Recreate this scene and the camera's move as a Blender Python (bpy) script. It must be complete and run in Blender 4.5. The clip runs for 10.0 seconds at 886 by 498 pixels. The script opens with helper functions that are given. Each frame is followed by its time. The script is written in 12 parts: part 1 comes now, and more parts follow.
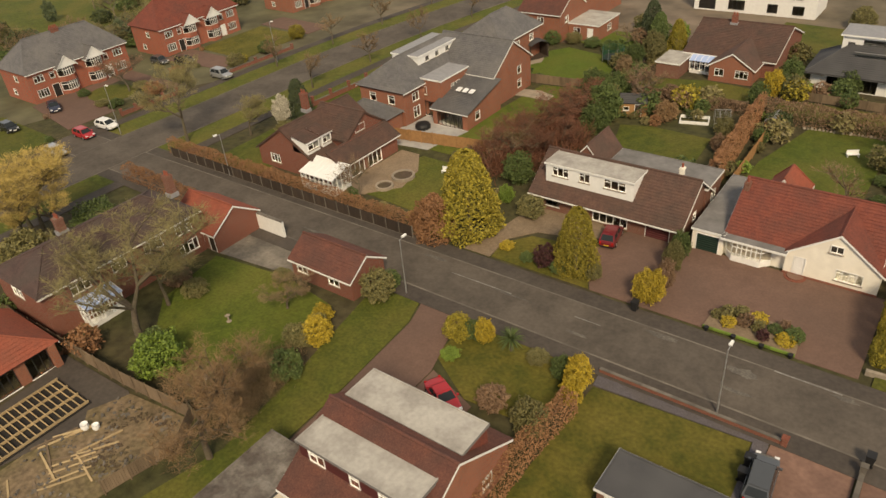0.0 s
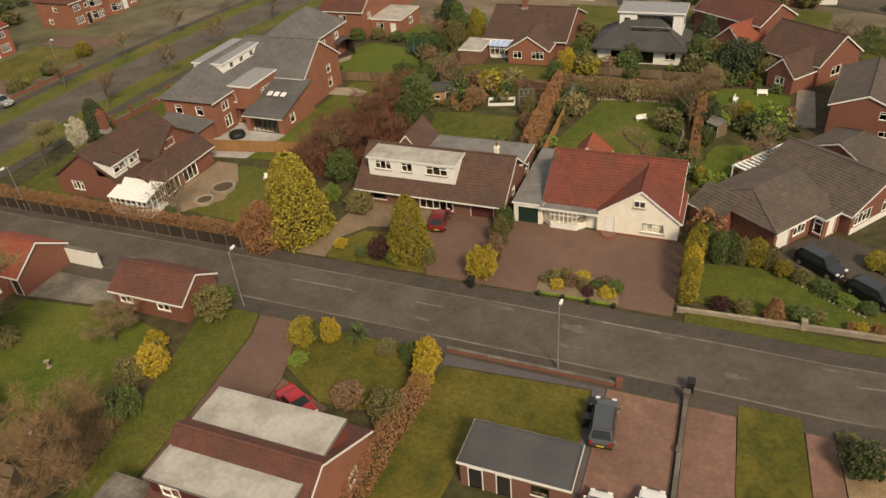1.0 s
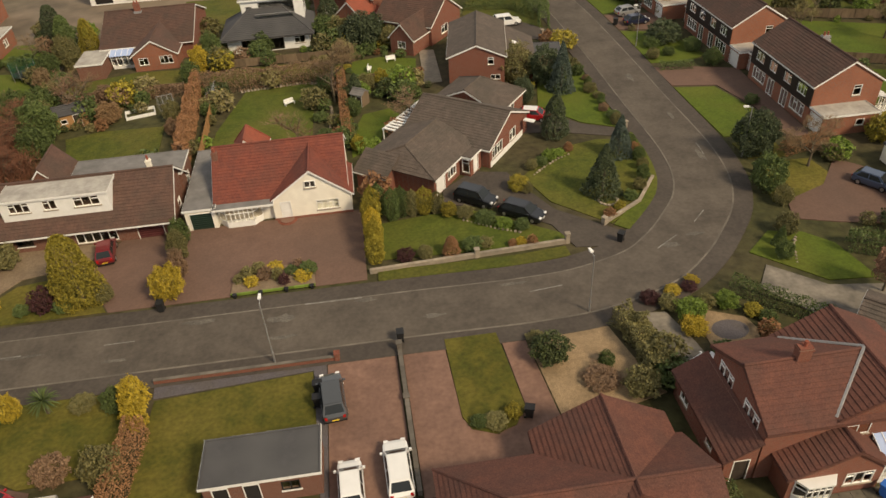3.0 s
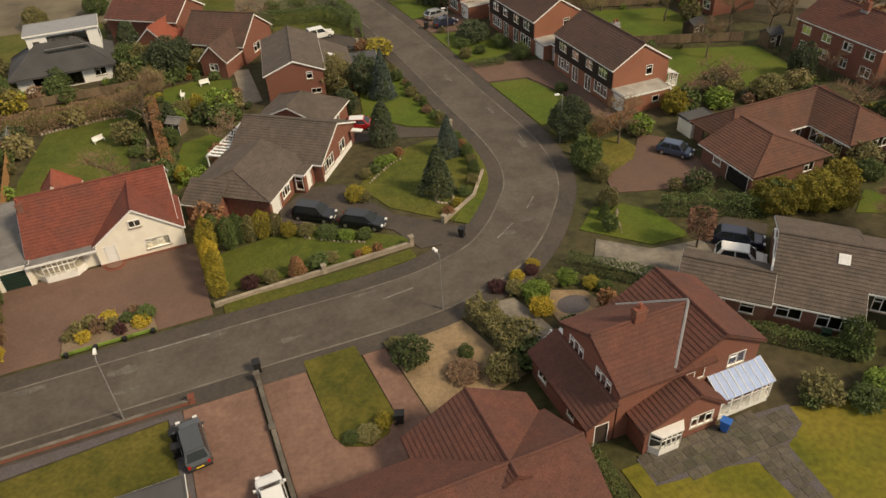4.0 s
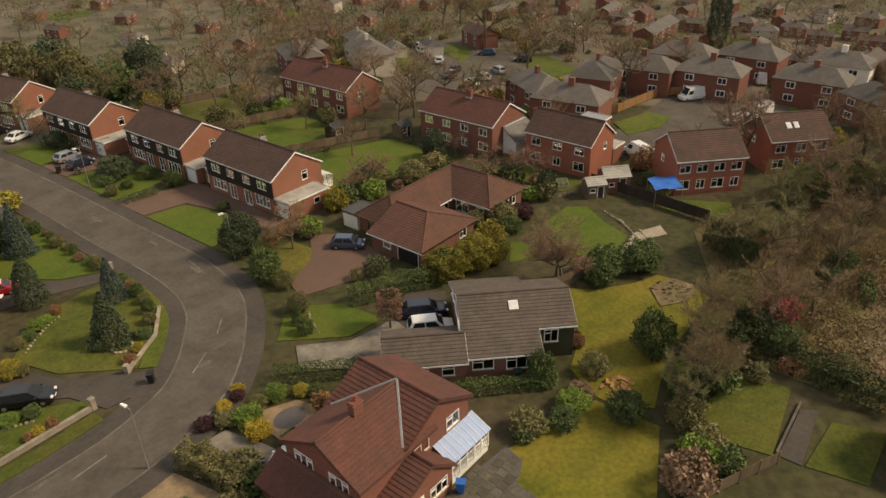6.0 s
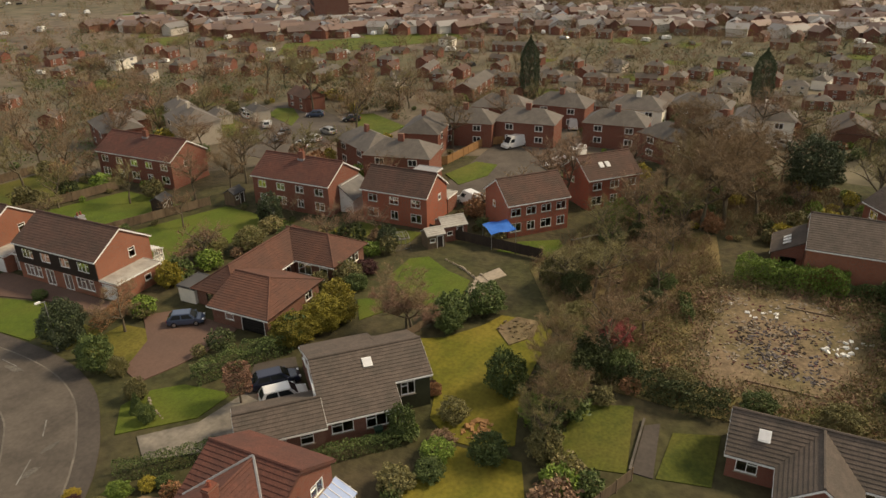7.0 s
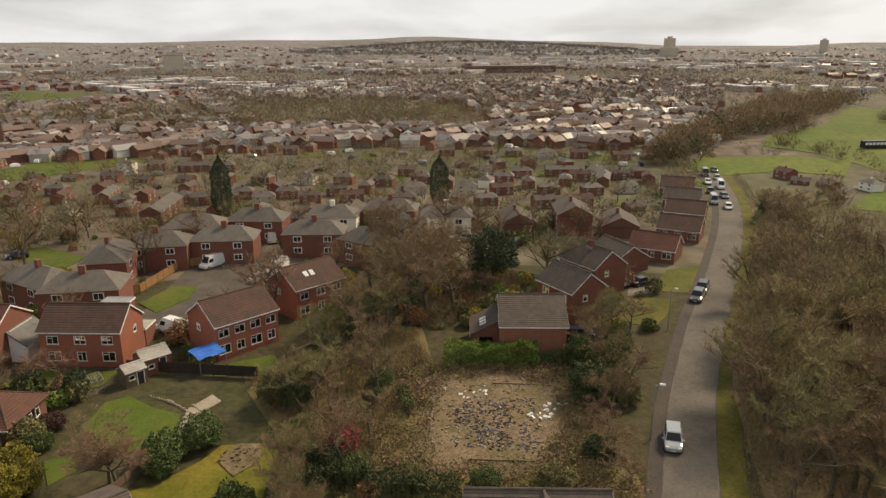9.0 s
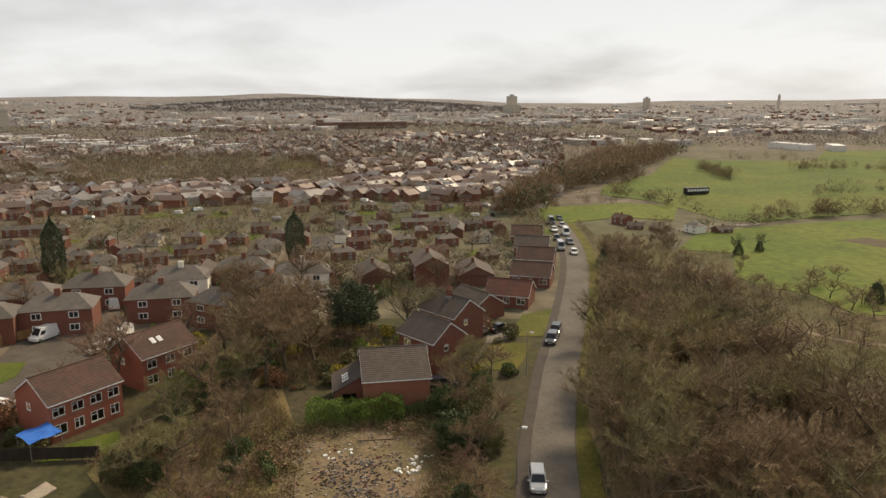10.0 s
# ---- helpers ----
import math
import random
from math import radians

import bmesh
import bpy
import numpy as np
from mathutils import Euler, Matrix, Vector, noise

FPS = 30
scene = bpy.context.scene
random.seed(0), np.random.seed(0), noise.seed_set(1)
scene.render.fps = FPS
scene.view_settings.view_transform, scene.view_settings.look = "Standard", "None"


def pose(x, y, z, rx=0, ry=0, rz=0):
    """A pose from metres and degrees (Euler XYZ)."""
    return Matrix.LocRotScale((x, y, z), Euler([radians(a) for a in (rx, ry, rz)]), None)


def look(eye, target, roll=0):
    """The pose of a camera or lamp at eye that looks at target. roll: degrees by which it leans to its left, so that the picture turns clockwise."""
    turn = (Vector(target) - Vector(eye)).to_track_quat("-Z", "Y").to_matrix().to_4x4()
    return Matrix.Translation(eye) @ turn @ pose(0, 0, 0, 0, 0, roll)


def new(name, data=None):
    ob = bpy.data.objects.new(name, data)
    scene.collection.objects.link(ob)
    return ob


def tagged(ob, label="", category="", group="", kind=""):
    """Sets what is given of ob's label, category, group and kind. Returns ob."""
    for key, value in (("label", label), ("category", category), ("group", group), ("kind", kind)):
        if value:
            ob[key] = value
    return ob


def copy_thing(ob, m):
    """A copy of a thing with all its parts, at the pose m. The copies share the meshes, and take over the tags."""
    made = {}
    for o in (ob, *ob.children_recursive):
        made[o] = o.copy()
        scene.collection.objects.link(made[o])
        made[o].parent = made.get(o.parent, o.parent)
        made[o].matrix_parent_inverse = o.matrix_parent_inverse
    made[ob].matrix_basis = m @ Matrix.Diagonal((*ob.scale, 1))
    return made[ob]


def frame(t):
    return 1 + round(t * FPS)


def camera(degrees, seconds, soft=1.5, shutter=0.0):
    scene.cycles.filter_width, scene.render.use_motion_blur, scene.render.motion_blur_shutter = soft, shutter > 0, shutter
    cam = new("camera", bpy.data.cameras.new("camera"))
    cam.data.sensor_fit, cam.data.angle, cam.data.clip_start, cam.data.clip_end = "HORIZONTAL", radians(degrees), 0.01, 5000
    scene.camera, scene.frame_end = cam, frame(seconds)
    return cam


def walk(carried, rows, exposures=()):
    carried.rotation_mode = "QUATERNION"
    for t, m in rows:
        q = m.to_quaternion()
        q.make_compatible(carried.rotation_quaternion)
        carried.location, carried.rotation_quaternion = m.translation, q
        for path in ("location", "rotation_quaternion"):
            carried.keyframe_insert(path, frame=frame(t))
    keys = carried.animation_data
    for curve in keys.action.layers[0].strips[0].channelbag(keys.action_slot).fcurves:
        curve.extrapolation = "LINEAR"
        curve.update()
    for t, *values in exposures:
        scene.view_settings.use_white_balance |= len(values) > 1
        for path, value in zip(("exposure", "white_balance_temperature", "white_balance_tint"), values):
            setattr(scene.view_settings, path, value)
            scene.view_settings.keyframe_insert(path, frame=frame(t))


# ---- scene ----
cam = camera(63.29, 10.0)
walk(cam, [
    (0, pose(0.000, 0.000, 42.000, 56.695, 0, 39.291) @ pose(0, 0, 0, 0, 0, -5.392)),
    (0.5, pose(0.219, -0.168, 41.886, 56.022, 0, 31.093) @ pose(0, 0, 0, 0, 0, -5.221)),
    (1, pose(0.515, -0.359, 41.665, 55.566, 0, 23.816) @ pose(0, 0, 0, 0, 0, -4.958)),
    (1.5, pose(0.733, -0.552, 41.447, 55.239, 0, 16.480) @ pose(0, 0, 0, 0, 0, -4.667)),
    (2, pose(0.901, -0.665, 41.326, 54.884, 0, 8.960) @ pose(0, 0, 0, 0, 0, -4.269)),
    (2.5, pose(1.007, -0.821, 41.240, 53.917, 0, 1.694) @ pose(0, 0, 0, 0, 0, -3.900)),
    (4, pose(1.231, -0.793, 41.234, 53.167, 0, -20.826) @ pose(0, 0, 0, 0, 0, -3.150)),
    (4.5, pose(1.358, -0.724, 41.096, 54.935, 0, -28.307) @ pose(0, 0, 0, 0, 0, -2.726)),
    (5, pose(1.426, -0.704, 41.038, 56.932, 0, -35.563) @ pose(0, 0, 0, 0, 0, -2.268)),
    (5.5, pose(1.471, -0.689, 40.944, 58.962, 0, -42.783) @ pose(0, 0, 0, 0, 0, -1.907)),
    (7, pose(1.361, -0.720, 40.911, 65.044, 0, -63.970) @ pose(0, 0, 0, 0, 0, -1.112)),
    (7.5, pose(1.398, -0.732, 40.820, 67.124, 0, -70.640) @ pose(0, 0, 0, 0, 0, -0.811)),
    (8, pose(1.506, -0.676, 40.663, 69.304, 0, -76.764) @ pose(0, 0, 0, 0, 0, -0.449)),
    (8.5, pose(1.611, -0.656, 40.527, 71.532, 0, -82.645) @ pose(0, 0, 0, 0, 0, -0.273)),
    (9, pose(1.740, -0.656, 40.443, 73.705, 0, -88.473) @ pose(0, 0, 0, 0, 0, -0.212)),
    (9.5, pose(1.800, -0.644, 40.369, 75.847, 0, -94.306) @ pose(0, 0, 0, 0, 0, -0.064)),
    (10, pose(1.874, -0.705, 40.323, 77.979, 0, -100.049) @ pose(0, 0, 0, 0, 0, 0.035)),
], exposures=[(0, -0.12, 7500, 10), (5.5, -0.14, 7500, 10), (7.5, -0.04, 7500, 10), (10, 0.0, 7300, 10)])

# ---- light ----
world = bpy.data.worlds.new("overcast_sky")
scene.world = world
world.use_nodes = True
wt = world.node_tree
wt.nodes.clear()


def wnode(kind, **kw):
    n = wt.nodes.new(kind)
    for k, v in kw.items():
        n.inputs[k].default_value = v
    return n


SUN_AZ, SUN_EL = -48.0, 42.0          # degrees: from +x towards +y, above the horizon
w_sky = wt.nodes.new("ShaderNodeTexSky")
w_sky.sky_type = "NISHITA"
w_sky.sun_disc = False
w_sky.sun_elevation = radians(SUN_EL)
w_sky.sun_rotation = radians(90 - SUN_AZ)
w_co = wt.nodes.new("ShaderNodeTexCoord")
w_sep = wt.nodes.new("ShaderNodeSeparateXYZ")
wt.links.new(w_co.outputs["Generated"], w_sep.inputs[0])
w_add = wt.nodes.new("ShaderNodeMath")
w_add.operation = "ADD"
w_add.inputs[1].default_value = 0.22
w_abs = wt.nodes.new("ShaderNodeMath")
w_abs.operation = "ABSOLUTE"
wt.links.new(w_sep.outputs["Z"], w_abs.inputs[0])
wt.links.new(w_abs.outputs[0], w_add.inputs[0])
w_div = wt.nodes.new("ShaderNodeVectorMath")
w_div.operation = "DIVIDE"
w_cmb = wt.nodes.new("ShaderNodeCombineXYZ")
for axis in "XYZ":
    wt.links.new(w_add.outputs[0], w_cmb.inputs[axis])
wt.links.new(w_co.outputs["Generated"], w_div.inputs[0])
wt.links.new(w_cmb.outputs[0], w_div.inputs[1])
w_noise = wnode("ShaderNodeTexNoise", Scale=0.9, Detail=6.0, Roughness=0.5, Distortion=0.2)
wt.links.new(w_div.outputs[0], w_noise.inputs["Vector"])
w_ramp = wt.nodes.new("ShaderNodeValToRGB")
w_ramp.color_ramp.elements[0].position, w_ramp.color_ramp.elements[0].color = 0.32, (0.62, 0.66, 0.72, 1)
w_ramp.color_ramp.elements[1].position, w_ramp.color_ramp.elements[1].color = 0.58, (0.92, 0.98, 1.08, 1)
wt.links.new(w_noise.outputs["Fac"], w_ramp.inputs[0])
w_skyk = wt.nodes.new("ShaderNodeVectorMath")
w_skyk.operation = "SCALE"
w_skyk.inputs["Scale"].default_value = 0.10
wt.links.new(w_sky.outputs[0], w_skyk.inputs[0])
w_mix = wt.nodes.new("ShaderNodeMix")
w_mix.data_type = "RGBA"
w_mix.inputs[0].default_value = 0.90
wt.links.new(w_skyk.outputs[0], w_mix.inputs[6])
wt.links.new(w_ramp.outputs[0], w_mix.inputs[7])
w_fall = wt.nodes.new("ShaderNodeMapRange")
w_fall.inputs[1].default_value, w_fall.inputs[2].default_value = 0.05, 0.85
w_fall.inputs[3].default_value, w_fall.inputs[4].default_value = 0.94, 0.58
wt.links.new(w_sep.outputs["Z"], w_fall.inputs[0])
w_bg = wnode("ShaderNodeBackground", Strength=0.9)
wt.links.new(w_fall.outputs[0], w_bg.inputs[1])
wt.links.new(w_mix.outputs[2], w_bg.inputs[0])
w_out = wt.nodes.new("ShaderNodeOutputWorld")
wt.links.new(w_bg.outputs[0], w_out.inputs[0])

sun_data = bpy.data.lights.new("sun", "SUN")
sun_data.energy, sun_data.angle, sun_data.color = 3.9, radians(13), (1.0, 0.855, 0.655)
sun = new("sun", sun_data)
sun_dir = Vector((math.cos(radians(SUN_EL)) * math.cos(radians(SUN_AZ)), math.cos(radians(SUN_EL)) * math.sin(radians(SUN_AZ)), math.sin(radians(SUN_EL))))
sun.matrix_world = look(sun_dir * 300, (0, 0, 0))


# ---- materials ----
def mat(name, c1, c2, scale=2.0, rough=0.85, c3=None, scale3=0.15, amount3=0.5, bump=0.0, bump_scale=None, vary=0.12, stretch=(1, 1, 1), metal=0.0, brick=None, fine=None):
    """Two tones in a grain of `scale` per metre, a third in broad patches, relief and a small change from object to object."""
    m = bpy.data.materials.new(name)
    m.use_nodes = True
    nt = m.node_tree
    b = nt.nodes["Principled BSDF"]
    N, L = nt.nodes.new, nt.links.new
    geo = N("ShaderNodeNewGeometry")
    mp = N("ShaderNodeMapping")
    mp.inputs["Scale"].default_value = stretch
    L(geo.outputs["Position"], mp.inputs[0])
    no = N("ShaderNodeTexNoise")
    no.inputs["Scale"].default_value, no.inputs["Detail"].default_value, no.inputs["Roughness"].default_value = scale, 6.0, 0.65
    L(mp.outputs[0], no.inputs["Vector"])
    rp = N("ShaderNodeValToRGB")
    rp.color_ramp.elements[0].position, rp.color_ramp.elements[0].color = 0.34, (*c1, 1)
    rp.color_ramp.elements[1].position, rp.color_ramp.elements[1].color = 0.68, (*c2, 1)
    L(no.outputs["Fac"], rp.inputs[0])
    out = rp.outputs[0]
    if brick:
        sep, cmb, add = N("ShaderNodeSeparateXYZ"), N("ShaderNodeCombineXYZ"), N("ShaderNodeMath")
        L(geo.outputs["Position"], sep.inputs[0])
        L(sep.outputs["X"], add.inputs[0])
        L(sep.outputs["Y"], add.inputs[1])
        L(add.outputs[0], cmb.inputs["X"])
        L(sep.outputs["Z"], cmb.inputs["Y"])
        bt = N("ShaderNodeTexBrick")
        bt.inputs["Scale"].default_value, bt.inputs["Brick Width"].default_value, bt.inputs["Row Height"].default_value = 1.0, brick[0], brick[1]
        bt.inputs["Mortar Size"].default_value = brick[2]
        bt.inputs["Mortar"].default_value = (*brick[3], 1)
        L(cmb.outputs[0], bt.inputs["Vector"])
        dk = N("ShaderNodeVectorMath")
        dk.operation = "SCALE"
        dk.inputs["Scale"].default_value = 0.78
        L(out, dk.inputs[0])
        L(out, bt.inputs["Color1"])
        L(dk.outputs[0], bt.inputs["Color2"])
        out = bt.outputs["Color"]
    if c3:
        n3, mx, mr = N("ShaderNodeTexNoise"), N("ShaderNodeMix"), N("ShaderNodeMapRange")
        n3.inputs["Scale"].default_value, n3.inputs["Detail"].default_value = scale3, 5.0
        L(geo.outputs["Position"], n3.inputs["Vector"])
        mr.inputs[1].default_value, mr.inputs[2].default_value, mr.inputs[4].default_value = 0.42, 0.66, amount3
        L(n3.outputs["Fac"], mr.inputs[0])
        mx.data_type = "RGBA"
        L(mr.outputs[0], mx.inputs[0])
        L(out, mx.inputs[6])
        mx.inputs[7].default_value = (*c3, 1)
        out = mx.outputs[2]
    if fine:
        nf, mf = N("ShaderNodeTexNoise"), N("ShaderNodeMapRange")
        nf.inputs["Scale"].default_value, nf.inputs["Detail"].default_value = fine[0], 3.0
        L(geo.outputs["Position"], nf.inputs["Vector"])
        mf.inputs[1].default_value, mf.inputs[2].default_value, mf.inputs[3].default_value, mf.inputs[4].default_value = 0.3, 0.7, 1 - fine[1], 1 + fine[1]
        L(nf.outputs["Fac"], mf.inputs[0])
        sf = N("ShaderNodeVectorMath")
        sf.operation = "SCALE"
        L(out, sf.inputs[0])
        L(mf.outputs[0], sf.inputs["Scale"])
        out = sf.outputs[0]
    if vary:
        oi, mr2, sc = N("ShaderNodeObjectInfo"), N("ShaderNodeMapRange"), N("ShaderNodeVectorMath")
        mr2.inputs[3].default_value, mr2.inputs[4].default_value = 1 - vary, 1 + vary
        L(oi.outputs["Random"], mr2.inputs[0])
        sc.operation = "SCALE"
        L(out, sc.inputs[0])
        L(mr2.outputs[0], sc.inputs["Scale"])
        out = sc.outputs[0]
    L(out, b.inputs["Base Color"])
    b.inputs["Roughness"].default_value, b.inputs["Metallic"].default_value = rough, metal
    b.inputs["Specular IOR Level"].default_value = 0.3
    if bump:
        bn, bp = N("ShaderNodeTexNoise"), N("ShaderNodeBump")
        bn.inputs["Scale"].default_value, bn.inputs["Detail"].default_value = bump_scale or scale * 3, 5.0
        L(geo.outputs["Position"], bn.inputs["Vector"])
        bp.inputs["Distance"].default_value = bump
        L(bn.outputs["Fac"], bp.inputs["Height"])
        L(bp.outputs[0], b.inputs["Normal"])
    return m


def leaf_mat(name, c1, c2, rough=0.6, vary=0.2):
    """Foliage or twigs: tone from leaf to leaf and from plant to plant."""
    m = bpy.data.materials.new(name)
    m.use_nodes = True
    nt = m.node_tree
    b = nt.nodes["Principled BSDF"]
    N, L = nt.nodes.new, nt.links.new
    geo, rp, oi, mr, sc = N("ShaderNodeNewGeometry"), N("ShaderNodeValToRGB"), N("ShaderNodeObjectInfo"), N("ShaderNodeMapRange"), N("ShaderNodeVectorMath")
    rp.color_ramp.elements[0].color, rp.color_ramp.elements[1].color = (*c1, 1), (*c2, 1)
    L(geo.outputs["Random Per Island"], rp.inputs[0])
    mr.inputs[3].default_value, mr.inputs[4].default_value = 1 - vary, 1 + vary
    L(oi.outputs["Random"], mr.inputs[0])
    sc.operation = "SCALE"
    L(rp.outputs[0], sc.inputs[0])
    L(mr.outputs[0], sc.inputs["Scale"])
    L(sc.outputs[0], b.inputs["Base Color"])
    b.inputs["Roughness"].default_value = rough
    b.inputs["Specular IOR Level"].default_value = 0.25
    return m


def glass_mat(name, tint, rough=0.03):
    m = bpy.data.materials.new(name)
    m.use_nodes = True
    b = m.node_tree.nodes["Principled BSDF"]
    b.inputs["Base Color"].default_value = (*tint, 1)
    b.inputs["Transmission Weight"].default_value = 1.0
    b.inputs["Roughness"].default_value = rough
    b.inputs["IOR"].default_value = 1.45
    return m


MORTAR = (0.20, 0.13, 0.10)
M_BRICK = mat("red_brick", (0.265, 0.076, 0.046), (0.175, 0.054, 0.037), 6, 0.9, (0.21, 0.088, 0.062), 0.5, 0.5, brick=(0.235, 0.077, 0.012, MORTAR), vary=0.06)
M_BRICK_R = mat("bright_red_brick", (0.42, 0.115, 0.065), (0.32, 0.085, 0.050), 6, 0.9, (0.36, 0.12, 0.075), 0.5, 0.5, brick=(0.235, 0.077, 0.012, MORTAR), vary=0.05)
M_BRICK_O = mat("orange_brick", (0.355, 0.122, 0.066), (0.27, 0.090, 0.052), 6, 0.9, (0.31, 0.132, 0.084), 0.5, 0.5, brick=(0.235, 0.077, 0.012, MORTAR), vary=0.05)
M_BRICK_B = mat("brown_brick", (0.21, 0.085, 0.055), (0.15, 0.06, 0.045), 6, 0.9, (0.18, 0.085, 0.06), 0.5, 0.5, brick=(0.235, 0.077, 0.012, MORTAR), vary=0.08)
M_RENDER = mat("cream_render", (0.84, 0.80, 0.70), (0.77, 0.73, 0.64), 1.2, 0.9, (0.70, 0.66, 0.58), 0.6, 0.35, bump=0.01, bump_scale=30, vary=0.02)
M_PEBBLE = mat("pebble_dash", (0.55, 0.49, 0.40), (0.44, 0.39, 0.32), 3, 0.95, (0.42, 0.36, 0.29), 0.4, 0.4, bump=0.01, bump_scale=25)
M_WHITE = mat("white_paint", (0.80, 0.80, 0.78), (0.72, 0.72, 0.70), 2.0, 0.5, vary=0.03)
M_UPVC = mat("white_frame", (0.82, 0.82, 0.80), (0.76, 0.76, 0.74), 1.0, 0.35, vary=0.03)
M_OLIVE_W = mat("dark_olive_render", (0.040, 0.044, 0.022), (0.030, 0.032, 0.017), 1.5, 0.85, (0.055, 0.055, 0.03), 0.5, 0.5, vary=0.03)
M_CLAD = mat("dark_cladding", (0.035, 0.024, 0.020), (0.022, 0.016, 0.014), 1.5, 0.6, stretch=(0.3, 0.3, 9), vary=0.1)
M_T_RED = mat("red_tile", (0.205, 0.060, 0.040), (0.140, 0.043, 0.033), 1.6, 0.85, (0.108, 0.047, 0.038), 0.35, 0.55, vary=0.05, fine=(9, 0.22))
M_T_ORANGE = mat("orange_tile", (0.290, 0.082, 0.050), (0.225, 0.066, 0.043), 1.6, 0.85, (0.190, 0.075, 0.052), 0.35, 0.5, vary=0.04, fine=(9, 0.2))
M_T_RB = mat("russet_tile", (0.148, 0.060, 0.044), (0.102, 0.044, 0.035), 1.5, 0.85, (0.082, 0.045, 0.038), 0.4, 0.6, vary=0.06, fine=(9, 0.22))
M_T_CHEST = mat("chestnut_tile", (0.135, 0.062, 0.043), (0.094, 0.046, 0.034), 1.5, 0.85, (0.078, 0.046, 0.037), 0.4, 0.6, vary=0.06, fine=(9, 0.22))
M_T_BROWN = mat("brown_tile", (0.120, 0.068, 0.052), (0.080, 0.047, 0.038), 1.5, 0.85, (0.066, 0.049, 0.040), 0.4, 0.6, vary=0.08, fine=(9, 0.22))
M_T_PLUM = mat("plum_brown_tile", (0.090, 0.057, 0.050), (0.060, 0.040, 0.037), 1.5, 0.85, (0.075, 0.060, 0.052), 0.4, 0.6, vary=0.05, fine=(9, 0.2))
M_T_DARK = mat("grey_brown_tile", (0.125, 0.098, 0.082), (0.085, 0.068, 0.058), 1.4, 0.85, (0.075, 0.065, 0.055), 0.35, 0.6, vary=0.06, fine=(8, 0.2))
M_T_EST = mat("weathered_estate_tile", (0.150, 0.130, 0.113), (0.098, 0.086, 0.076), 1.0, 0.7, (0.095, 0.083, 0.072), 0.3, 0.6, vary=0.16, fine=(6, 0.15))
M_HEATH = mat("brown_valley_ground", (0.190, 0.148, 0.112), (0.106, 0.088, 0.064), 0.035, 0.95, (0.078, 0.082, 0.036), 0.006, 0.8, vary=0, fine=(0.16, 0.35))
# Hill country greyed and paled: distance haze is put into its colour.
M_MOOR = mat("haze_paled_hill_country", (0.235, 0.208, 0.198), (0.160, 0.146, 0.142), 0.012, 0.95, (0.135, 0.128, 0.102), 0.003, 0.7, vary=0, fine=(0.05, 0.35))
M_GRASS_V = mat("vivid_green_lawn", (0.086, 0.122, 0.013), (0.058, 0.088, 0.010), 0.6, 0.95, (0.112, 0.122, 0.019), 0.15, 0.6, bump=0.03, bump_scale=12, vary=0.03, fine=(3.5, 0.15))
M_GRASS_Y = mat("yellow_mossy_lawn", (0.155, 0.140, 0.016), (0.092, 0.100, 0.011), 0.35, 0.95, (0.200, 0.160, 0.026), 0.13, 0.8, bump=0.04, bump_scale=10, vary=0.04, fine=(2.5, 0.2))
M_T_SLATE = mat("grey_slate", (0.135, 0.13, 0.13), (0.09, 0.088, 0.09), 1.4, 0.6, (0.17, 0.16, 0.15), 0.3, 0.5, vary=0.10, fine=(8, 0.2))
M_FELT = mat("roofing_felt", (0.075, 0.074, 0.077), (0.055, 0.055, 0.058), 1.0, 0.8, (0.10, 0.10, 0.10), 0.5, 0.5, vary=0.05)
M_FELT_L = mat("pale_weathered_felt", (0.44, 0.42, 0.38), (0.37, 0.35, 0.32), 0.7, 0.85, (0.22, 0.20, 0.18), 0.55, 0.55, vary=0.03, stretch=(1, 0.35, 1), fine=(3, 0.1))
M_FELT_M = mat("grey_weathered_felt", (0.22, 0.21, 0.205), (0.16, 0.155, 0.15), 1.2, 0.8, (0.11, 0.105, 0.10), 0.4, 0.6, vary=0.05)
M_FELT_P = mat("patched_felt", (0.125, 0.105, 0.090), (0.085, 0.072, 0.064), 0.8, 0.85, (0.27, 0.25, 0.22), 0.55, 0.75, vary=0.04, fine=(4, 0.2))
M_CHIP = mat("purple_slate_chips", (0.125, 0.112, 0.120), (0.080, 0.072, 0.078), 8, 0.9, (0.10, 0.085, 0.075), 0.6, 0.6, vary=0.05, fine=(12, 0.3))
M_LANE = mat("pale_worn_lane", (0.128, 0.112, 0.094), (0.096, 0.085, 0.072), 0.8, 0.9, (0.150, 0.132, 0.112), 0.15, 0.8, vary=0, fine=(3.0, 0.15))
M_FIELD = mat("grazing_grass", (0.092, 0.128, 0.014), (0.060, 0.088, 0.010), 0.06, 0.95, (0.122, 0.134, 0.022), 0.022, 0.9, vary=0.10, fine=(0.4, 0.25))
M_ROUGH = mat("rough_pasture_grass", (0.098, 0.092, 0.030), (0.058, 0.056, 0.022), 0.18, 0.95, (0.125, 0.094, 0.048), 0.05, 0.8, bump=0.1, bump_scale=2, vary=0, fine=(0.8, 0.35))
M_DEAD = mat("dead_grass", (0.215, 0.160, 0.072), (0.120, 0.092, 0.040), 0.5, 0.95, (0.085, 0.088, 0.026), 0.14, 0.8, bump=0.08, bump_scale=4, vary=0, fine=(2.0, 0.3))
M_LITTER = mat("woodland_leaf_litter", (0.205, 0.150, 0.082), (0.125, 0.094, 0.052), 0.6, 0.95, (0.095, 0.095, 0.034), 0.12, 0.6, bump=0.06, bump_scale=4, vary=0, fine=(2.5, 0.3))
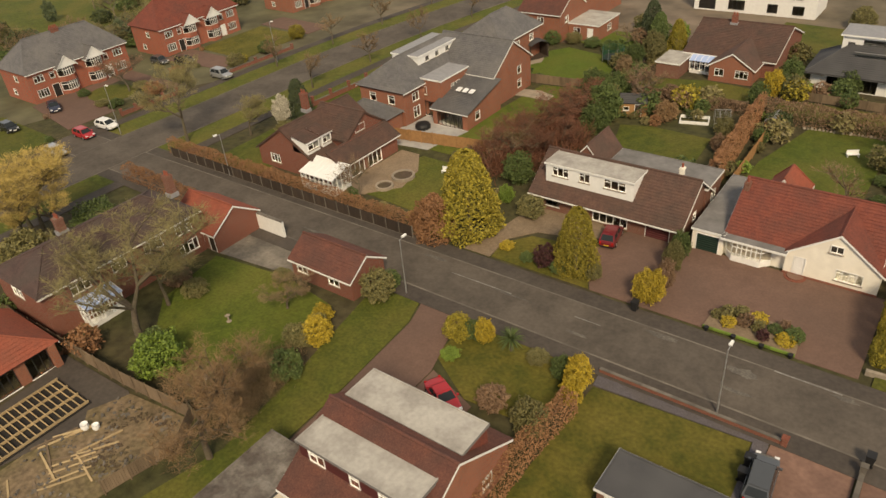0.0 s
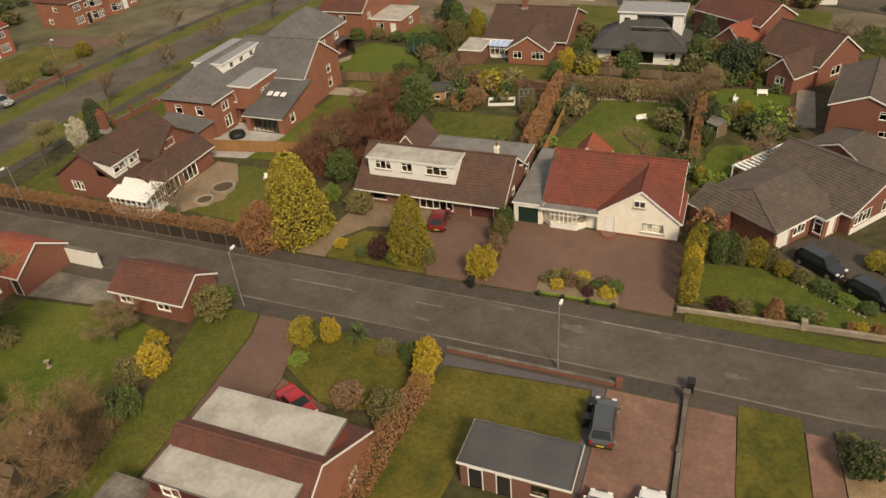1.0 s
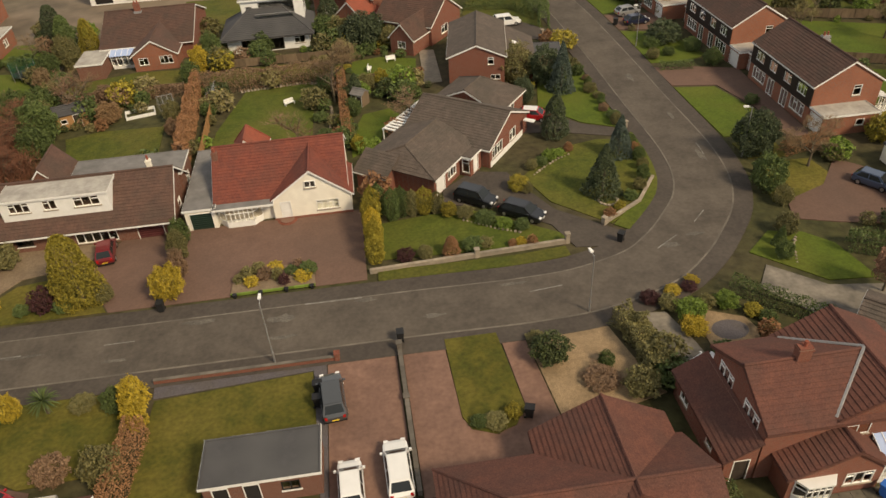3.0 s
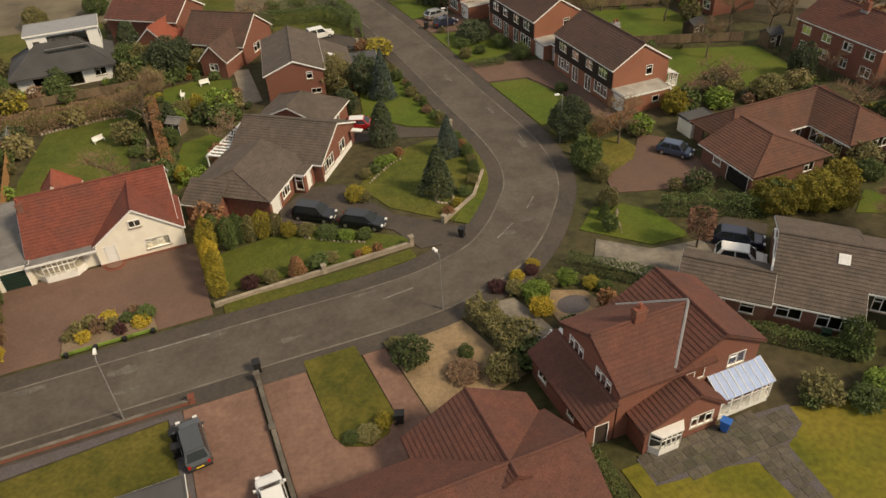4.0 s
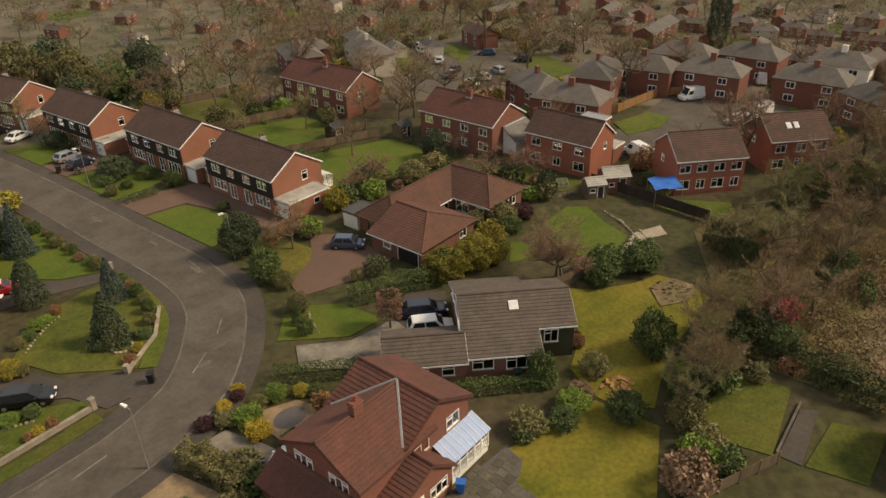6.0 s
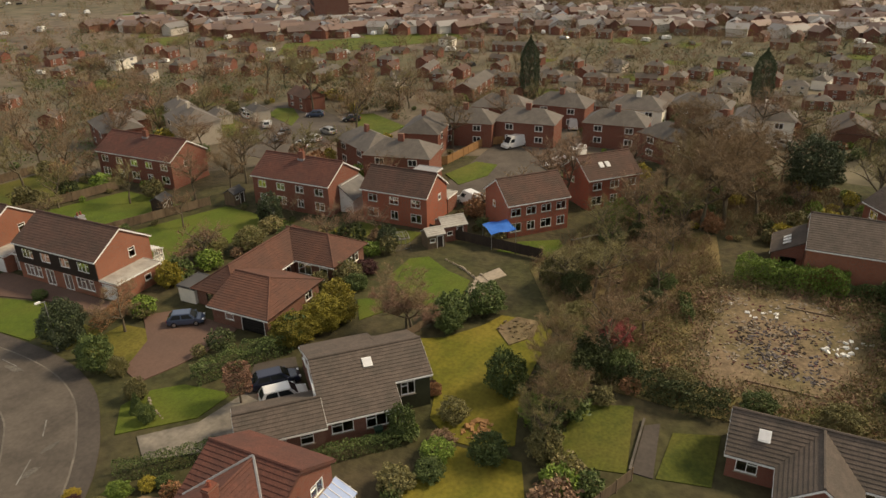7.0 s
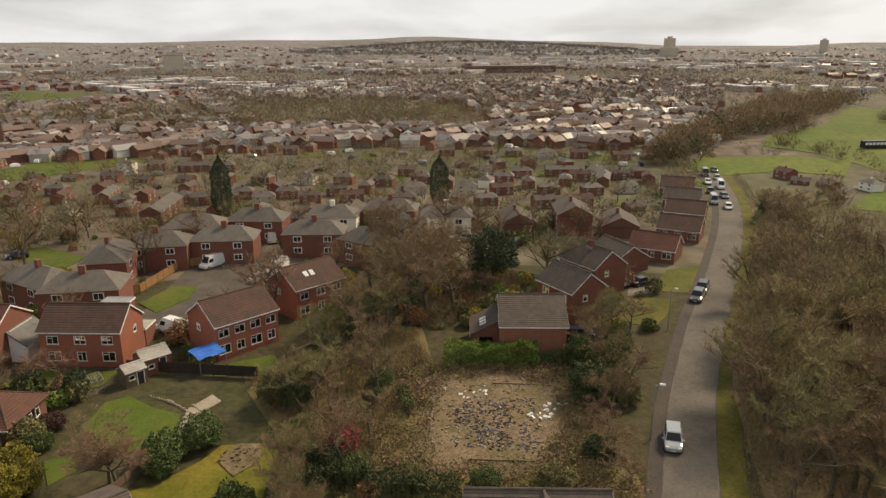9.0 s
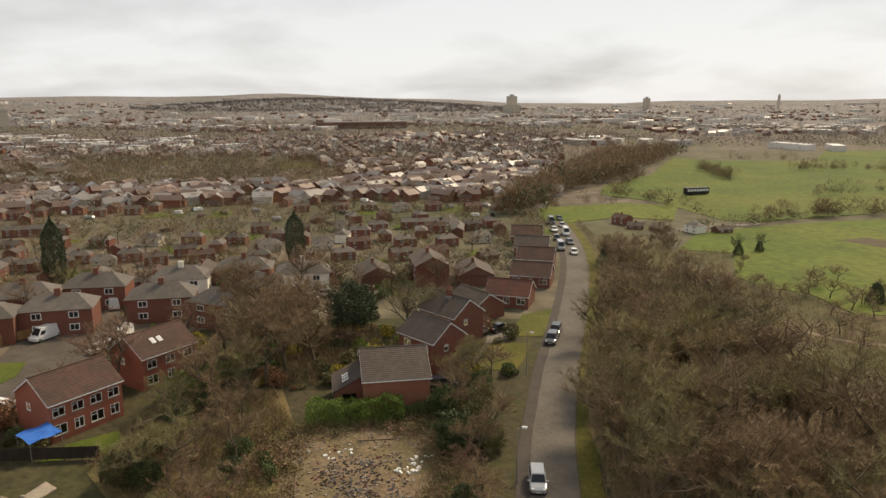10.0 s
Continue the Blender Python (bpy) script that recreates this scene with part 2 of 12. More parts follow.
M_LEAD = mat("lead_flashing", (0.30, 0.30, 0.31), (0.23, 0.23, 0.24), 2, 0.55, vary=0.05)
M_ASPHALT = mat("asphalt", (0.096, 0.081, 0.067), (0.070, 0.059, 0.049), 0.8, 0.9, (0.122, 0.103, 0.085), 0.22, 0.8, bump=0.006, bump_scale=40, vary=0, fine=(3.0, 0.12))
M_PAVE = mat("tarmac_pavement", (0.074, 0.062, 0.053), (0.056, 0.047, 0.041), 0.9, 0.9, (0.090, 0.076, 0.064), 0.2, 0.7, bump=0.005, bump_scale=40, vary=0, fine=(3.0, 0.12))
M_KERB = mat("kerb_concrete", (0.195, 0.172, 0.146), (0.120, 0.106, 0.090), 0.9, 0.9, (0.085, 0.075, 0.064), 0.25, 0.85, vary=0.12)
M_DRIVE = mat("red_brown_paving", (0.160, 0.098, 0.075), (0.132, 0.080, 0.062), 0.7, 0.9, (0.118, 0.076, 0.060), 0.12, 0.7, vary=0.08, fine=(5, 0.08))
M_FLAGSTONE = mat("weathered_flagstone", (0.125, 0.108, 0.086), (0.082, 0.072, 0.058), 1.4, 0.9, (0.070, 0.070, 0.040), 0.5, 0.6, bump=0.01, bump_scale=8, vary=0.22, fine=(6, 0.2))
M_GRAVEL_W = mat("warm_gravel", (0.330, 0.236, 0.142), (0.240, 0.170, 0.102), 2.5, 0.95, (0.160, 0.115, 0.070), 0.5, 0.7, vary=0.05, fine=(14, 0.3))
M_DRIVE_P = mat("salmon_paving", (0.232, 0.136, 0.102), (0.180, 0.104, 0.079), 0.8, 0.9, (0.148, 0.088, 0.068), 0.2, 0.7, vary=0.05, fine=(3, 0.12))
M_CONC = mat("stained_concrete", (0.235, 0.208, 0.172), (0.150, 0.134, 0.112), 0.5, 0.9, (0.100, 0.090, 0.078), 0.25, 0.8, vary=0.06, fine=(2.5, 0.15))
M_STONE = mat("buff_stone", (0.38, 0.32, 0.25), (0.27, 0.225, 0.175), 2.5, 0.9, (0.2, 0.175, 0.14), 0.6, 0.5, vary=0.18)
M_FLAG = mat("grey_flagstone", (0.40, 0.39, 0.37), (0.31, 0.30, 0.29), 1.0, 0.85, (0.26, 0.25, 0.24), 0.3, 0.5, vary=0.1)
M_GRASS = mat("lawn_grass", (0.086, 0.098, 0.014), (0.048, 0.062, 0.010), 0.8, 0.95, (0.118, 0.104, 0.022), 0.13, 0.8, bump=0.04, bump_scale=12, vary=0.12, fine=(3.5, 0.22))
M_GRASS_B = mat("bright_lawn", (0.090, 0.116, 0.015), (0.054, 0.077, 0.010), 0.7, 0.95, (0.118, 0.118, 0.022), 0.12, 0.8, bump=0.03, bump_scale=12, vary=0.10, fine=(3.5, 0.18))
M_GRASS_M = mat("mossy_lawn", (0.108, 0.097, 0.015), (0.060, 0.066, 0.010), 0.7, 0.95, (0.150, 0.124, 0.025), 0.2, 0.85, bump=0.04, bump_scale=10, vary=0.08, fine=(3.0, 0.22))
M_SOIL = mat("garden_soil", (0.105, 0.074, 0.050), (0.068, 0.050, 0.036), 1.5, 0.95, (0.10, 0.088, 0.04), 0.25, 0.7, bump=0.05, bump_scale=6, vary=0.08, fine=(3.0, 0.25))
M_GRAVEL = mat("buff_gravel", (0.275, 0.205, 0.138), (0.195, 0.145, 0.098), 3.0, 0.95, (0.160, 0.116, 0.078), 0.4, 0.5, bump=0.02, bump_scale=25, vary=0.06, fine=(9, 0.2))
M_GROUND = mat("rough_ground", (0.068, 0.064, 0.024), (0.038, 0.040, 0.015), 0.30, 0.95, (0.072, 0.054, 0.034), 0.06, 0.75, bump=0.12, bump_scale=1.5, vary=0, fine=(0.9, 0.3))
M_WASTE = mat("bare_earth_rubble", (0.232, 0.166, 0.104), (0.122, 0.090, 0.056), 0.6, 0.95, (0.115, 0.098, 0.040), 0.16, 0.7, bump=0.08, bump_scale=3, vary=0, fine=(2.5, 0.3))
M_WOOD = mat("weathered_timber", (0.20, 0.145, 0.095), (0.13, 0.094, 0.062), 2.5, 0.85, stretch=(1, 1, 0.2), vary=0.2)
M_WOOD_N = mat("new_timber", (0.46, 0.35, 0.20), (0.36, 0.26, 0.14), 2.5, 0.8, vary=0.15)
M_WOOD_D = mat("dark_timber", (0.055, 0.040, 0.030), (0.035, 0.026, 0.021), 2.5, 0.85, stretch=(1, 1, 0.2), vary=0.2)
M_WOOD_O = mat("orange_stained_timber", (0.36, 0.20, 0.085), (0.27, 0.145, 0.065), 2.5, 0.8, vary=0.12)
M_STEEL = mat("galvanised_steel", (0.42, 0.42, 0.42), (0.34, 0.34, 0.34), 3, 0.45, metal=0.6, vary=0.05)
# Near-black: dark doors, and the painted shade of rooms behind panes.
M_DARK = mat("dark_interior", (0.03, 0.027, 0.025), (0.02, 0.018, 0.017), 2, 0.9)
M_BLACK = mat("black_plastic", (0.022, 0.022, 0.023), (0.016, 0.016, 0.017), 2, 0.5)
M_TYRE = mat("tyre_rubber", (0.018, 0.018, 0.018), (0.012, 0.012, 0.012), 5, 0.85)
M_RIM = mat("alloy_rim", (0.5, 0.5, 0.51), (0.42, 0.42, 0.43), 4, 0.35, metal=0.8)
M_LAMP_R = mat("red_lens", (0.45, 0.02, 0.02), (0.35, 0.015, 0.015), 3, 0.25)
M_LAMP_W = mat("clear_lens", (0.75, 0.75, 0.76), (0.65, 0.65, 0.66), 3, 0.15)
M_PLATE_Y = mat("yellow_plate", (0.75, 0.55, 0.06), (0.7, 0.5, 0.05), 3, 0.5)
M_BLUE = mat("blue_sheet", (0.035, 0.16, 0.55), (0.025, 0.12, 0.44), 1.5, 0.5, bump=0.05, bump_scale=3)
M_GREEN_D = mat("dark_green_paint", (0.013, 0.032, 0.022), (0.010, 0.025, 0.018), 2, 0.5)
M_MAROON = mat("maroon_paint", (0.10, 0.028, 0.028), (0.08, 0.022, 0.022), 2, 0.5)
M_GLASS = glass_mat("window_glass", (0.90, 0.93, 0.93))
M_POLY = mat("polycarbonate_sheet", (0.40, 0.50, 0.74), (0.32, 0.42, 0.66), 1.2, 0.25, vary=0.03)
M_BARK = mat("bark", (0.150, 0.118, 0.085), (0.095, 0.075, 0.055), 4, 0.95, (0.09, 0.095, 0.05), 1.0, 0.5, vary=0.15)

L_TWIG = leaf_mat("bare_twigs", (0.300, 0.205, 0.114), (0.160, 0.110, 0.064))
L_TWIG_G = leaf_mat("budding_twigs", (0.285, 0.250, 0.100), (0.155, 0.130, 0.070))
L_TWIG_Y = leaf_mat("golden_buds", (0.540, 0.400, 0.110), (0.280, 0.210, 0.084))
L_GREEN = leaf_mat("evergreen_leaves", (0.128, 0.167, 0.051), (0.051, 0.078, 0.029))
L_DARK = leaf_mat("dark_conifer", (0.098, 0.122, 0.060), (0.044, 0.060, 0.033))
L_BLUE = leaf_mat("blue_spruce", (0.128, 0.167, 0.133), (0.060, 0.085, 0.071))
L_GOLD = leaf_mat("golden_conifer", (0.370, 0.300, 0.043), (0.150, 0.132, 0.025))
L_GOLDD = leaf_mat("bronzed_golden_evergreen", (0.270, 0.225, 0.034), (0.110, 0.104, 0.020))
L_YELL = leaf_mat("yellow_blossom", (0.540, 0.395, 0.045), (0.250, 0.195, 0.034))
L_MAROON = leaf_mat("maroon_brown_twigs", (0.230, 0.098, 0.058), (0.120, 0.058, 0.038))
L_TAN = leaf_mat("tan_twigs", (0.330, 0.210, 0.110), (0.230, 0.140, 0.072))
L_BEECH = leaf_mat("russet_beech", (0.330, 0.172, 0.086), (0.200, 0.104, 0.054))
L_PURP = leaf_mat("purple_leaves", (0.105, 0.042, 0.042), (0.052, 0.024, 0.026))
L_RUSS = leaf_mat("reddish_twigs", (0.275, 0.175, 0.108), (0.155, 0.100, 0.066))
L_BRIGHT = leaf_mat("fresh_green_leaves", (0.212, 0.297, 0.051), (0.093, 0.145, 0.031))
L_OLIVE = leaf_mat("olive_shrub", (0.230, 0.204, 0.082), (0.102, 0.099, 0.044))
L_BLOSSOM = leaf_mat("white_blossom", (0.713, 0.667, 0.575), (0.287, 0.265, 0.184))
L_PINK = leaf_mat("pink_blossom", (0.420, 0.110, 0.105), (0.215, 0.068, 0.062))
# Brown winter wood lightened in the colour, in place of air haze.
L_FAR = leaf_mat("haze_paled_winter_wood", (0.300, 0.250, 0.212), (0.200, 0.168, 0.146))
L_BELT = leaf_mat("olive_brown_wood", (0.250, 0.210, 0.118), (0.140, 0.120, 0.072))
L_SCRUB = leaf_mat("straw_scrub", (0.350, 0.265, 0.130), (0.175, 0.130, 0.068))
M_WORN = mat("worn_road_patch", (0.150, 0.135, 0.115), (0.100, 0.090, 0.078), 1.2, 0.9, (0.085, 0.077, 0.068), 0.9, 0.8, vary=0.1, fine=(6, 0.25))
L_BRUSH = leaf_mat("brown_brushwood", (0.300, 0.165, 0.110), (0.150, 0.090, 0.064))
# Dark wood greyed towards the tone haze gives the hill.
L_HILL = leaf_mat("hazed_hill_wood", (0.150, 0.132, 0.124), (0.110, 0.098, 0.092))
L_MOSS = leaf_mat("ivy_leaves", (0.082, 0.102, 0.037), (0.044, 0.058, 0.024))


# ---- mesh helpers ----
class Geo:
    """A growing list of points and faces, turned into one mesh object."""

    def __init__(self):
        self.v, self.f = [], []

    def poly(self, *pts):
        n = len(self.v)
        self.v.extend(tuple(p) for p in pts)
        self.f.append(tuple(range(n, n + len(pts))))
        return self

    def box(self, x0, y0, z0, x1, y1, z1):
        n = len(self.v)
        self.v += [(x0, y0, z0), (x1, y0, z0), (x1, y1, z0), (x0, y1, z0), (x0, y0, z1), (x1, y0, z1), (x1, y1, z1), (x0, y1, z1)]
        self.f += [(n, n + 3, n + 2, n + 1), (n + 4, n + 5, n + 6, n + 7), (n, n + 1, n + 5, n + 4), (n + 1, n + 2, n + 6, n + 5), (n + 2, n + 3, n + 7, n + 6), (n + 3, n, n + 4, n + 7)]
        return self

    def prism(self, outline, z0, z1):
        k, n = len(outline), len(self.v)
        self.v += [(x, y, z0) for x, y in outline] + [(x, y, z1) for x, y in outline]
        self.f.append(tuple(range(n + k - 1, n - 1, -1)))
        self.f.append(tuple(range(n + k, n + 2 * k)))
        for i in range(k):
            j = (i + 1) % k
            self.f.append((n + i, n + j, n + k + j, n + k + i))
        return self

    def tube(self, p, q, r0, r1, n=8, cap=True):
        p, q = Vector(p), Vector(q)
        d = (q - p).normalized()
        a = d.orthogonal().normalized()
        b = d.cross(a)
        k = len(self.v)
        for c, r in ((p, r0), (q, r1)):
            for i in range(n):
                w = 2 * math.pi * i / n
                self.v.append(tuple(c + a * (r * math.cos(w)) + b * (r * math.sin(w))))
        for i in range(n):
            j = (i + 1) % n
            self.f.append((k + i, k + j, k + n + j, k + n + i))
        if cap:
            self.f.append(tuple(range(k + n - 1, k - 1, -1)))
            self.f.append(tuple(range(k + n, k + 2 * n)))
        return self

    def lathe(self, profile, n=14, x=0.0, y=0.0):
        """profile: (radius, z) from bottom to top."""
        k = len(self.v)
        for r, z in profile:
            for i in range(n):
                w = 2 * math.pi * i / n
                self.v.append((x + r * math.cos(w), y + r * math.sin(w), z))
        for s in range(len(profile) - 1):
            for i in range(n):
                j = (i + 1) % n
                self.f.append((k + s * n + i, k + s * n + j, k + (s + 1) * n + j, k + (s + 1) * n + i))
        self.f.append(tuple(range(k + n - 1, k - 1, -1)))
        t = k + (len(profile) - 1) * n
        self.f.append(tuple(range(t, t + n)))
        return self

    def mesh(self, name, material):
        seen, order, at = {}, [], []
        for p in self.v:
            k = (round(p[0], 4), round(p[1], 4), round(p[2], 4))
            if k not in seen:
                seen[k] = len(order)
                order.append(p)
            at.append(seen[k])
        faces = []
        for f in self.f:
            q = [at[i] for i in f]
            q = [a for i, a in enumerate(q) if a != q[i - 1]]
            if len(set(q)) > 2:
                faces.append(q)
        me = bpy.data.meshes.new(name)
        me.from_pydata(order, [], faces)
        me.materials.append(material)
        me.update()
        return me

    def ob(self, name, material, parent=None, label="", smooth=False):
        me = self.mesh(name, material)
        if smooth:
            me.polygons.foreach_set("use_smooth", [True] * len(me.polygons))
        return hang(name, me, parent, label)


def hang(name, me, parent=None, label="", at=None):
    ob = new(name, me)
    if parent is not None:
        ob.parent = parent
    if at is not None:
        ob.matrix_basis = at
    if label:
        tagged(ob, label)
    return ob


def thing(name, x, y, heading, label, category, group="", kind="", z=0.0):
    ob = new(name)
    ob.empty_display_size = 0.3
    ob.matrix_basis = pose(x, y, z, 0, 0, heading)
    return tagged(ob, label, category, group, kind)


def numpy_mesh(name, verts, faces, material):
    """verts n x 3, faces m x k of one k, as arrays."""
    me = bpy.data.meshes.new(name)
    k = faces.shape[1]
    me.vertices.add(len(verts))
    me.vertices.foreach_set("co", np.ascontiguousarray(verts, dtype=np.float32).ravel())
    me.loops.add(faces.size)
    me.loops.foreach_set("vertex_index", np.ascontiguousarray(faces, dtype=np.int32).ravel())
    me.polygons.add(len(faces))
    me.polygons.foreach_set("loop_start", np.arange(0, faces.size, k, dtype=np.int32))
    me.materials.append(material)
    me.update(calc_edges=True)
    return me


# ---- buildings ----
TAKEN = []                            # outlines of what already stands or is paved
LAYER = [0]


def inside(x, y, poly):
    hit = False
    for i in range(len(poly)):
        (ax, ay), (bx, by) = poly[i - 1], poly[i]
        if (ay > y) != (by > y) and x < (bx - ax) * (y - ay) / (by - ay) + ax:
            hit = not hit
    return hit


def free(x, y):
    return not any(inside(x, y, p) for p in TAKEN)


def courses(G, a, b, c, d, step=0.36, rise=0.045, thick=0.12):
    """A roof slope from the eave a-b up to the ridge d-c, in overlapping courses of tiles."""
    a, b, c, d = (Vector(p) for p in (a, b, c, d))
    n = (b - a).cross(((d + c) / 2 - (a + b) / 2)).normalized()
    length = ((d + c) / 2 - (a + b) / 2).length
    k = max(2, round(length / step))
    for i in range(k):
        t0, t1 = i / k, (i + 1) / k
        l0, r0, l1, r1 = a.lerp(d, t0), b.lerp(c, t0), a.lerp(d, t1), b.lerp(c, t1)
        G.poly(l0 + n * rise, r0 + n * rise, r1, l1)
        G.poly(l0, r0, r0 + n * rise, l0 + n * rise)
    u = n * thick
    G.poly(a - u, d - u, c - u, b - u)
    G.poly(a - u, b - u, b, a)
    G.poly(b - u, c - u, c, b)
    G.poly(d - u, a - u, a, d)


def panel(G, at, s0, s1, z0, z1, holes, th):
    """A wall panel with real openings. at(s, z, depth) gives the place."""
    ss = sorted({s0, s1, *(min(max(h[0], s0), s1) for h in holes), *(min(max(h[1], s0), s1) for h in holes)})
    zs = sorted({z0, z1, *(min(max(h[2], z0), z1) for h in holes), *(min(max(h[3], z0), z1) for h in holes)})
    for i in range(len(ss) - 1):
        for j in range(len(zs) - 1):
            sm, zm = (ss[i] + ss[i + 1]) / 2, (zs[j] + zs[j + 1]) / 2
            if any(h[0] < sm < h[1] and h[2] < zm < h[3] for h in holes):
                continue
            p = [(ss[i], zs[j]), (ss[i + 1], zs[j]), (ss[i + 1], zs[j + 1]), (ss[i], zs[j + 1])]
            G.poly(*(at(s, z, 0) for s, z in p))
            G.poly(*(at(s, z, th) for s, z in reversed(p)))
    for a, b, c, d in [*holes, (s0, s1, z0, z1)]:
        q = [(a, c), (b, c), (b, d), (a, d)]
        for i in range(4):
            (s, z), (s2, z2) = q[i], q[(i + 1) % 4]
            G.poly(at(s, z, 0), at(s, z, th), at(s2, z2, th), at(s2, z2, 0))


def window(parent, at, s, z, w, h, bars=2, frame=None, pane=None, transom=True, sill=True, name="window"):
    """Frame, panes and sill, set in an opening of a wall."""
    frame = frame or M_UPVC
    g = Geo()

    def bx(G, a, b, c, d, e0, e1):
        p = [at(x, y, e) for e in (e0, e1) for x, y in ((a, c), (b, c), (b, d), (a, d))]
        n = len(G.v)
        G.v += p
        G.f += [(n, n + 1, n + 2, n + 3), (n + 7, n + 6, n + 5, n + 4)] + [(n + i, n + 4 + i, n + 4 + (i + 1) % 4, n + (i + 1) % 4) for i in range(4)]

    e = 0.06
    s0, s1, z1 = s - w / 2, s + w / 2, z + h
    bx(g, s0, s1, z, z + e, -0.03, 0.08)
    bx(g, s0, s1, z1 - e, z1, -0.03, 0.08)
    bx(g, s0, s0 + e, z + e, z1 - e, -0.03, 0.08)
    bx(g, s1 - e, s1, z + e, z1 - e, -0.03, 0.08)
    for i in range(1, bars):
        x = s0 + w * i / bars
        bx(g, x - 0.03, x + 0.03, z + e, z1 - e, -0.02, 0.07)
    if transom and h > 0.9:
        for i in range(bars):
            if i % 2 == 0:
                a = s0 + w * i / bars + 0.04
                bx(g, a, a + w / bars - 0.08, z1 - h * 0.32, z1 - h * 0.32 + 0.06, -0.018, 0.068)
    fr = g.ob(name, frame, parent)
    p = Geo()
    bx(p, s0 + 0.03, s1 - 0.03, z + 0.03, z1 - 0.03, 0.02, 0.035)
    gl = p.ob("pane", pane or M_GLASS, fr)
    gl.visible_shadow = False
    if sill:
        q = Geo()
        bx(q, s0 - 0.08, s1 + 0.08, z - 0.09, z, -0.09, 0.05)
        q.ob("sill", M_STONE if frame is M_UPVC else M_WHITE, fr)
    return fr


def door(parent, at, s, z, w, h, material, name="door"):
    g = Geo()

    def bx(a, b, c, d, e0, e1):
        p = [at(x, y, e) for e in (e0, e1) for x, y in ((a, c), (b, c), (b, d), (a, d))]
        n = len(g.v)
        g.v.extend(p)
        g.f.extend([(n, n + 1, n + 2, n + 3), (n + 7, n + 6, n + 5, n + 4)] + [(n + i, n + 4 + i, n + 4 + (i + 1) % 4, n + (i + 1) % 4) for i in range(4)])

    s0 = s - w / 2
    if name == "garage_door":
        k = 8
        for i in range(k):
            za, zb, zc = z + h * i / k, z + h * (i + 0.8) / k, z + h * (i + 1) / k
            g.poly(at(s0, za, 0.09), at(s0 + w, za, 0.09), at(s0 + w, zb, 0.04), at(s0, zb, 0.04))
            g.poly(at(s0, zb, 0.04), at(s0 + w, zb, 0.04), at(s0 + w, zc, 0.09), at(s0, zc, 0.09))
    else:
        bx(s0, s0 + w, z, z + h, 0.05, 0.11)
        for i in (0, 1):
            bx(s0 + 0.12, s0 + w - 0.12, z + 0.15 + i * h * 0.48, z + h * 0.45 + i * h * 0.48, 0.03, 0.05)
    ob = g.ob(name, material, parent)
    f = Geo()
    for a, b, c, d in ((s0 - 0.07, s0, z, z + h + 0.07), (s0 + w, s0 + w + 0.07, z, z + h + 0.07), (s0, s0 + w, z + h, z + h + 0.07)):
        p = [at(x, y, e) for e in (-0.03, 0.06) for x, y in ((a, c), (b, c), (b, d), (a, d))]
        n = len(f.v)
        f.v += p
        f.f += [(n, n + 1, n + 2, n + 3), (n + 7, n + 6, n + 5, n + 4)] + [(n + i, n + 4 + i, n + 4 + (i + 1) % 4, n + (i + 1) % 4) for i in range(4)]
    f.ob("door_frame", M_UPVC, ob)
    return ob


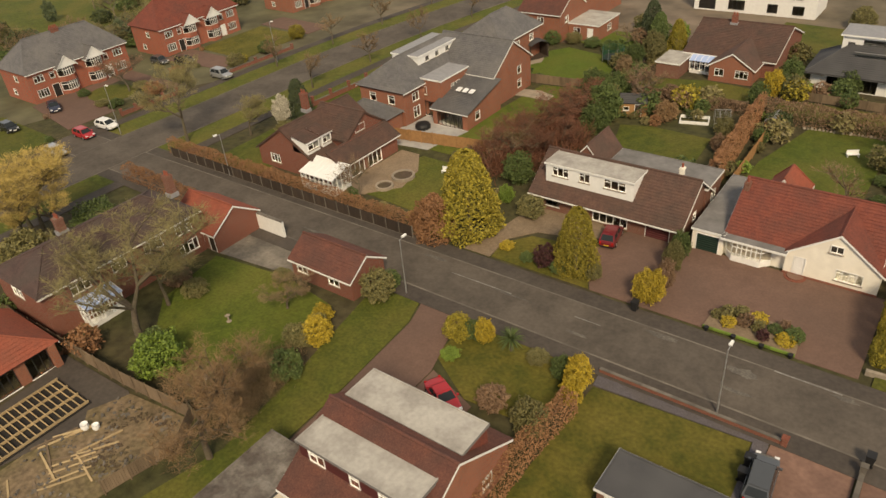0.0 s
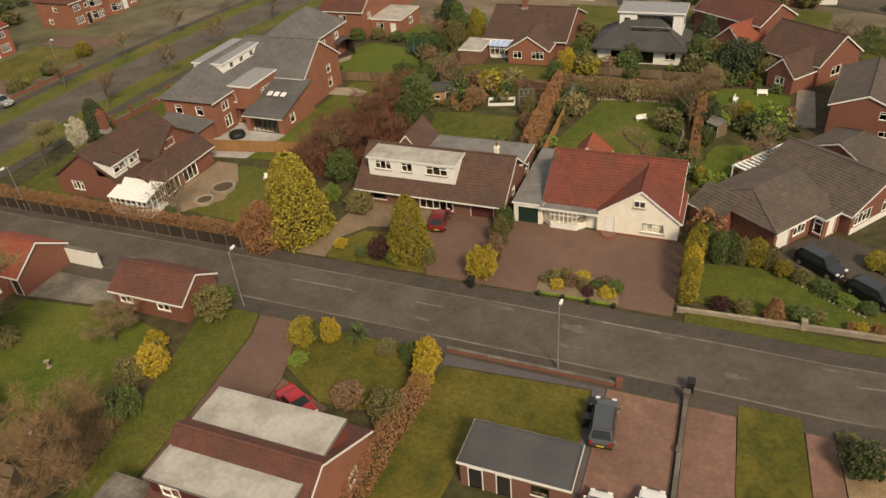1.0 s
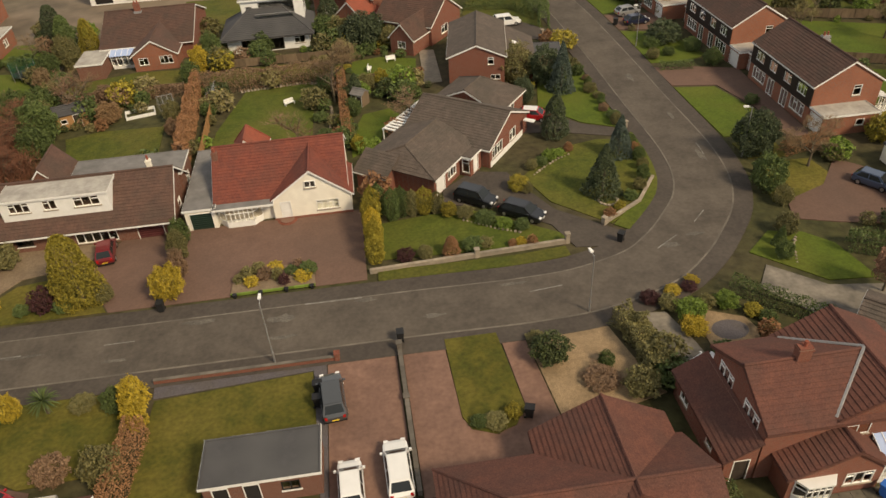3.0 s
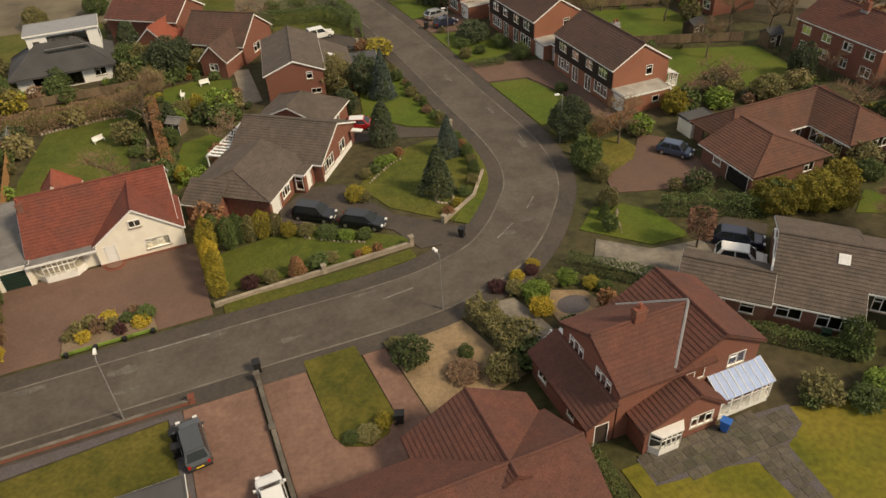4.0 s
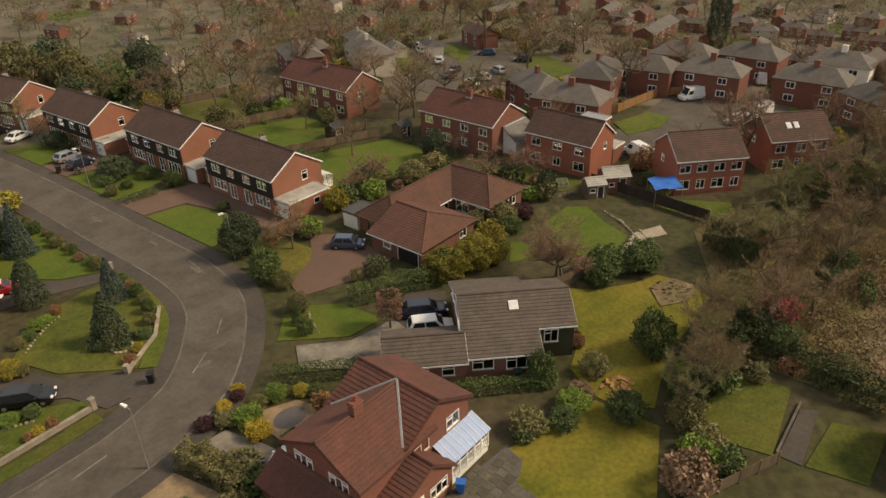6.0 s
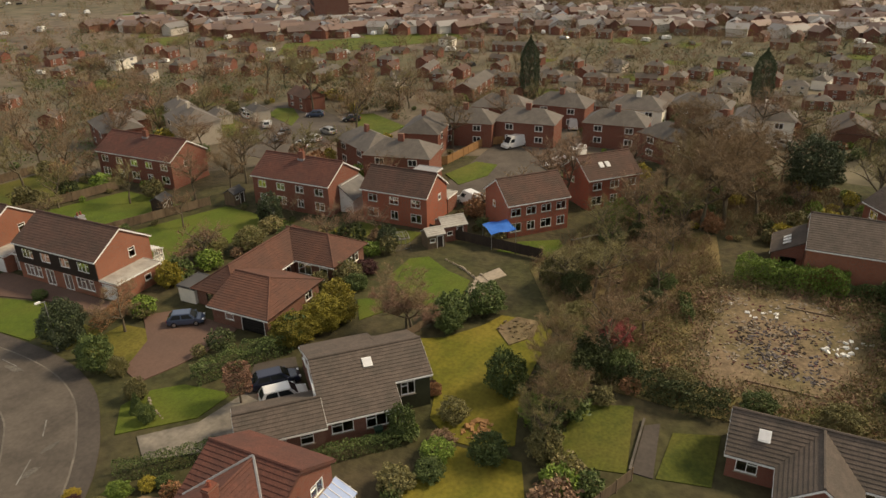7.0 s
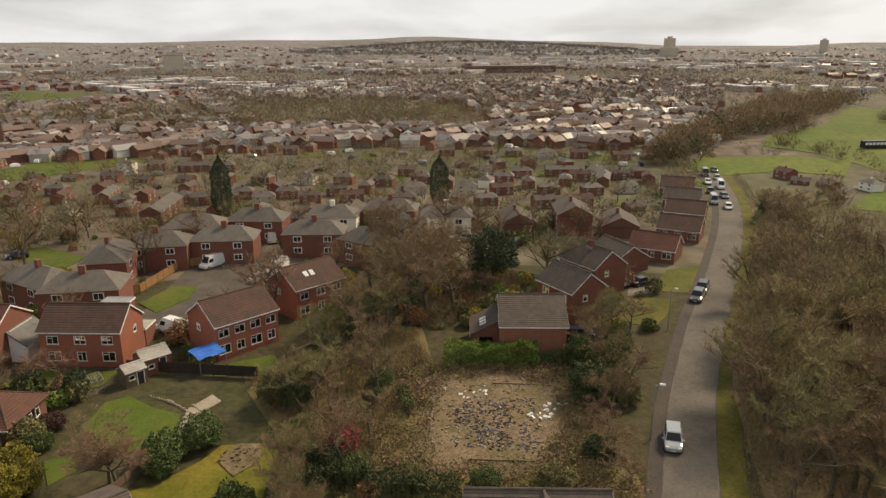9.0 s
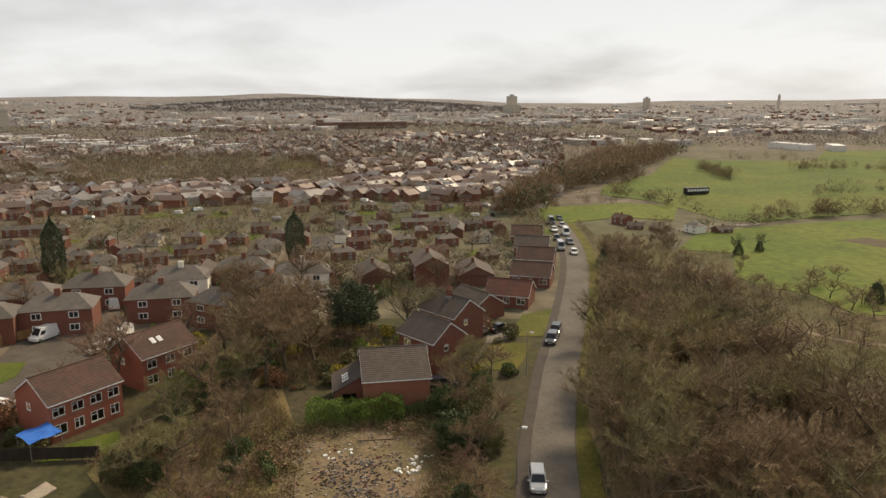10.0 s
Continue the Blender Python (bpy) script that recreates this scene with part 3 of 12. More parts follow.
def block(H, x0, y0, x1, y1, eave, ridge=0.0, roof="x", hips=(0, 0), wall=None, tile=None, over=0.3, wins=(), z0=0.0, gable=None, fascia=True, rp=0.5, th=0.25, lip=0.12, closed=True):
    """A walled volume with its roof. roof: x or y (the ridge's way), flat, or low_f, low_b, low_l, low_r (the low side of a lean-to).
    wins: (side, along, sill, width, height, kind, bars)."""
    wall, tile = wall or M_BRICK, tile or M_T_BROWN
    TAKEN.append([tuple((H.matrix_basis @ Vector((px, py, 0))).xy) for px, py in ((x0 - 0.9, y0 - 0.9), (x1 + 0.9, y0 - 0.9), (x1 + 0.9, y1 + 0.9), (x0 - 0.9, y1 + 0.9))])
    sides = {"f": (lambda s, z, e: (s, y0 + e, z), x0, x1), "b": (lambda s, z, e: (s, y1 - e, z), x0, x1),
             "l": (lambda s, z, e: (x0 + e, s, z), y0 + th, y1 - th), "r": (lambda s, z, e: (x1 - e, s, z), y0 + th, y1 - th)}
    tops = {k: eave for k in "fblr"}
    if roof.startswith("low_"):
        hi = {"f": "b", "b": "f", "l": "r", "r": "l"}[roof[-1]]
        tops[hi] = ridge
    if closed:
        G = Geo()
        for k, (at, s0, s1) in sides.items():
            holes = [(w[1] - w[3] / 2, w[1] + w[3] / 2, max(w[2], z0), w[2] + w[4]) for w in wins if w[0] == k and w[2] + w[4] < tops[k] + 0.01]
            panel(G, at, s0, s1, z0, tops[k], holes, th)
        if roof == "x":
            ym = y0 + (y1 - y0) * rp
            for xa, xb, hp in ((x0, x0 + th, hips[0]), (x1 - th, x1, hips[1])):
                if not hp and not gable:
                    n = len(G.v)
                    G.v += [(xa, y0, eave), (xa, y1, eave), (xa, ym, ridge), (xb, y0, eave), (xb, y1, eave), (xb, ym, ridge)]
                    G.f += [(n, n + 1, n + 2), (n + 5, n + 4, n + 3), (n, n + 2, n + 5, n + 3), (n + 1, n + 4, n + 5, n + 2)]
        if roof == "y":
            xm = x0 + (x1 - x0) * rp
            for ya, yb, hp in ((y0, y0 + th, hips[0]), (y1 - th, y1, hips[1])):
                if not hp and not gable:
                    n = len(G.v)
                    G.v += [(x0, ya, eave), (x1, ya, eave), (xm, ya, ridge), (x0, yb, eave), (x1, yb, eave), (xm, yb, ridge)]
                    G.f += [(n, n + 1, n + 2), (n + 5, n + 4, n + 3), (n, n + 2, n + 5, n + 3), (n + 1, n + 4, n + 5, n + 2)]
        if roof.startswith("low_"):
            for k in "fblr":
                if tops[k] == eave and k != roof[-1]:
                    at, s0, s1 = sides[k]
                    lo_first = (roof[-1] == "f" and k in "lr") or (roof[-1] == "l" and k in "fb")
                    t = s1 if lo_first else s0
                    G.poly(at(s0, eave, 0), at(s1, eave, 0), at(t, ridge, 0))
                    G.poly(at(s0, eave, th), at(s1, eave, th), at(t, ridge, th))
        G.ob("wall", wall, H)
    o = over
    R = Geo()
    if roof in "xy":
        if roof == "x":
            P = lambda s, t, z: (s, t, z)
            a0, a1, b0, b1 = x0, x1, y0, y1
        else:
            P = lambda s, t, z: (t, s, z)
            a0, a1, b0, b1 = y0, y1, x0, x1
        m = b0 + (b1 - b0) * rp
        e0 = eave - (ridge - eave) * o / (m - b0)
        e1 = eave - (ridge - eave) * o / (b1 - m)
        ze = max(e0, e1)
        r0 = a0 + hips[0] if hips[0] else a0 - o * 0.6
        r1 = a1 - hips[1] if hips[1] else a1 + o * 0.6
        c0, c1 = (a0 - o if hips[0] else a0 - o * 0.6), (a1 + o if hips[1] else a1 + o * 0.6)
        up = 0.1
        f = (P(c0, b0 - o, e0 + up), P(c1, b0 - o, e0 + up), P(r1, m, ridge + up), P(r0, m, ridge + up))
        k = (P(c1, b1 + o, e1 + up), P(c0, b1 + o, e1 + up), P(r0, m, ridge + up), P(r1, m, ridge + up))
        flip = roof == "y"
        for q in (f, k):
            courses(R, *((q[1], q[0], q[3], q[2]) if flip else q))
        for hp, cc, rr, sgn in ((hips[0], c0, r0, 1), (hips[1], c1, r1, -1)):
            if hp:
                q = (P(cc, b1 + o, e1 + up), P(cc, b0 - o, e0 + up)) if sgn > 0 else (P(cc, b0 - o, e0 + up), P(cc, b1 + o, e1 + up))
                if flip:
                    q = (q[1], q[0])
                courses(R, q[0], q[1], P(rr, m, ridge + up), P(rr, m, ridge + up))
        R.ob("roof", tile, H)
        T = Geo()
        T.tube(P(r0, m, ridge + up + 0.02), P(r1, m, ridge + up + 0.02), 0.13, 0.13, 6)
        for hp, cc, rr in ((hips[0], c0, r0), (hips[1], c1, r1)):
            if hp:
                T.tube(P(cc, b0 - o, e0 + up), P(rr, m, ridge + up + 0.02), 0.10, 0.11, 6)
                T.tube(P(cc, b1 + o, e1 + up), P(rr, m, ridge + up + 0.02), 0.10, 0.11, 6)
        T.ob("ridge_tiles", tile, H)
        if fascia:
            for bb, ee in ((b0 - o - 0.06, e0), (b1 + o - 0.04, e1)):
                F = Geo()
                lo, hi = P(c0, bb, ee - 0.10), P(c1, bb + 0.1, ee + 0.03)
                F.box(*(min(p, q) for p, q in zip(lo, hi)), *(max(p, q) for p, q in zip(lo, hi)))
                F.ob("gutter", M_WHITE if fascia is True else fascia, H)
            for hp, cc in ((hips[0], c0), (hips[1], c1)):
                if not hp:
                    B = Geo()
                    for bb, ee in ((b0 - o, e0), (b1 + o, e1)):
                        p, q = Vector(P(cc, bb, ee + 0.06)), Vector(P(cc, m, ridge + 0.06))
                        w = Vector(P(0.03, 0, 0))
                        d = Vector((0, 0, 0.2))
                        n = len(B.v)
                        B.v += [tuple(x) for x in (p - w, q - w, q - w - d, p - w - d, p + w, q + w, q + w - d, p + w - d)]
                        B.f += [(n, n + 1, n + 2, n + 3), (n + 7, n + 6, n + 5, n + 4), (n, n + 4, n + 5, n + 1), (n + 2, n + 6, n + 7, n + 3), (n, n + 3, n + 7, n + 4), (n + 1, n + 5, n + 6, n + 2)]
                    B.ob("bargeboard", M_WHITE if fascia is True else fascia, H)
    elif roof == "flat":
        R.box(x0 - o, y0 - o, eave, x1 + o, y1 + o, eave + 0.14)
        R.box(x0 - o, y0 - o, eave + 0.14, x1 + o, y0 - o + lip, eave + 0.2)
        R.box(x0 - o, y1 + o - lip, eave + 0.14, x1 + o, y1 + o, eave + 0.2)
        R.box(x0 - o, y0 - o + lip, eave + 0.14, x0 - o + lip, y1 + o - lip, eave + 0.2)
        R.box(x1 + o - lip, y0 - o + lip, eave + 0.14, x1 + o, y1 + o - lip, eave + 0.2)
        R.ob("roof", tile, H)
        F = Geo()
        e = 0.03
        F.box(x0 - o - e, y0 - o - e, eave - 0.06, x1 + o + e, y0 - o, eave + 0.17)
        F.box(x0 - o - e, y1 + o, eave - 0.06, x1 + o + e, y1 + o + e, eave + 0.17)
        F.box(x0 - o - e, y0 - o, eave - 0.06, x0 - o, y1 + o, eave + 0.17)
        F.box(x1 + o, y0 - o, eave - 0.06, x1 + o + e, y1 + o, eave + 0.17)
        F.ob("fascia", M_WHITE if fascia is True else (fascia or tile), H)
    else:
        k = roof[-1]
        e = 0.1
        A, B, Cc, D = {"f": ((x0 - o, y0 - o), (x1 + o, y0 - o), (x1 + o, y1), (x0 - o, y1)), "b": ((x1 + o, y1 + o), (x0 - o, y1 + o), (x0 - o, y0), (x1 + o, y0)),
                       "l": ((x0 - o, y1 + o), (x0 - o, y0 - o), (x1, y0 - o), (x1, y1 + o)), "r": ((x1 + o, y0 - o), (x1 + o, y1 + o), (x0, y1 + o), (x0, y0 - o))}[k]
        run = (y1 - y0) if k in "fb" else (x1 - x0)
        zl = eave - (ridge - eave) * o / run
        courses(R, (*A, zl + e), (*B, zl + e), (*Cc, ridge + e), (*D, ridge + e))
        R.ob("roof", tile, H)
        if fascia:
            F = Geo()
            F.box(min(A[0], B[0]) - 0.03, min(A[1], B[1]) - 0.03, zl - 0.1, max(A[0], B[0]) + 0.03, max(A[1], B[1]) + 0.03, zl + 0.03)
            F.ob("gutter", M_WHITE if fascia is True else fascia, H)
    for w in wins:
        side, s, z, ww, hh, kind = w[:6]
        at, _, _ = sides[side]
        bars = w[6] if len(w) > 6 else max(1, round(ww / 0.8))
        if kind == "w":
            window(H, at, s, z, ww, hh, bars)
        elif kind == "d":
            window(H, at, s, z, ww, hh, bars, frame=M_BLACK, transom=False)
        elif kind == "p":
            window(H, at, s, z, ww, hh, bars, transom=False, sill=False, name="patio_door")
        elif kind == "g":
            door(H, at, s, z, ww, hh, w[6] if len(w) > 6 and not isinstance(w[6], int) else M_WHITE, "garage_door")
        else:
            door(H, at, s, z, ww, hh, w[6] if len(w) > 6 and not isinstance(w[6], int) else M_UPVC)
    return H


def chimney(H, x, y, z0, z1, w=0.9, d=0.6, pots=2, material=None):
    g = Geo()
    g.box(x - w / 2, y - d / 2, z0, x + w / 2, y + d / 2, z1)
    g.box(x - w / 2 - 0.06, y - d / 2 - 0.06, z1 - 0.25, x + w / 2 + 0.06, y + d / 2 + 0.06, z1 - 0.12)
    c = g.ob("chimney", material or M_BRICK, H)
    for i in range(pots):
        p = Geo()
        p.lathe([(0.13, z1), (0.11, z1 + 0.35), (0.13, z1 + 0.36), (0.13, z1 + 0.42)], 10, x - w / 2 + w * (i + 0.5) / pots, y)
        p.ob("chimney_pot", M_T_ORANGE, c)
    f = Geo()
    f.box(x - w / 2 - 0.12, y - d / 2 - 0.12, z0, x + w / 2 + 0.12, y + d / 2 + 0.12, z0 + 0.5)
    f.ob("flashing", M_LEAD, c)


def skylight(H, p, u, v, w, h, proud=0.1):
    """A roof window at p on a slope whose in-plane ways are u (along) and v (up)."""
    p, u, v = Vector(p), Vector(u).normalized(), Vector(v).normalized()
    n = u.cross(v)
    for name, m, k, t0, t1 in (("skylight", M_UPVC, 1.0, 0.0, proud), ("pane", M_LAMP_W, 0.82, proud, proud + 0.015)):
        g = Geo()
        q = [p + u * (sx * w * k / 2) + v * (sy * h * k / 2) for sx, sy in ((-1, -1), (1, -1), (1, 1), (-1, 1))]
        g.v = [tuple(x + n * t0) for x in q] + [tuple(x + n * t1) for x in q]
        g.f = [(3, 2, 1, 0), (4, 5, 6, 7)] + [(i, (i + 1) % 4, 4 + (i + 1) % 4, 4 + i) for i in range(4)]
        if name == "skylight":
            top = g.ob(name, m, H)
        else:
            g.ob(name, m, top)


def conservatory(H, x0, y0, x1, y1, eave, ridge, low="f", roofm=None, name="conservatory", solid=False, bars=None):
    """White frame, glass sides over a low wall, ribbed sheet roof sloping to one side."""
    g = Geo()
    e = 0.05
    root = Geo().box(x0, y0, 0, x1, y1, 0.45).ob(name, M_WHITE, H)
    zt = {"f": lambda x, y: eave + (ridge - eave) * (y - y0) / (y1 - y0), "l": lambda x, y: eave + (ridge - eave) * (x - x0) / (x1 - x0), "r": lambda x, y: eave + (ridge - eave) * (x1 - x) / (x1 - x0)}[low]
    nx, ny = max(2, round((x1 - x0) / 0.8)), max(2, round((y1 - y0) / 0.8))
    for i in range(nx + 1):
        x = x0 + (x1 - x0) * i / nx
        for y in (y0, y1):
            g.box(x - e, y - e, 0.45, x + e, y + e, zt(x, y))
    for i in range(1, ny):
        y = y0 + (y1 - y0) * i / ny
        for x in (x0, x1):
            g.box(x - e, y - e, 0.45, x + e, y + e, zt(x, y))
    for y in (y0, y1):
        g.box(x0, y - e * 0.8, 1.55, x1, y + e * 0.8, 1.61)
    for x in (x0, x1):
        g.box(x - e * 0.8, y0, 1.55, x + e * 0.8, y1, 1.61)
    g.ob("frame", M_UPVC, root)
    for a, b, c, d in ((x0, y0, x1, y0), (x1, y0, x1, y1), (x0, y1, x0, y0)):
        q = Geo().poly((a, b, 0.45), (c, d, 0.45), (c, d, zt(c, d)), (a, b, zt(a, b))).ob("pane", M_GLASS, root)
        q.visible_shadow = False
    r = Geo()
    o = 0.15
    P = lambda x, y, dz: (x, y, zt(x, y) + dz)
    c4 = [(x0 - o, y0 - o), (x1 + o, y0 - o), (x1 + o, y1 + o), (x0 - o, y1 + o)]
    r.v = [P(*c, 0.0) for c in c4] + [P(*c, 0.06) for c in c4]
    r.f = [(3, 2, 1, 0), (4, 5, 6, 7)] + [(i, (i + 1) % 4, 4 + (i + 1) % 4, 4 + i) for i in range(4)]
    r.ob("roof_sheet", roofm or M_POLY, root)
    b = Geo()
    k = bars or nx
    if low == "f":
        for i in range(k + 1):
            x = x0 - o + (x1 - x0 + 2 * o) * i / k
            b.tube(P(x, y0 - o, 0.08), P(x, y1 + o, 0.08), 0.035, 0.035, 5)
    else:
        k = bars or ny
        for i in range(k + 1):
            y = y0 - o + (y1 - y0 + 2 * o) * i / k
            b.tube(P(x0 - o, y, 0.08), P(x1 + o, y, 0.08), 0.035, 0.035, 5)
    b.ob("glazing_frame", M_UPVC, root)
    return root


def slab(name, outline, z, material, label, category, z0=-0.3, kind="structure", clear=True):
    """A flat piece of the ground: lawn, drive, path."""
    area = sum(outline[i][0] * outline[(i + 1) % len(outline)][1] - outline[(i + 1) % len(outline)][0] * outline[i][1] for i in range(len(outline)))
    if area < 0:
        outline = outline[::-1]
    if clear:
        TAKEN.append(outline)
    LAYER[0] += 1
    z += 0.0011 * (LAYER[0] % 40)
    return tagged(Geo().prism(outline, z0, z).ob(name, material), label, category, kind=kind)


def ribbon(centre, width, off=0.0, steps=8):
    """Left and right edges of a band along a smooth line through the points given."""
    pts = []
    n = len(centre)
    P = [Vector(p) for p in centre]
    for i in range(n - 1):
        a, b, c, d = P[max(i - 1, 0)], P[i], P[i + 1], P[min(i + 2, n - 1)]
        for k in range(steps):
            t = k / steps
            pts.append(0.5 * (2 * b + (c - a) * t + (2 * a - 5 * b + 4 * c - d) * t * t + (3 * b - a - 3 * c + d) * t ** 3))
    pts.append(P[-1])
    lft, rgt = [], []
    for i, p in enumerate(pts):
        d = (pts[min(i + 1, len(pts) - 1)] - pts[max(i - 1, 0)]).normalized()
        nrm = Vector((-d.y, d.x))
        lft.append(p + nrm * (off + width / 2))
        rgt.append(p + nrm * (off - width / 2))
    return lft, rgt


def band(name, centre, width, z, material, label, category, off=0.0, z0=-0.3, steps=8):
    l, r = ribbon(centre, width, off, steps)
    TAKEN.append([tuple(p) for p in l] + [tuple(p) for p in reversed(r)])
    LAYER[0] += 1
    z += 0.0007 * (LAYER[0] % 40)
    g = Geo()
    n = len(l)
    g.v = [(p.x, p.y, z) for p in l] + [(p.x, p.y, z) for p in r] + [(p.x, p.y, z0) for p in l] + [(p.x, p.y, z0) for p in r]
    for i in range(n - 1):
        g.f += [(i + 1, i, n + i, n + i + 1), (i, i + 1, 2 * n + i + 1, 2 * n + i), (n + i + 1, n + i, 3 * n + i, 3 * n + i + 1)]
    g.f += [(0, 2 * n, 3 * n, n), (n - 1, 2 * n - 1, 4 * n - 1, 3 * n - 1)]
    return tagged(g.ob(name, material), label, category, kind="structure")


# ---- ground, roads, lawns ----
def rise(x, y):
    """Height of the land: level round the street, low hills towards the horizon."""
    r = math.hypot(x, y)
    if r < 900:
        return 0.0
    a = math.atan2(y, x)
    k = min(1.0, (r - 900) / 2600)
    h = 26 + 20 * math.sin(a * 5.0 + 0.6) + 12 * math.sin(a * 11.0 + 2.0) + 6 * math.sin(a * 23.0)
    h += 26 * noise.noise(Vector((x * 0.0011, y * 0.0011, 3.0)))
    # a wooded hill closer by
    d = math.hypot((x - 2050) / 420, (y + 60) / 480)
    return -4.0 * min(1, (r - 900) / 300) + max(0.0, h) * k * k * 0.95 + 27 * math.exp(-d * d * 1.4)


g = Geo()
radii = [0, 60, 130, 220, 330, 460, 620, 780, 900, 1000, 1120, 1260, 1420, 1600, 1800, 2000, 2200, 2400, 2650, 2900, 3200, 3500, 3800, 4100, 4400, 4700]
SEC = 168
g.v.append((0, 0, 0))
for r in radii[1:]:
    for i in range(SEC):
        w = 2 * math.pi * i / SEC
        x, y = r * math.cos(w), r * math.sin(w)
        g.v.append((x, y, rise(x, y)))
for i in range(SEC):
    g.f.append((0, 1 + i, 1 + (i + 1) % SEC))
for s in range(len(radii) - 2):
    for i in range(SEC):
        j = (i + 1) % SEC
        g.f.append((1 + s * SEC + i, 1 + (s + 1) * SEC + i, 1 + (s + 1) * SEC + j, 1 + s * SEC + j))
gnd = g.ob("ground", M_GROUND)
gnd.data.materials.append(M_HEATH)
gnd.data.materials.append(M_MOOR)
# Past 1300 m the ground takes the haze-paled tone.
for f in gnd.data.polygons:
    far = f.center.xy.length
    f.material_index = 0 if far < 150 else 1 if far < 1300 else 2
tagged(gnd, "brown and olive rough ground reaching the hills", "ground", kind="structure")

ST = [(-110, 45.4), (-88, 45.5), (-60, 45.6), (-30, 45.5), (0, 45.35), (8, 45.2), (13, 45.15), (18.5, 45.6), (24.3, 47.4), (28.0, 50.1), (30.9, 53.2), (33.6, 56.8), (35.3, 61.1), (36.1, 66.3), (36.25, 72), (36.15, 80), (36.2, 92), (36.1, 104), (35.8, 115), (34.7, 126.5), (31.5, 137), (26, 144.5), (10, 151)]
AV = [(-101, -60), (-99, 0), (-98.0, 30), (-97.0, 60), (-96.0, 90), (-93.5, 115), (-88, 145), (-80, 175), (-60, 230)]
LN = [(40, -16.6), (53, -20.0), (65.6, -23.7), (77.7, -27.6), (98.2, -35.6), (113, -42), (131.7, -50.0), (158.3, -60.6), (179.5, -67.6), (200, -73), (225, -78), (280, -86)]
CW = 5.65
band("pavement", ST, CW + 4.0, 0.10, M_PAVE, "dark tarmac pavement with stone kerbs", "pavement")
band("kerb", ST, CW + 0.34, 0.125, M_KERB, "worn concrete kerb line along the street", "kerb")
slab_road = band("road", ST, CW, 0.135, M_ASPHALT, "worn grey asphalt street bending round", "road")
band("pavement", AV, 18.6, 0.085, M_GRASS, "grass verge along the avenue", "verge")
band("kerb", AV, 8.9, 0.150, M_KERB, "pale kerb line of the avenue", "kerb")
band("road", AV, 8.7, 0.160, M_ASPHALT, "wide worn asphalt avenue", "road")
band("pavement", AV, 2.0, 0.095, M_PAVE, "avenue pavement behind the verge", "pavement", off=10.0)
band("pavement", AV, 2.0, 0.095, M_PAVE, "avenue pavement behind the verge", "pavement", off=-10.0)
band("pavement", LN, 6.7, 0.08, M_PAVE, "lane pavement", "pavement", off=0.7)
band("kerb", LN, 5.1, 0.115, M_KERB, "lane kerb", "kerb")
band("road", LN, 4.9, 0.125, M_LANE, "grey asphalt lane beside the woods", "road")
band("grass_verge", LN, 2.6, 0.07, M_GRASS_M, "rough grassy roadside verge below the trees", "verge", off=-3.8)

LAWN = "mown garden lawn, slightly mossy"
Z = 0.05


def lawn(pts, m=None, label=LAWN, z=Z):
    return slab("lawn", pts, z, m or M_GRASS, label, "lawn")


def drive(pts, m=None, label="red-brown paved driveway", z=0.06, name="driveway"):
    return slab(name, pts, z, m or M_DRIVE, label, "driveway")


# north side of the street
drive([(-19.3, 50.7), (-0.9, 50.7), (-0.9, 62.4), (-18.6, 62.4), (-19.3, 61)], label="broad red-brown tarmac forecourt of the cream bungalow")
drive([(-24.0, 50.7), (-19.7, 50.7), (-19.4, 62.2), (-24.8, 62.2), (-26.6, 59.5), (-26.8, 56)], label="red-brown drive beside the chalet")
lawn([(-35.2, 50.8), (-24.2, 50.8), (-26.8, 55.5), (-28.5, 57.0), (-33.5, 56.2), (-35.6, 53.5)], M_GRASS_M)
drive([(-38.6, 50.7), (-35.4, 50.7), (-35.5, 54.5), (-33.4, 57.2), (-28, 58.4), (-26.6, 60), (-27.5, 62), (-36.5, 62), (-37.2, 57)], M_GRAVEL, "pale curved garden path", name="garden_path")
lawn([(-60, 55), (-46, 54), (-43.0, 52.6), (-43, 62), (-46, 66), (-56, 66.2), (-57.5, 60)], M_GRASS)
drive([(-60.5, 53.6), (-56.2, 54.4), (-53, 58), (-54, 62.5), (-56.8, 66.3), (-59.8, 66.3)], M_GRAVEL, "pale gravel terrace with low stone edging", name="terrace")
lawn([(-82, 51.5), (-72.5, 51.5), (-72.5, 66), (-82, 66)], M_GRASS)
lawn([(-56.5, 68.2), (-47.5, 68.2), (-47, 84), (-49.5, 96), (-54.5, 95)], M_GRASS_B, "bright new lawn of the large brick house")
drive([(-70.5, 66.2), (-56.7, 68.0), (-55.0, 75.3), (-63.8, 77.4), (-64.2, 72.7)], M_FLAG, "pale grey flagged patio", name="patio")
lawn([(-61.4, 98.6), (-52.9, 98.1), (-46.4, 99.6), (-47.4, 105.4), (-51.6, 111.2), (-59.2, 112.8), (-61.6, 109.6)], M_GRASS_V)
lawn([(-61.0, 116.4), (-50.0, 114.8), (-49.6, 124.0), (-55.6, 124.4), (-56.2, 117.4)], M_GRASS_V)
drive([(-63.6, 108.4), (-62.0, 110.6), (-59.8, 104.2), (-61.8, 101.0), (-63.0, 101.6), (-61.6, 104.8)], M_STONE, "curved pale stone path before the garden room", name="garden_path")
drive([(-58.6, 89.6), (-50.6, 89.8), (-50.6, 91.8), (-53.4, 92.8), (-58.2, 92.0)], M_STONE, "pale flagged terrace behind the large house", name="terrace")
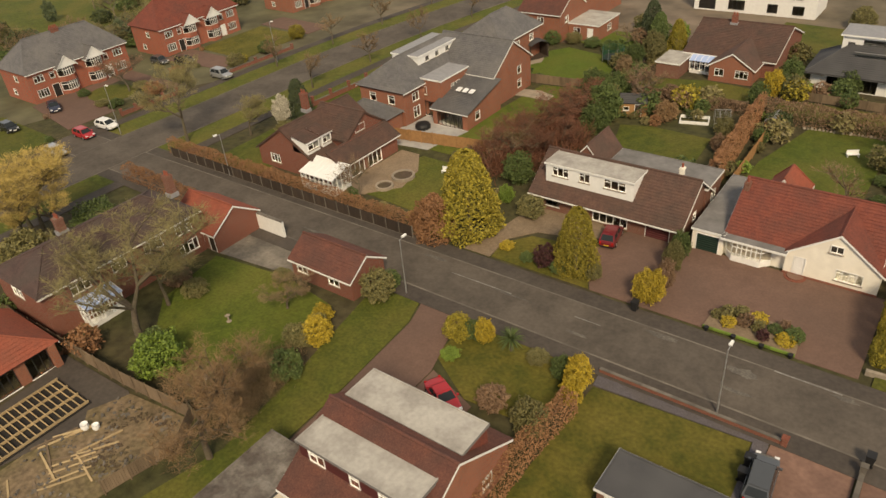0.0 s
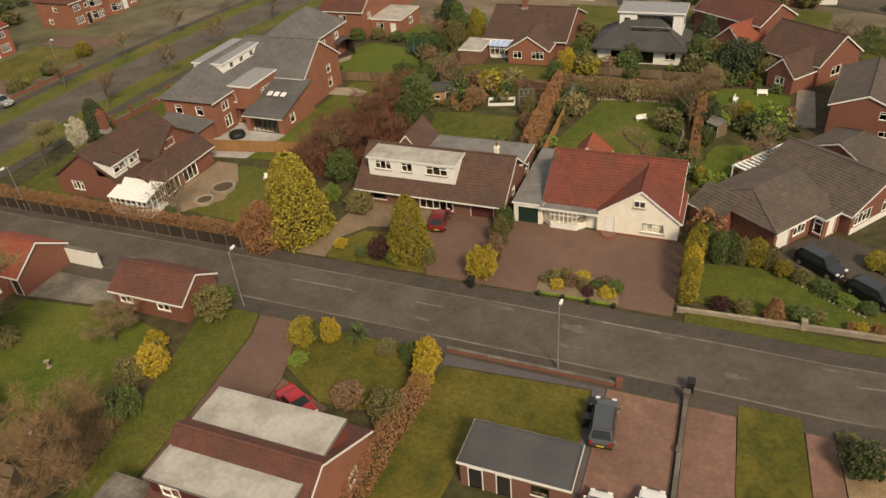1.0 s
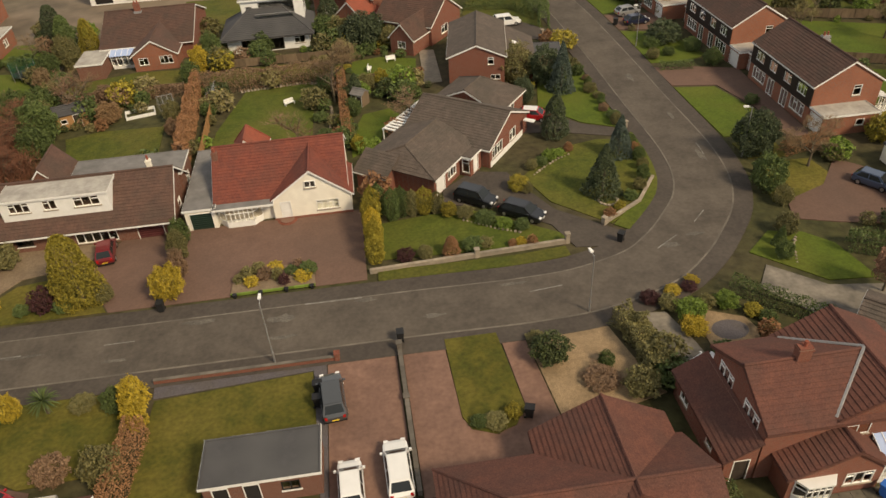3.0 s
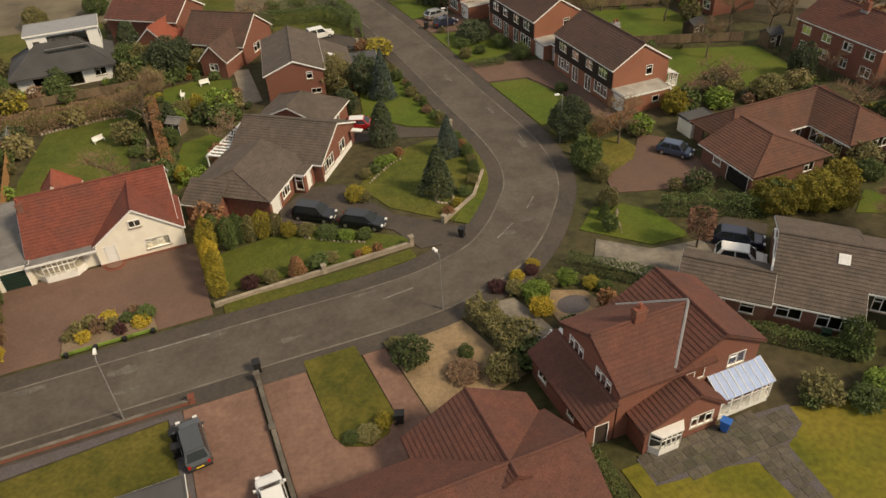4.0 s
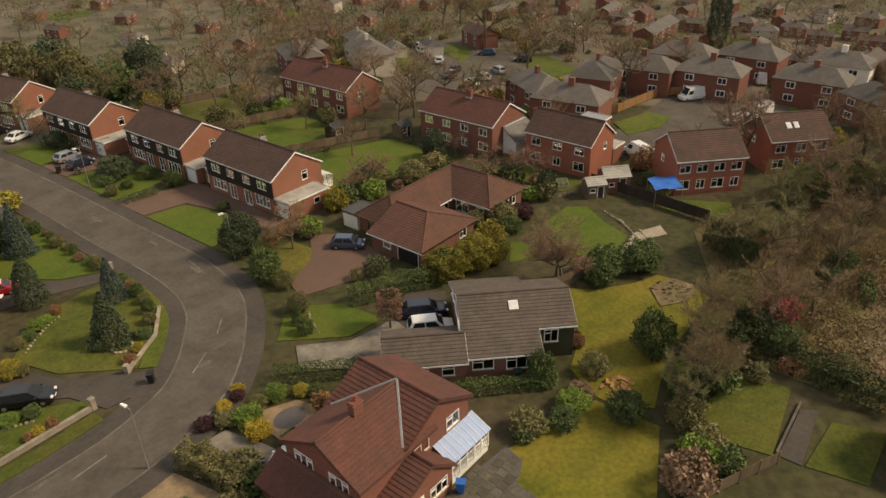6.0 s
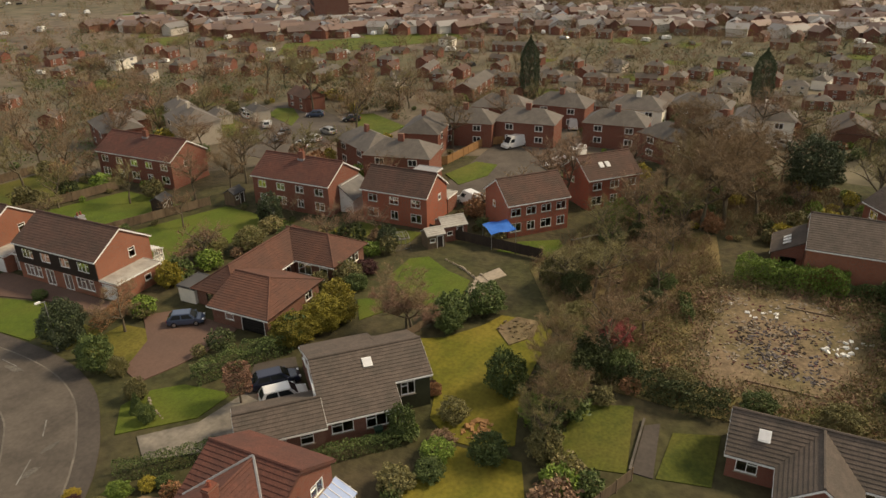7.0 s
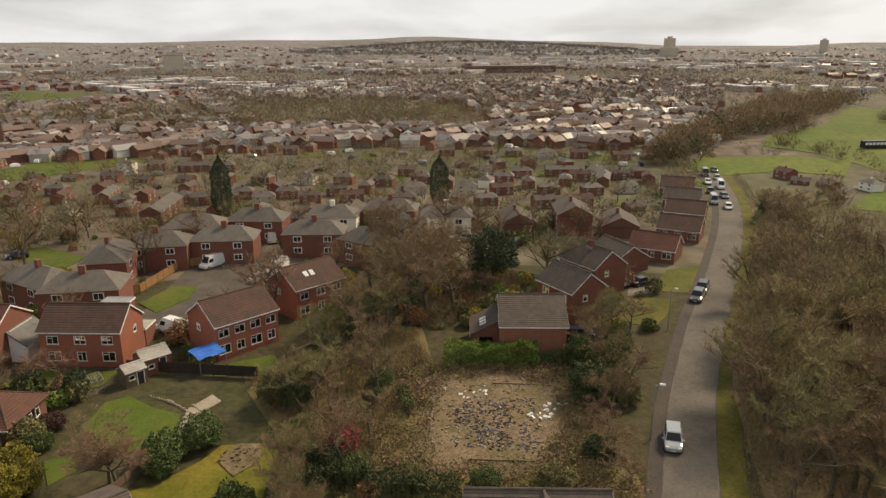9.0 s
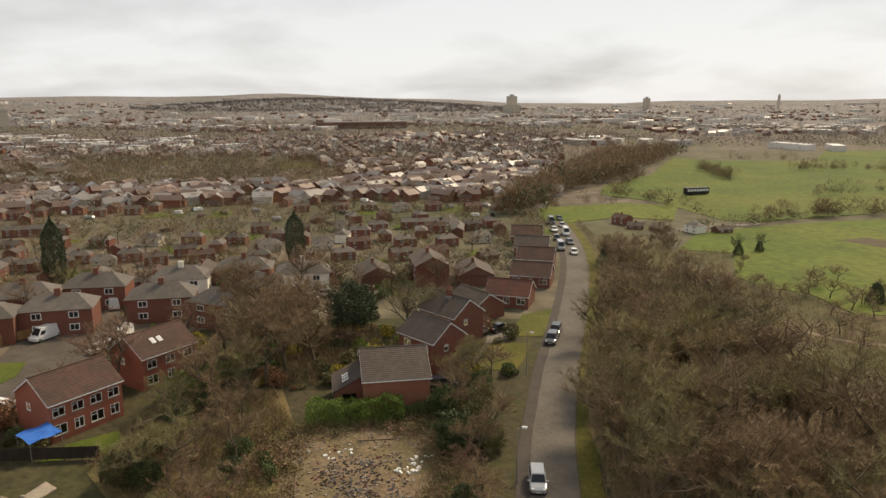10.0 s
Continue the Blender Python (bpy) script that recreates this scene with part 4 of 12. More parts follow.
lawn([(-42.0, 98.4), (-32.3, 99.4), (-24.4, 101.2), (-25.4, 106.2), (-32.6, 107.0), (-38.2, 105.4), (-42.6, 103.6)], M_GRASS)
lawn([(-35.6, 80.4), (-32.5, 78.4), (-24.6, 78.0), (-25.2, 87.4), (-33.4, 87.8), (-37.4, 86.6)], M_GRASS)
lawn([(-18.6, 76.5), (-6.2, 76.5), (-6.0, 88), (-4.6, 95.8), (-8.0, 97.0), (-15.4, 95.8), (-18.2, 84)], M_GRASS_B)
lawn([(-21, 98), (-2, 98), (-2, 104), (-21, 104.5)], M_GRASS)
lawn([(-0.8, 96.0), (8.4, 95.4), (9.0, 101.4), (4.0, 103.4), (-0.4, 102.6)], M_GRASS_V)
lawn([(-1.4, 73.6), (1.8, 76.5), (5.0, 83.4), (4.0, 85.6), (0.4, 84.6), (-1.4, 79)], M_GRASS_V)
drive([(9.2, 92.0), (11.7, 92.2), (12.0, 104), (9.8, 104.6)], M_STONE, "pale stone path beside the brick house", name="garden_path")
lawn([(-0.2, 53.4), (17.6, 52.6), (19.2, 53.4), (10.4, 59.8), (8.4, 60.2), (-0.2, 59.2)], M_GRASS_B)
drive([(18.9, 51.6), (23.2, 51.0), (24.2, 53.0), (18.6, 58.2), (16.2, 63.6), (15.4, 66.4), (11.6, 67.4), (7.9, 64.2), (7.7, 61.4), (12.6, 60.0), (17.6, 55.6)], M_PAVE, "dark tarmac drive of the bungalow on the bend")
lawn([(23.4, 54.6), (27.0, 57.2), (29.4, 60.0), (30.8, 64.0), (31.2, 70.6), (27.0, 71.4), (21.5, 70.2), (16.8, 65.0), (18.6, 59.6)], M_GRASS)
drive([(18.6, 75.0), (23.6, 74.0), (31.4, 70.9), (31.4, 72.9), (26.4, 75.6), (22.6, 80.4), (18.0, 79.6)], M_PAVE, "tarmac side drive", )
lawn([(22.6, 81.6), (26.6, 76.0), (31.2, 73.4), (31.2, 94.6), (29.4, 96.4), (25.2, 92.4)], M_GRASS_V)
lawn([(25.0, 93.0), (29.4, 96.8), (28.6, 99.8), (23.4, 97.4)], M_GRASS_V)
drive([(21.0, 106), (29.0, 103.8), (31.2, 105.6), (30.0, 108.4), (26.4, 113.6), (21.0, 114.0)], M_PAVE, "tarmac drive beside the clipped hedge")
band("grass_verge", ST[4:8], 1.5, 0.13, M_GRASS, "narrow mown grass verge", "verge", off=5.6)
band("grass_verge", ST[9:15], 1.6, 0.13, M_GRASS_B, "mown grass verge round the bend", "verge", off=5.4)

# south side
lawn([(-42.4, 40.8), (-37.0, 41.0), (-36.0, 38.0), (-35.3, 28.2), (-35.2, 20.6), (-34.8, 6), (-36, -4), (-42, -4), (-40.6, 11), (-38.8, 18.4), (-40.2, 28.4)], M_GRASS)
lawn([(-61.5, 36.0), (-51.5, 37.2), (-44, 36.0), (-42.6, 30), (-45, 22), (-52, 20.5), (-60, 28)], M_GRASS_B, "large mown lawn behind the long house")
drive([(-63.0, 36.4), (-51.3, 37.6), (-51.3, 42.4), (-61.5, 42.2)], M_CONC, "cracked stained concrete yard", name="yard")
drive([(-36.8, 41.2), (-32.0, 41.2), (-31.4, 37.8), (-30.2, 33.8), (-30.2, 28.8), (-34.9, 20.6), (-35.2, 28.2), (-35.8, 38.0)], label="red-brown drive falling to the house")
drive([(-30.1, 34.0), (-25, 32.2), (-25, 28.9), (-30.1, 28.9)], label="paved parking place before the house")
lawn([(-31.3, 40.8), (-19.4, 40.9), (-19.6, 33.0), (-26.0, 32.6), (-31.0, 35.6)], M_GRASS_M)
lawn([(-17.9, 39.2), (-5.8, 40.0), (-5.2, 32.9), (-13.0, 32.6), (-14.0, 20), (-18.4, 20)], M_GRASS_M)
drive([(-4.6, 41.2), (0.9, 41.2), (1.2, 14), (-4.6, 14)], M_DRIVE_P, "salmon-brown paved drive")
drive([(-18.2, 41.1), (-4.7, 41.1), (-4.7, 40.2), (-18.0, 39.4)], M_CHIP, "grey slate strip behind the low wall", name="gravel_strip")
drive([(-5.7, 40.3), (-4.65, 40.3), (-4.65, 28), (-5.2, 28)], M_CHIP, "grey slate strip by the drive", name="gravel_strip")
drive([(1.4, 41.3), (4.8, 41.3), (5.1, 33.2), (7.4, 31.4), (9.9, 33.2), (9.4, 41.5), (11.3, 41.5), (12.2, 31.0), (12.0, 29.6), (1.6, 27)], M_DRIVE_P, "worn salmon-brown paved forecourt")
lawn([(4.9, 41.6), (9.2, 41.6), (9.8, 33.6), (8.8, 32.0), (7.2, 31.5), (5.6, 32.2), (5.1, 33.4)], M_GRASS_M, "long oval lawn with brick edging", z=0.12)
drive([(11.4, 41.5), (18.2, 41.5), (19.2, 37.0), (20.4, 33), (12.3, 31.2)], M_GRAVEL_W, "buff gravel front garden", name="gravel_garden")
drive([(21.8, 41.6), (23.6, 41.4), (24.6, 37.4), (25.0, 34.6), (22.6, 33.0), (21.4, 34.4), (22.0, 38.0)], M_CONC, "pale worn concrete drive")
drive([(25.6, 39.8), (27.0, 40.9), (29.6, 39.6), (30.0, 38.2), (29.2, 35.4), (25.6, 36.2)], M_GRAVEL_W, "warm gravel garden among shrubs", name="gravel_garden")
slab("gravel_circle", [(27.8 + 1.5 * math.cos(a * 0.35), 38.4 + 1.15 * math.sin(a * 0.35)) for a in range(18)], 0.066, M_CHIP, "round grey slate circle in the gravel", "gravel")
lawn([(35, 22.4), (45.0, 19.6), (45.4, 14), (36, 10), (29, 11), (22, 16), (22, 22.6)], M_GRASS_Y)
TERRACE = [(36.0, 22.4), (35.6, 20.6), (33.4, 19.6), (33.0, 15.4), (30.4, 12.6), (29.0, 13.4), (30.8, 16.2), (30.6, 19.4), (28.6, 19.9), (23.4, 20.6), (23.4, 22.9), (32.5, 22.8)]
terrace = drive(TERRACE, M_CHIP, "weathered flagged terrace and path", z=0.05, name="patio")
lawn([(47.4, 23.4), (52.0, 25.0), (58.7, 30.8), (60.2, 28.0), (64.1, 25.3), (67.0, 24.1), (67.4, 20.1), (66.4, 18.0), (62.4, 17.7), (56.2, 17.4), (50.3, 16.2), (47.1, 15.2), (45.6, 17.3), (45.4, 20.3)], M_GRASS_Y, "broad sloping yellow-green mossy lawn")
lawn([(65.3, 31.8), (66.0, 29.3), (69.3, 30.0), (73.3, 30.8), (74.7, 34.5), (77.4, 38.5), (75.8, 40.6), (70.4, 40.5), (66.2, 37.0)], M_GRASS_V, "vivid green rounded back lawn")
lawn([(63.6, 41.0), (65.2, 38.7), (62.2, 36.8), (59.6, 38.3)], M_GRASS_V, "vivid green strip of lawn")
drive([(69.0, 29.7), (70.4, 28.3), (74.2, 28.4), (76.4, 27.2), (78.0, 28.8), (74.6, 30.4), (72.8, 30.3)], M_STONE, "pale sandy curved path beside the lawn", name="garden_path")
drive([(61.4, 21.2), (64.0, 19.4), (67.2, 19.8), (67.2, 22.4), (64.0, 23.6)], M_WASTE, "bare mound of soil and old roots on the lawn", z=0.16, name="soil_mound")
lawn([(46.2, 12.2), (54.8, 11.8), (56.6, 7.2), (47.6, 5.9)], M_GRASS)
drive([(47.9, 5.6), (54.2, 5.8), (55.0, 4.6), (47.9, 3.9)], M_PAVE, "straight dark tarmac garden path", name="garden_path")
lawn([(48.0, 3.7), (54.2, 3.4), (55.5, -0.4), (48.8, -0.4)], M_GRASS)
slab("rough_grass", [(57.5, -18), (58, 9), (60, 15), (70, 19.5), (79, 25), (92, 22.5), (100, 15.5), (99, 5), (87.4, 3), (87.2, -14.6), (84.5, -17.4), (64, -17.6)], 0.055, M_DEAD, "straw-coloured rough grass round the cleared plot", "rough grass", clear=False)
slab("cleared_plot", [(62.2, 2.4), (66, 4.6), (73, 4.2), (79, 5.4), (84.8, 3.4), (85.6, -4), (84.6, -12.6), (78, -14.8), (70.5, -13.6), (64, -10.6), (61.6, -4)], 0.07, M_WASTE, "bare earth and rubble of a cleared house plot", "bare ground")
slab("building_site", [(-52.0, 15.2), (-50.6, 18.0), (-43.8, 18.9), (-41.8, 16.4), (-43.0, 10.6), (-43.6, 4), (-52, 4)], 0.06, M_WASTE, "churned bare earth of a building site", "bare ground")
drive([(-63.0, 17.6), (-51.0, 18.1), (-50.6, 17.9), (-52.0, 14.8), (-50.6, 13.6), (-52.4, 8), (-53.0, 4), (-58.6, 4), (-59.6, 15.4)], M_PAVE, "grey concrete apron of the building site", name="yard")

# east side of the bend
lawn([(41.4, 68.6), (41.1, 82.6), (46.2, 81.6), (48.0, 74.6), (47.6, 68.6)], M_GRASS_V)
lawn([(41.8, 63.4), (41.6, 67.0), (46.4, 67.0), (46, 63.0)], M_GRASS_M)
drive([(41.1, 83.2), (41.0, 89.4), (46, 88.4), (51.6, 86.4), (51.2, 66.8), (48.2, 66.8), (48.4, 74.8), (46.6, 82.0)], label="red-brown paved drive of the semis")
lawn([(40.2, 55.0), (42.0, 62.6), (48.0, 62.0), (48.8, 55.8), (44, 53.6)], M_GRASS_M)
drive([(40.6, 51.8), (44.4, 50.4), (49.5, 49.0), (52.6, 49.6), (53.1, 58.5), (50.5, 61.5), (46.6, 56.8), (41.6, 54.8)], label="brown paved drive of the low bungalow")
lawn([(34.0, 47.6), (37.2, 50.4), (40.2, 49.6), (42.2, 47.4), (43.0, 42.2), (38.8, 42.6)], M_GRASS_V)
drive([(34.6, 45.6), (38.4, 42.0), (43.2, 41.2), (45.0, 37.4), (42, 34.8), (35.4, 38.8), (32.6, 42.8)], M_CONC, "pale stained concrete drive")
drive([(42.4, 34.8), (46.4, 36.4), (50.6, 40.4), (47.8, 43.4), (43.4, 41)], M_PAVE, "dark parking bay beside the house")
lawn([(41.2, 91.0), (46.6, 90.4), (49.6, 92.0), (48.0, 101.6), (41.2, 104.0)], M_GRASS_V)
drive([(41.2, 104.6), (49.2, 102.6), (48.8, 110.6), (41.0, 111.4)], label="brown paved drive with parked cars")
lawn([(41.0, 112.0), (46.4, 112.4), (46.0, 122), (40.4, 123.0)], M_GRASS_V)
lawn([(60, 70), (80, 62), (81, 76), (63, 84)], M_GRASS_V)
lawn([(61, 88), (79, 80), (80, 96), (61, 104)], M_GRASS_V)
lawn([(58.5, 108), (80, 102), (80, 118), (58, 122)], M_GRASS)
lawn([(82.5, 31.0), (86.5, 29.4), (89.4, 24.4), (86.6, 22.6), (83.4, 24.4)], M_GRASS_V, "small green lawn behind the brick semi")
lawn([(101.5, -24), (109, -26.4), (112.6, -29), (111.6, -35), (104, -31.6), (100, -29)], M_GRASS_M)
lawn([(115.5, -33), (119, -34), (127, -38), (130, -45), (124, -43), (114.5, -38)], M_GRASS)
drive([(112.8, -27.6), (121, -30.2), (121.6, -33.4), (114.4, -32.4)], M_CONC, "pale paved forecourt of the lane house")
lawn([(80.5, 43), (84, 43), (84, 54), (78, 56)], M_GRASS)

# gardens where the crescent turns away
drive([(27, 146), (32, 144.8), (35, 158), (30.4, 163), (27.4, 160)], label="pinkish paved drive off the crescent")
lawn([(32.6, 144.6), (37.5, 147), (38.5, 152), (35.4, 156.5)], M_GRASS)
lawn([(17, 112), (23.6, 108.6), (30.2, 108.8), (31.2, 116), (30.6, 124.6), (20.6, 125.6)], M_GRASS, "front lawn inside a clipped hedge")
drive([(12, 152.6), (22, 151.6), (24, 157), (14, 160)], M_PAVE, "tarmac forecourt with parked cars")
lawn([(-4, 128), (14, 128), (16, 140), (0, 143)], M_GRASS)
lawn([(-30, 122), (-8, 122), (-6, 138), (-30, 140)], M_GRASS)

# estate road end and green
slab("road", [(97, 45.5), (103, 48.6), (126, 49.5), (133, 46.8), (150, 39), (149, 35.6), (136, 37), (130.6, 31.6), (122.4, 32.4), (115, 34.2), (101.5, 41), (95.5, 38.2)], 0.07, M_ASPHALT, "worn asphalt turning place among the houses", "road")
lawn([(104, 46.3), (108, 50.6), (116.4, 48.4), (116.2, 44.2), (110, 43.6)], M_GRASS_B, "rounded grass island beside the turning place", z=0.16)
slab("road", [(103, 84), (112, 80), (126, 80), (136, 92), (142, 110), (130, 116), (118, 104), (104, 94)], 0.05, M_ASPHALT, "asphalt estate road with parked cars", "road")
lawn([(118, 73), (133, 72), (140, 84), (137, 88), (126, 79)], M_GRASS_B, z=0.09)
lawn([(116, 97), (121, 104), (124, 112), (117, 114), (111, 104)], M_GRASS_B, z=0.09)
lawn([(124, 95), (131, 98), (137, 104), (136, 108), (130, 106)], M_GRASS_B, z=0.09)

# front gardens of the avenue
slab("lawn", [(-121 + 4.6 * math.cos(a * 0.45), 60.6 + 3.9 * math.sin(a * 0.45)) for a in range(14)], 0.075, M_GRASS, "rounded front lawn beside a brick drive", "lawn")
drive([(-128.6, 50), (-112.6, 47.5), (-112.6, 56), (-118, 56.4), (-125.4, 58), (-125.6, 66), (-113, 66), (-112.6, 69), (-128.4, 69.5)], label="red brick drive of the semi-detached houses", z=0.055)
drive([(-128.0, 76), (-112.4, 77.5), (-112.2, 82.6), (-128.0, 83)], label="red brick drive of the semi-detached houses", z=0.055)
lawn([(-126.5, 84), (-112.6, 83.5), (-112.2, 99), (-126.5, 100)], M_GRASS_M)
drive([(-127.5, 101), (-112, 100), (-111.6, 106), (-127, 107)], label="red-brown tarmac drive of the semis", z=0.055)
lawn([(-128, 20), (-110.5, 18), (-111.0, 44.5), (-129, 45)], M_GRASS)
lawn([(-230, 48), (-165, 48), (-162, 150), (-230, 150)], M_GRASS, "mown lawns behind the semi-detached houses")
lawn([(-88, 96), (-74, 97), (-74, 126), (-84.5, 128)], M_GRASS)
lawn([(-87, 68), (-74.5, 68), (-74, 92), (-86, 92)], M_GRASS)

slab("woodland_floor", [(55, -27.5), (80, -33), (98, -39.6), (114, -47), (138, -57.6), (160, -66.6), (182, -74), (162, -77), (140, -77), (123, -75), (107, -72), (95, -69), (84, -69), (70, -73), (50, -85), (30, -70), (30, -26)], 0.045, M_LITTER, "brown leaf litter under the bare wood", "woodland floor", z0=-1, clear=False)

# fields beyond the woods
slab("field", [(252, -80), (256, -94), (259, -118), (249, -134), (220, -117), (229, -101), (221, -82), (228, -74)], 0.10, M_FIELD, "small bright green paddock beside the houses", "field", z0=-2)
slab("field", [(311, -130), (353, -173), (448, -235), (424, -253), (413, -313), (485, -377), (483, -426), (560, -560), (330, -560), (232, -330), (222, -201), (217, -167), (212, -143), (217, -133), (262, -131), (284, -117)], 0.09, M_FIELD, "broad rolling green grazing field", "field", z0=-2)
slab("field", [(196, -112), (204, -137), (207.5, -160), (210, -189), (220, -330), (140, -300), (96, -170), (116, -100), (131, -101), (137, -95), (147, -94), (170, -108), (176, -95)], 0.11, M_FIELD, "green hill pasture below the farm track", "field", z0=-2)
slab("rough_pasture", [(79, -71), (95, -70), (107, -73), (123, -76), (140, -78), (162, -78), (182, -75), (200, -82), (196, -100), (176, -94.5), (170, -107.5), (147, -93.5), (137, -94.5), (131, -100.5), (116, -99.5), (96, -168), (60, -140), (60, -90)], 0.075, M_ROUGH, "rough olive-brown pasture below the wood", "rough grass", z0=-2, clear=False)
slab("bare_patch", [(180, -147), (182, -158), (171, -162), (168, -152)], 0.125, M_SOIL, "bare brown earth patch on the pasture", "bare ground", z0=-1)
band("farm_track", [(196, -103), (203, -110), (206, -124), (208.5, -141)], 3.0, 0.13, M_CONC, "pale dusty farm track beside the barns", "track")
band("footpath", [(110, -83), (103, -87.5), (99, -94), (90, -104)], 1.2, 0.12, M_GRAVEL, "narrow worn path across the rough pasture", "path")
slab("field", [(190, 150), (245, 108), (262, 120), (215, 165)], 0.09, M_GRASS_B, "green playing field among the houses", "field", z0=-2)
slab("field", [(316, 16), (330, 14), (334, -6), (318, -4)], 0.09, M_GRASS_B, "strip of green allotments", "field", z0=-2)
slab("field", [(456, 26), (462, 0), (428, -16), (414, 22)], 0.12, M_FIELD, "bright playing field in the valley", "field", z0=-2)
slab("field", [(560, 60), (640, 40), (660, 90), (570, 110)], 0.09, M_GRASS_B, "distant green field", "field", z0=-2)
slab("field", [(430, 330), (560, 280), (600, 380), (450, 420)], 0.09, M_GRASS_B, "green hillside field", "field", z0=-2)


# ---- the houses, each at its place ----
def wb(H, x0, y0, x1, y1, *a, wins=(), **k):
    """A block given in the place's own metres, for a house that stands square to the street."""
    cx, cy = H.location.x, H.location.y
    moved = [(w[0], w[1] - (cx if w[0] in "fb" else cy), *w[2:]) for w in wins]
    return block(H, x0 - cx, y0 - cy, x1 - cx, y1 - cy, *a, wins=moved, **k)


def bay(H, x, y, facing, w, z0, z1, depth=0.7, bars=4, roofm=None, z_base=0.0, wall=None, inner=None):
    """A splayed bay window on a wall; facing f, b, l or r."""
    ux, uy = {"f": ((1, 0), (0, -1)), "b": ((-1, 0), (0, 1)), "l": ((0, -1), (-1, 0)), "r": ((0, 1), (1, 0))}[facing]
    P = lambda s, d: (x + ux[0] * s + uy[0] * d, y + ux[1] * s + uy[1] * d)
    out = [(-w / 2, 0), (-w / 2 + depth * 0.8, depth), (w / 2 - depth * 0.8, depth), (w / 2, 0)]
    g = Geo().prism([P(*q) for q in out][::1], z_base, z0)
    root = g.ob("bay", wall or M_WHITE, H)
    f = Geo()
    segs = [(out[0], out[1], 1), (out[1], out[2], bars), (out[2], out[3], 1)]
    for a, b, n in segs:
        for i in range(n + 1):
            t = i / n
            q = P(a[0] + (b[0] - a[0]) * t, a[1] + (b[1] - a[1]) * t)
            f.tube((*q, z0), (*q, z1), 0.06, 0.06, 5)
        for zz in (z0 + 0.04, z0 + (z1 - z0) * 0.68, z1 - 0.05):
            f.tube((*P(*a), zz), (*P(*b), zz), 0.05, 0.05, 5)
        pn = Geo().poly((*P(*a), z0), (*P(*b), z0), (*P(*b), z1), (*P(*a), z1)).ob("pane", M_GLASS, root)
        pn.visible_shadow = False
    f.ob("frame", M_UPVC, root)
    # Sheet against the wall; its near-black default paints an unlit room behind.
    back = Geo().poly((*P(-w / 2 + 0.1, 0.05), z0), (*P(w / 2 - 0.1, 0.05), z0), (*P(w / 2 - 0.1, 0.05), z1), (*P(-w / 2 + 0.1, 0.05), z1))
    back.ob("recess", inner or M_DARK, root)
    r = Geo().prism([P(s * 1.06, d + (0.12 if d else 0)) for s, d in out], z1, z1 + 0.14)
    r.ob("bay_roof", roofm or M_WHITE, root)
    return root


# cream bungalow with a red roof
H = thing("bungalow", -10, 68, 0, "cream rendered bungalow with red tiled roof and green garage", "house")
wb(H, -15.4, 62.9, -2.1, 73.8, 2.5, 5.9, "x", wall=M_RENDER, tile=M_T_RED, over=0.35, wins=[("r", 66, 0.9, 1.2, 1.1, "w"), ("b", -9, 0.9, 1.6, 1.1, "w")])
wb(H, -9.7, 62.3, -1.75, 68.0, 2.5, 5.45, "y", wall=M_RENDER, tile=M_T_RED, over=0.3, rp=0.52, fascia=M_WHITE,
   wins=[("f", -4.2, 0.75, 2.3, 1.15, "w", 4), ("f", -8.45, 0.1, 0.95, 2.0, "door", M_UPVC)])
# Dark panel on the solid gable, coloured as a shaded room behind glass.
Geo().box(3.82, -5.725, 3.57, 4.88, -5.70, 4.28).ob("recess", M_DARK, H)
window(H, lambda s, z, e: (s, -5.79 + e, z), 4.35, 3.55, 1.1, 0.75, 2)
wb(H, -18.5, 62.2, -15.45, 74.6, 2.35, 0, "flat", wall=M_RENDER, tile=M_FELT_M, over=0.12, wins=[("f", -16.95, 0, 2.15, 1.95, "g", M_GREEN_D)])
wb(H, -15.4, 61.8, -9.75, 62.85, 2.35, 0, "flat", wall=M_RENDER, tile=M_FELT_M, over=0.2, closed=False)
bay(H, -13.1 + 10, 62.85 - 68, "f", 4.3, 0.65, 2.2, 1.0, 6, inner=M_PEBBLE)
wb(H, -14.5, 71.5, -11.0, 76.5, 2.5, 4.9, "y", wall=M_RENDER, tile=M_T_ORANGE, hips=(0, 1.6), wins=[("b", -12.7, 0.6, 1.6, 1.3, "w")])
chimney(H, -15.2 + 10, 67.2 - 68, 3.0, 6.1, 0.5, 0.6, 1, M_BRICK_B)
Geo().box(-9.75 + 10, -5.78, 0, -1.7 + 10, -5.70, 0.28).ob("plinth", M_BRICK, H)
Geo().lathe([(1.0, 0.0), (1.0, 0.12), (0.75, 0.125), (0.75, 0.22)], 20, 1.5, -5.9).ob("doorstep", M_BRICK, H)

# brown chalet with a white dormer
H = thing("chalet", -28, 66, 0, "brown tiled chalet with long white box dormer", "house")
wb(H, -36.5, 61.9, -19.7, 70.2, 2.55, 5.55, "x", wall=M_BRICK_B, tile=M_T_BROWN, over=0.75,
   wins=[("f", -34.2, 0.7, 1.6, 1.3, "d"), ("f", -31.2, 0.05, 1.0, 2.0, "door", M_WOOD_D), ("f", -27.3, 0.3, 4.0, 1.8, "w", 5), ("f", -22.0, 0, 2.5, 2.05, "g", M_MAROON),
         ("r", 66, 0.9, 1.0, 1.0, "w")])
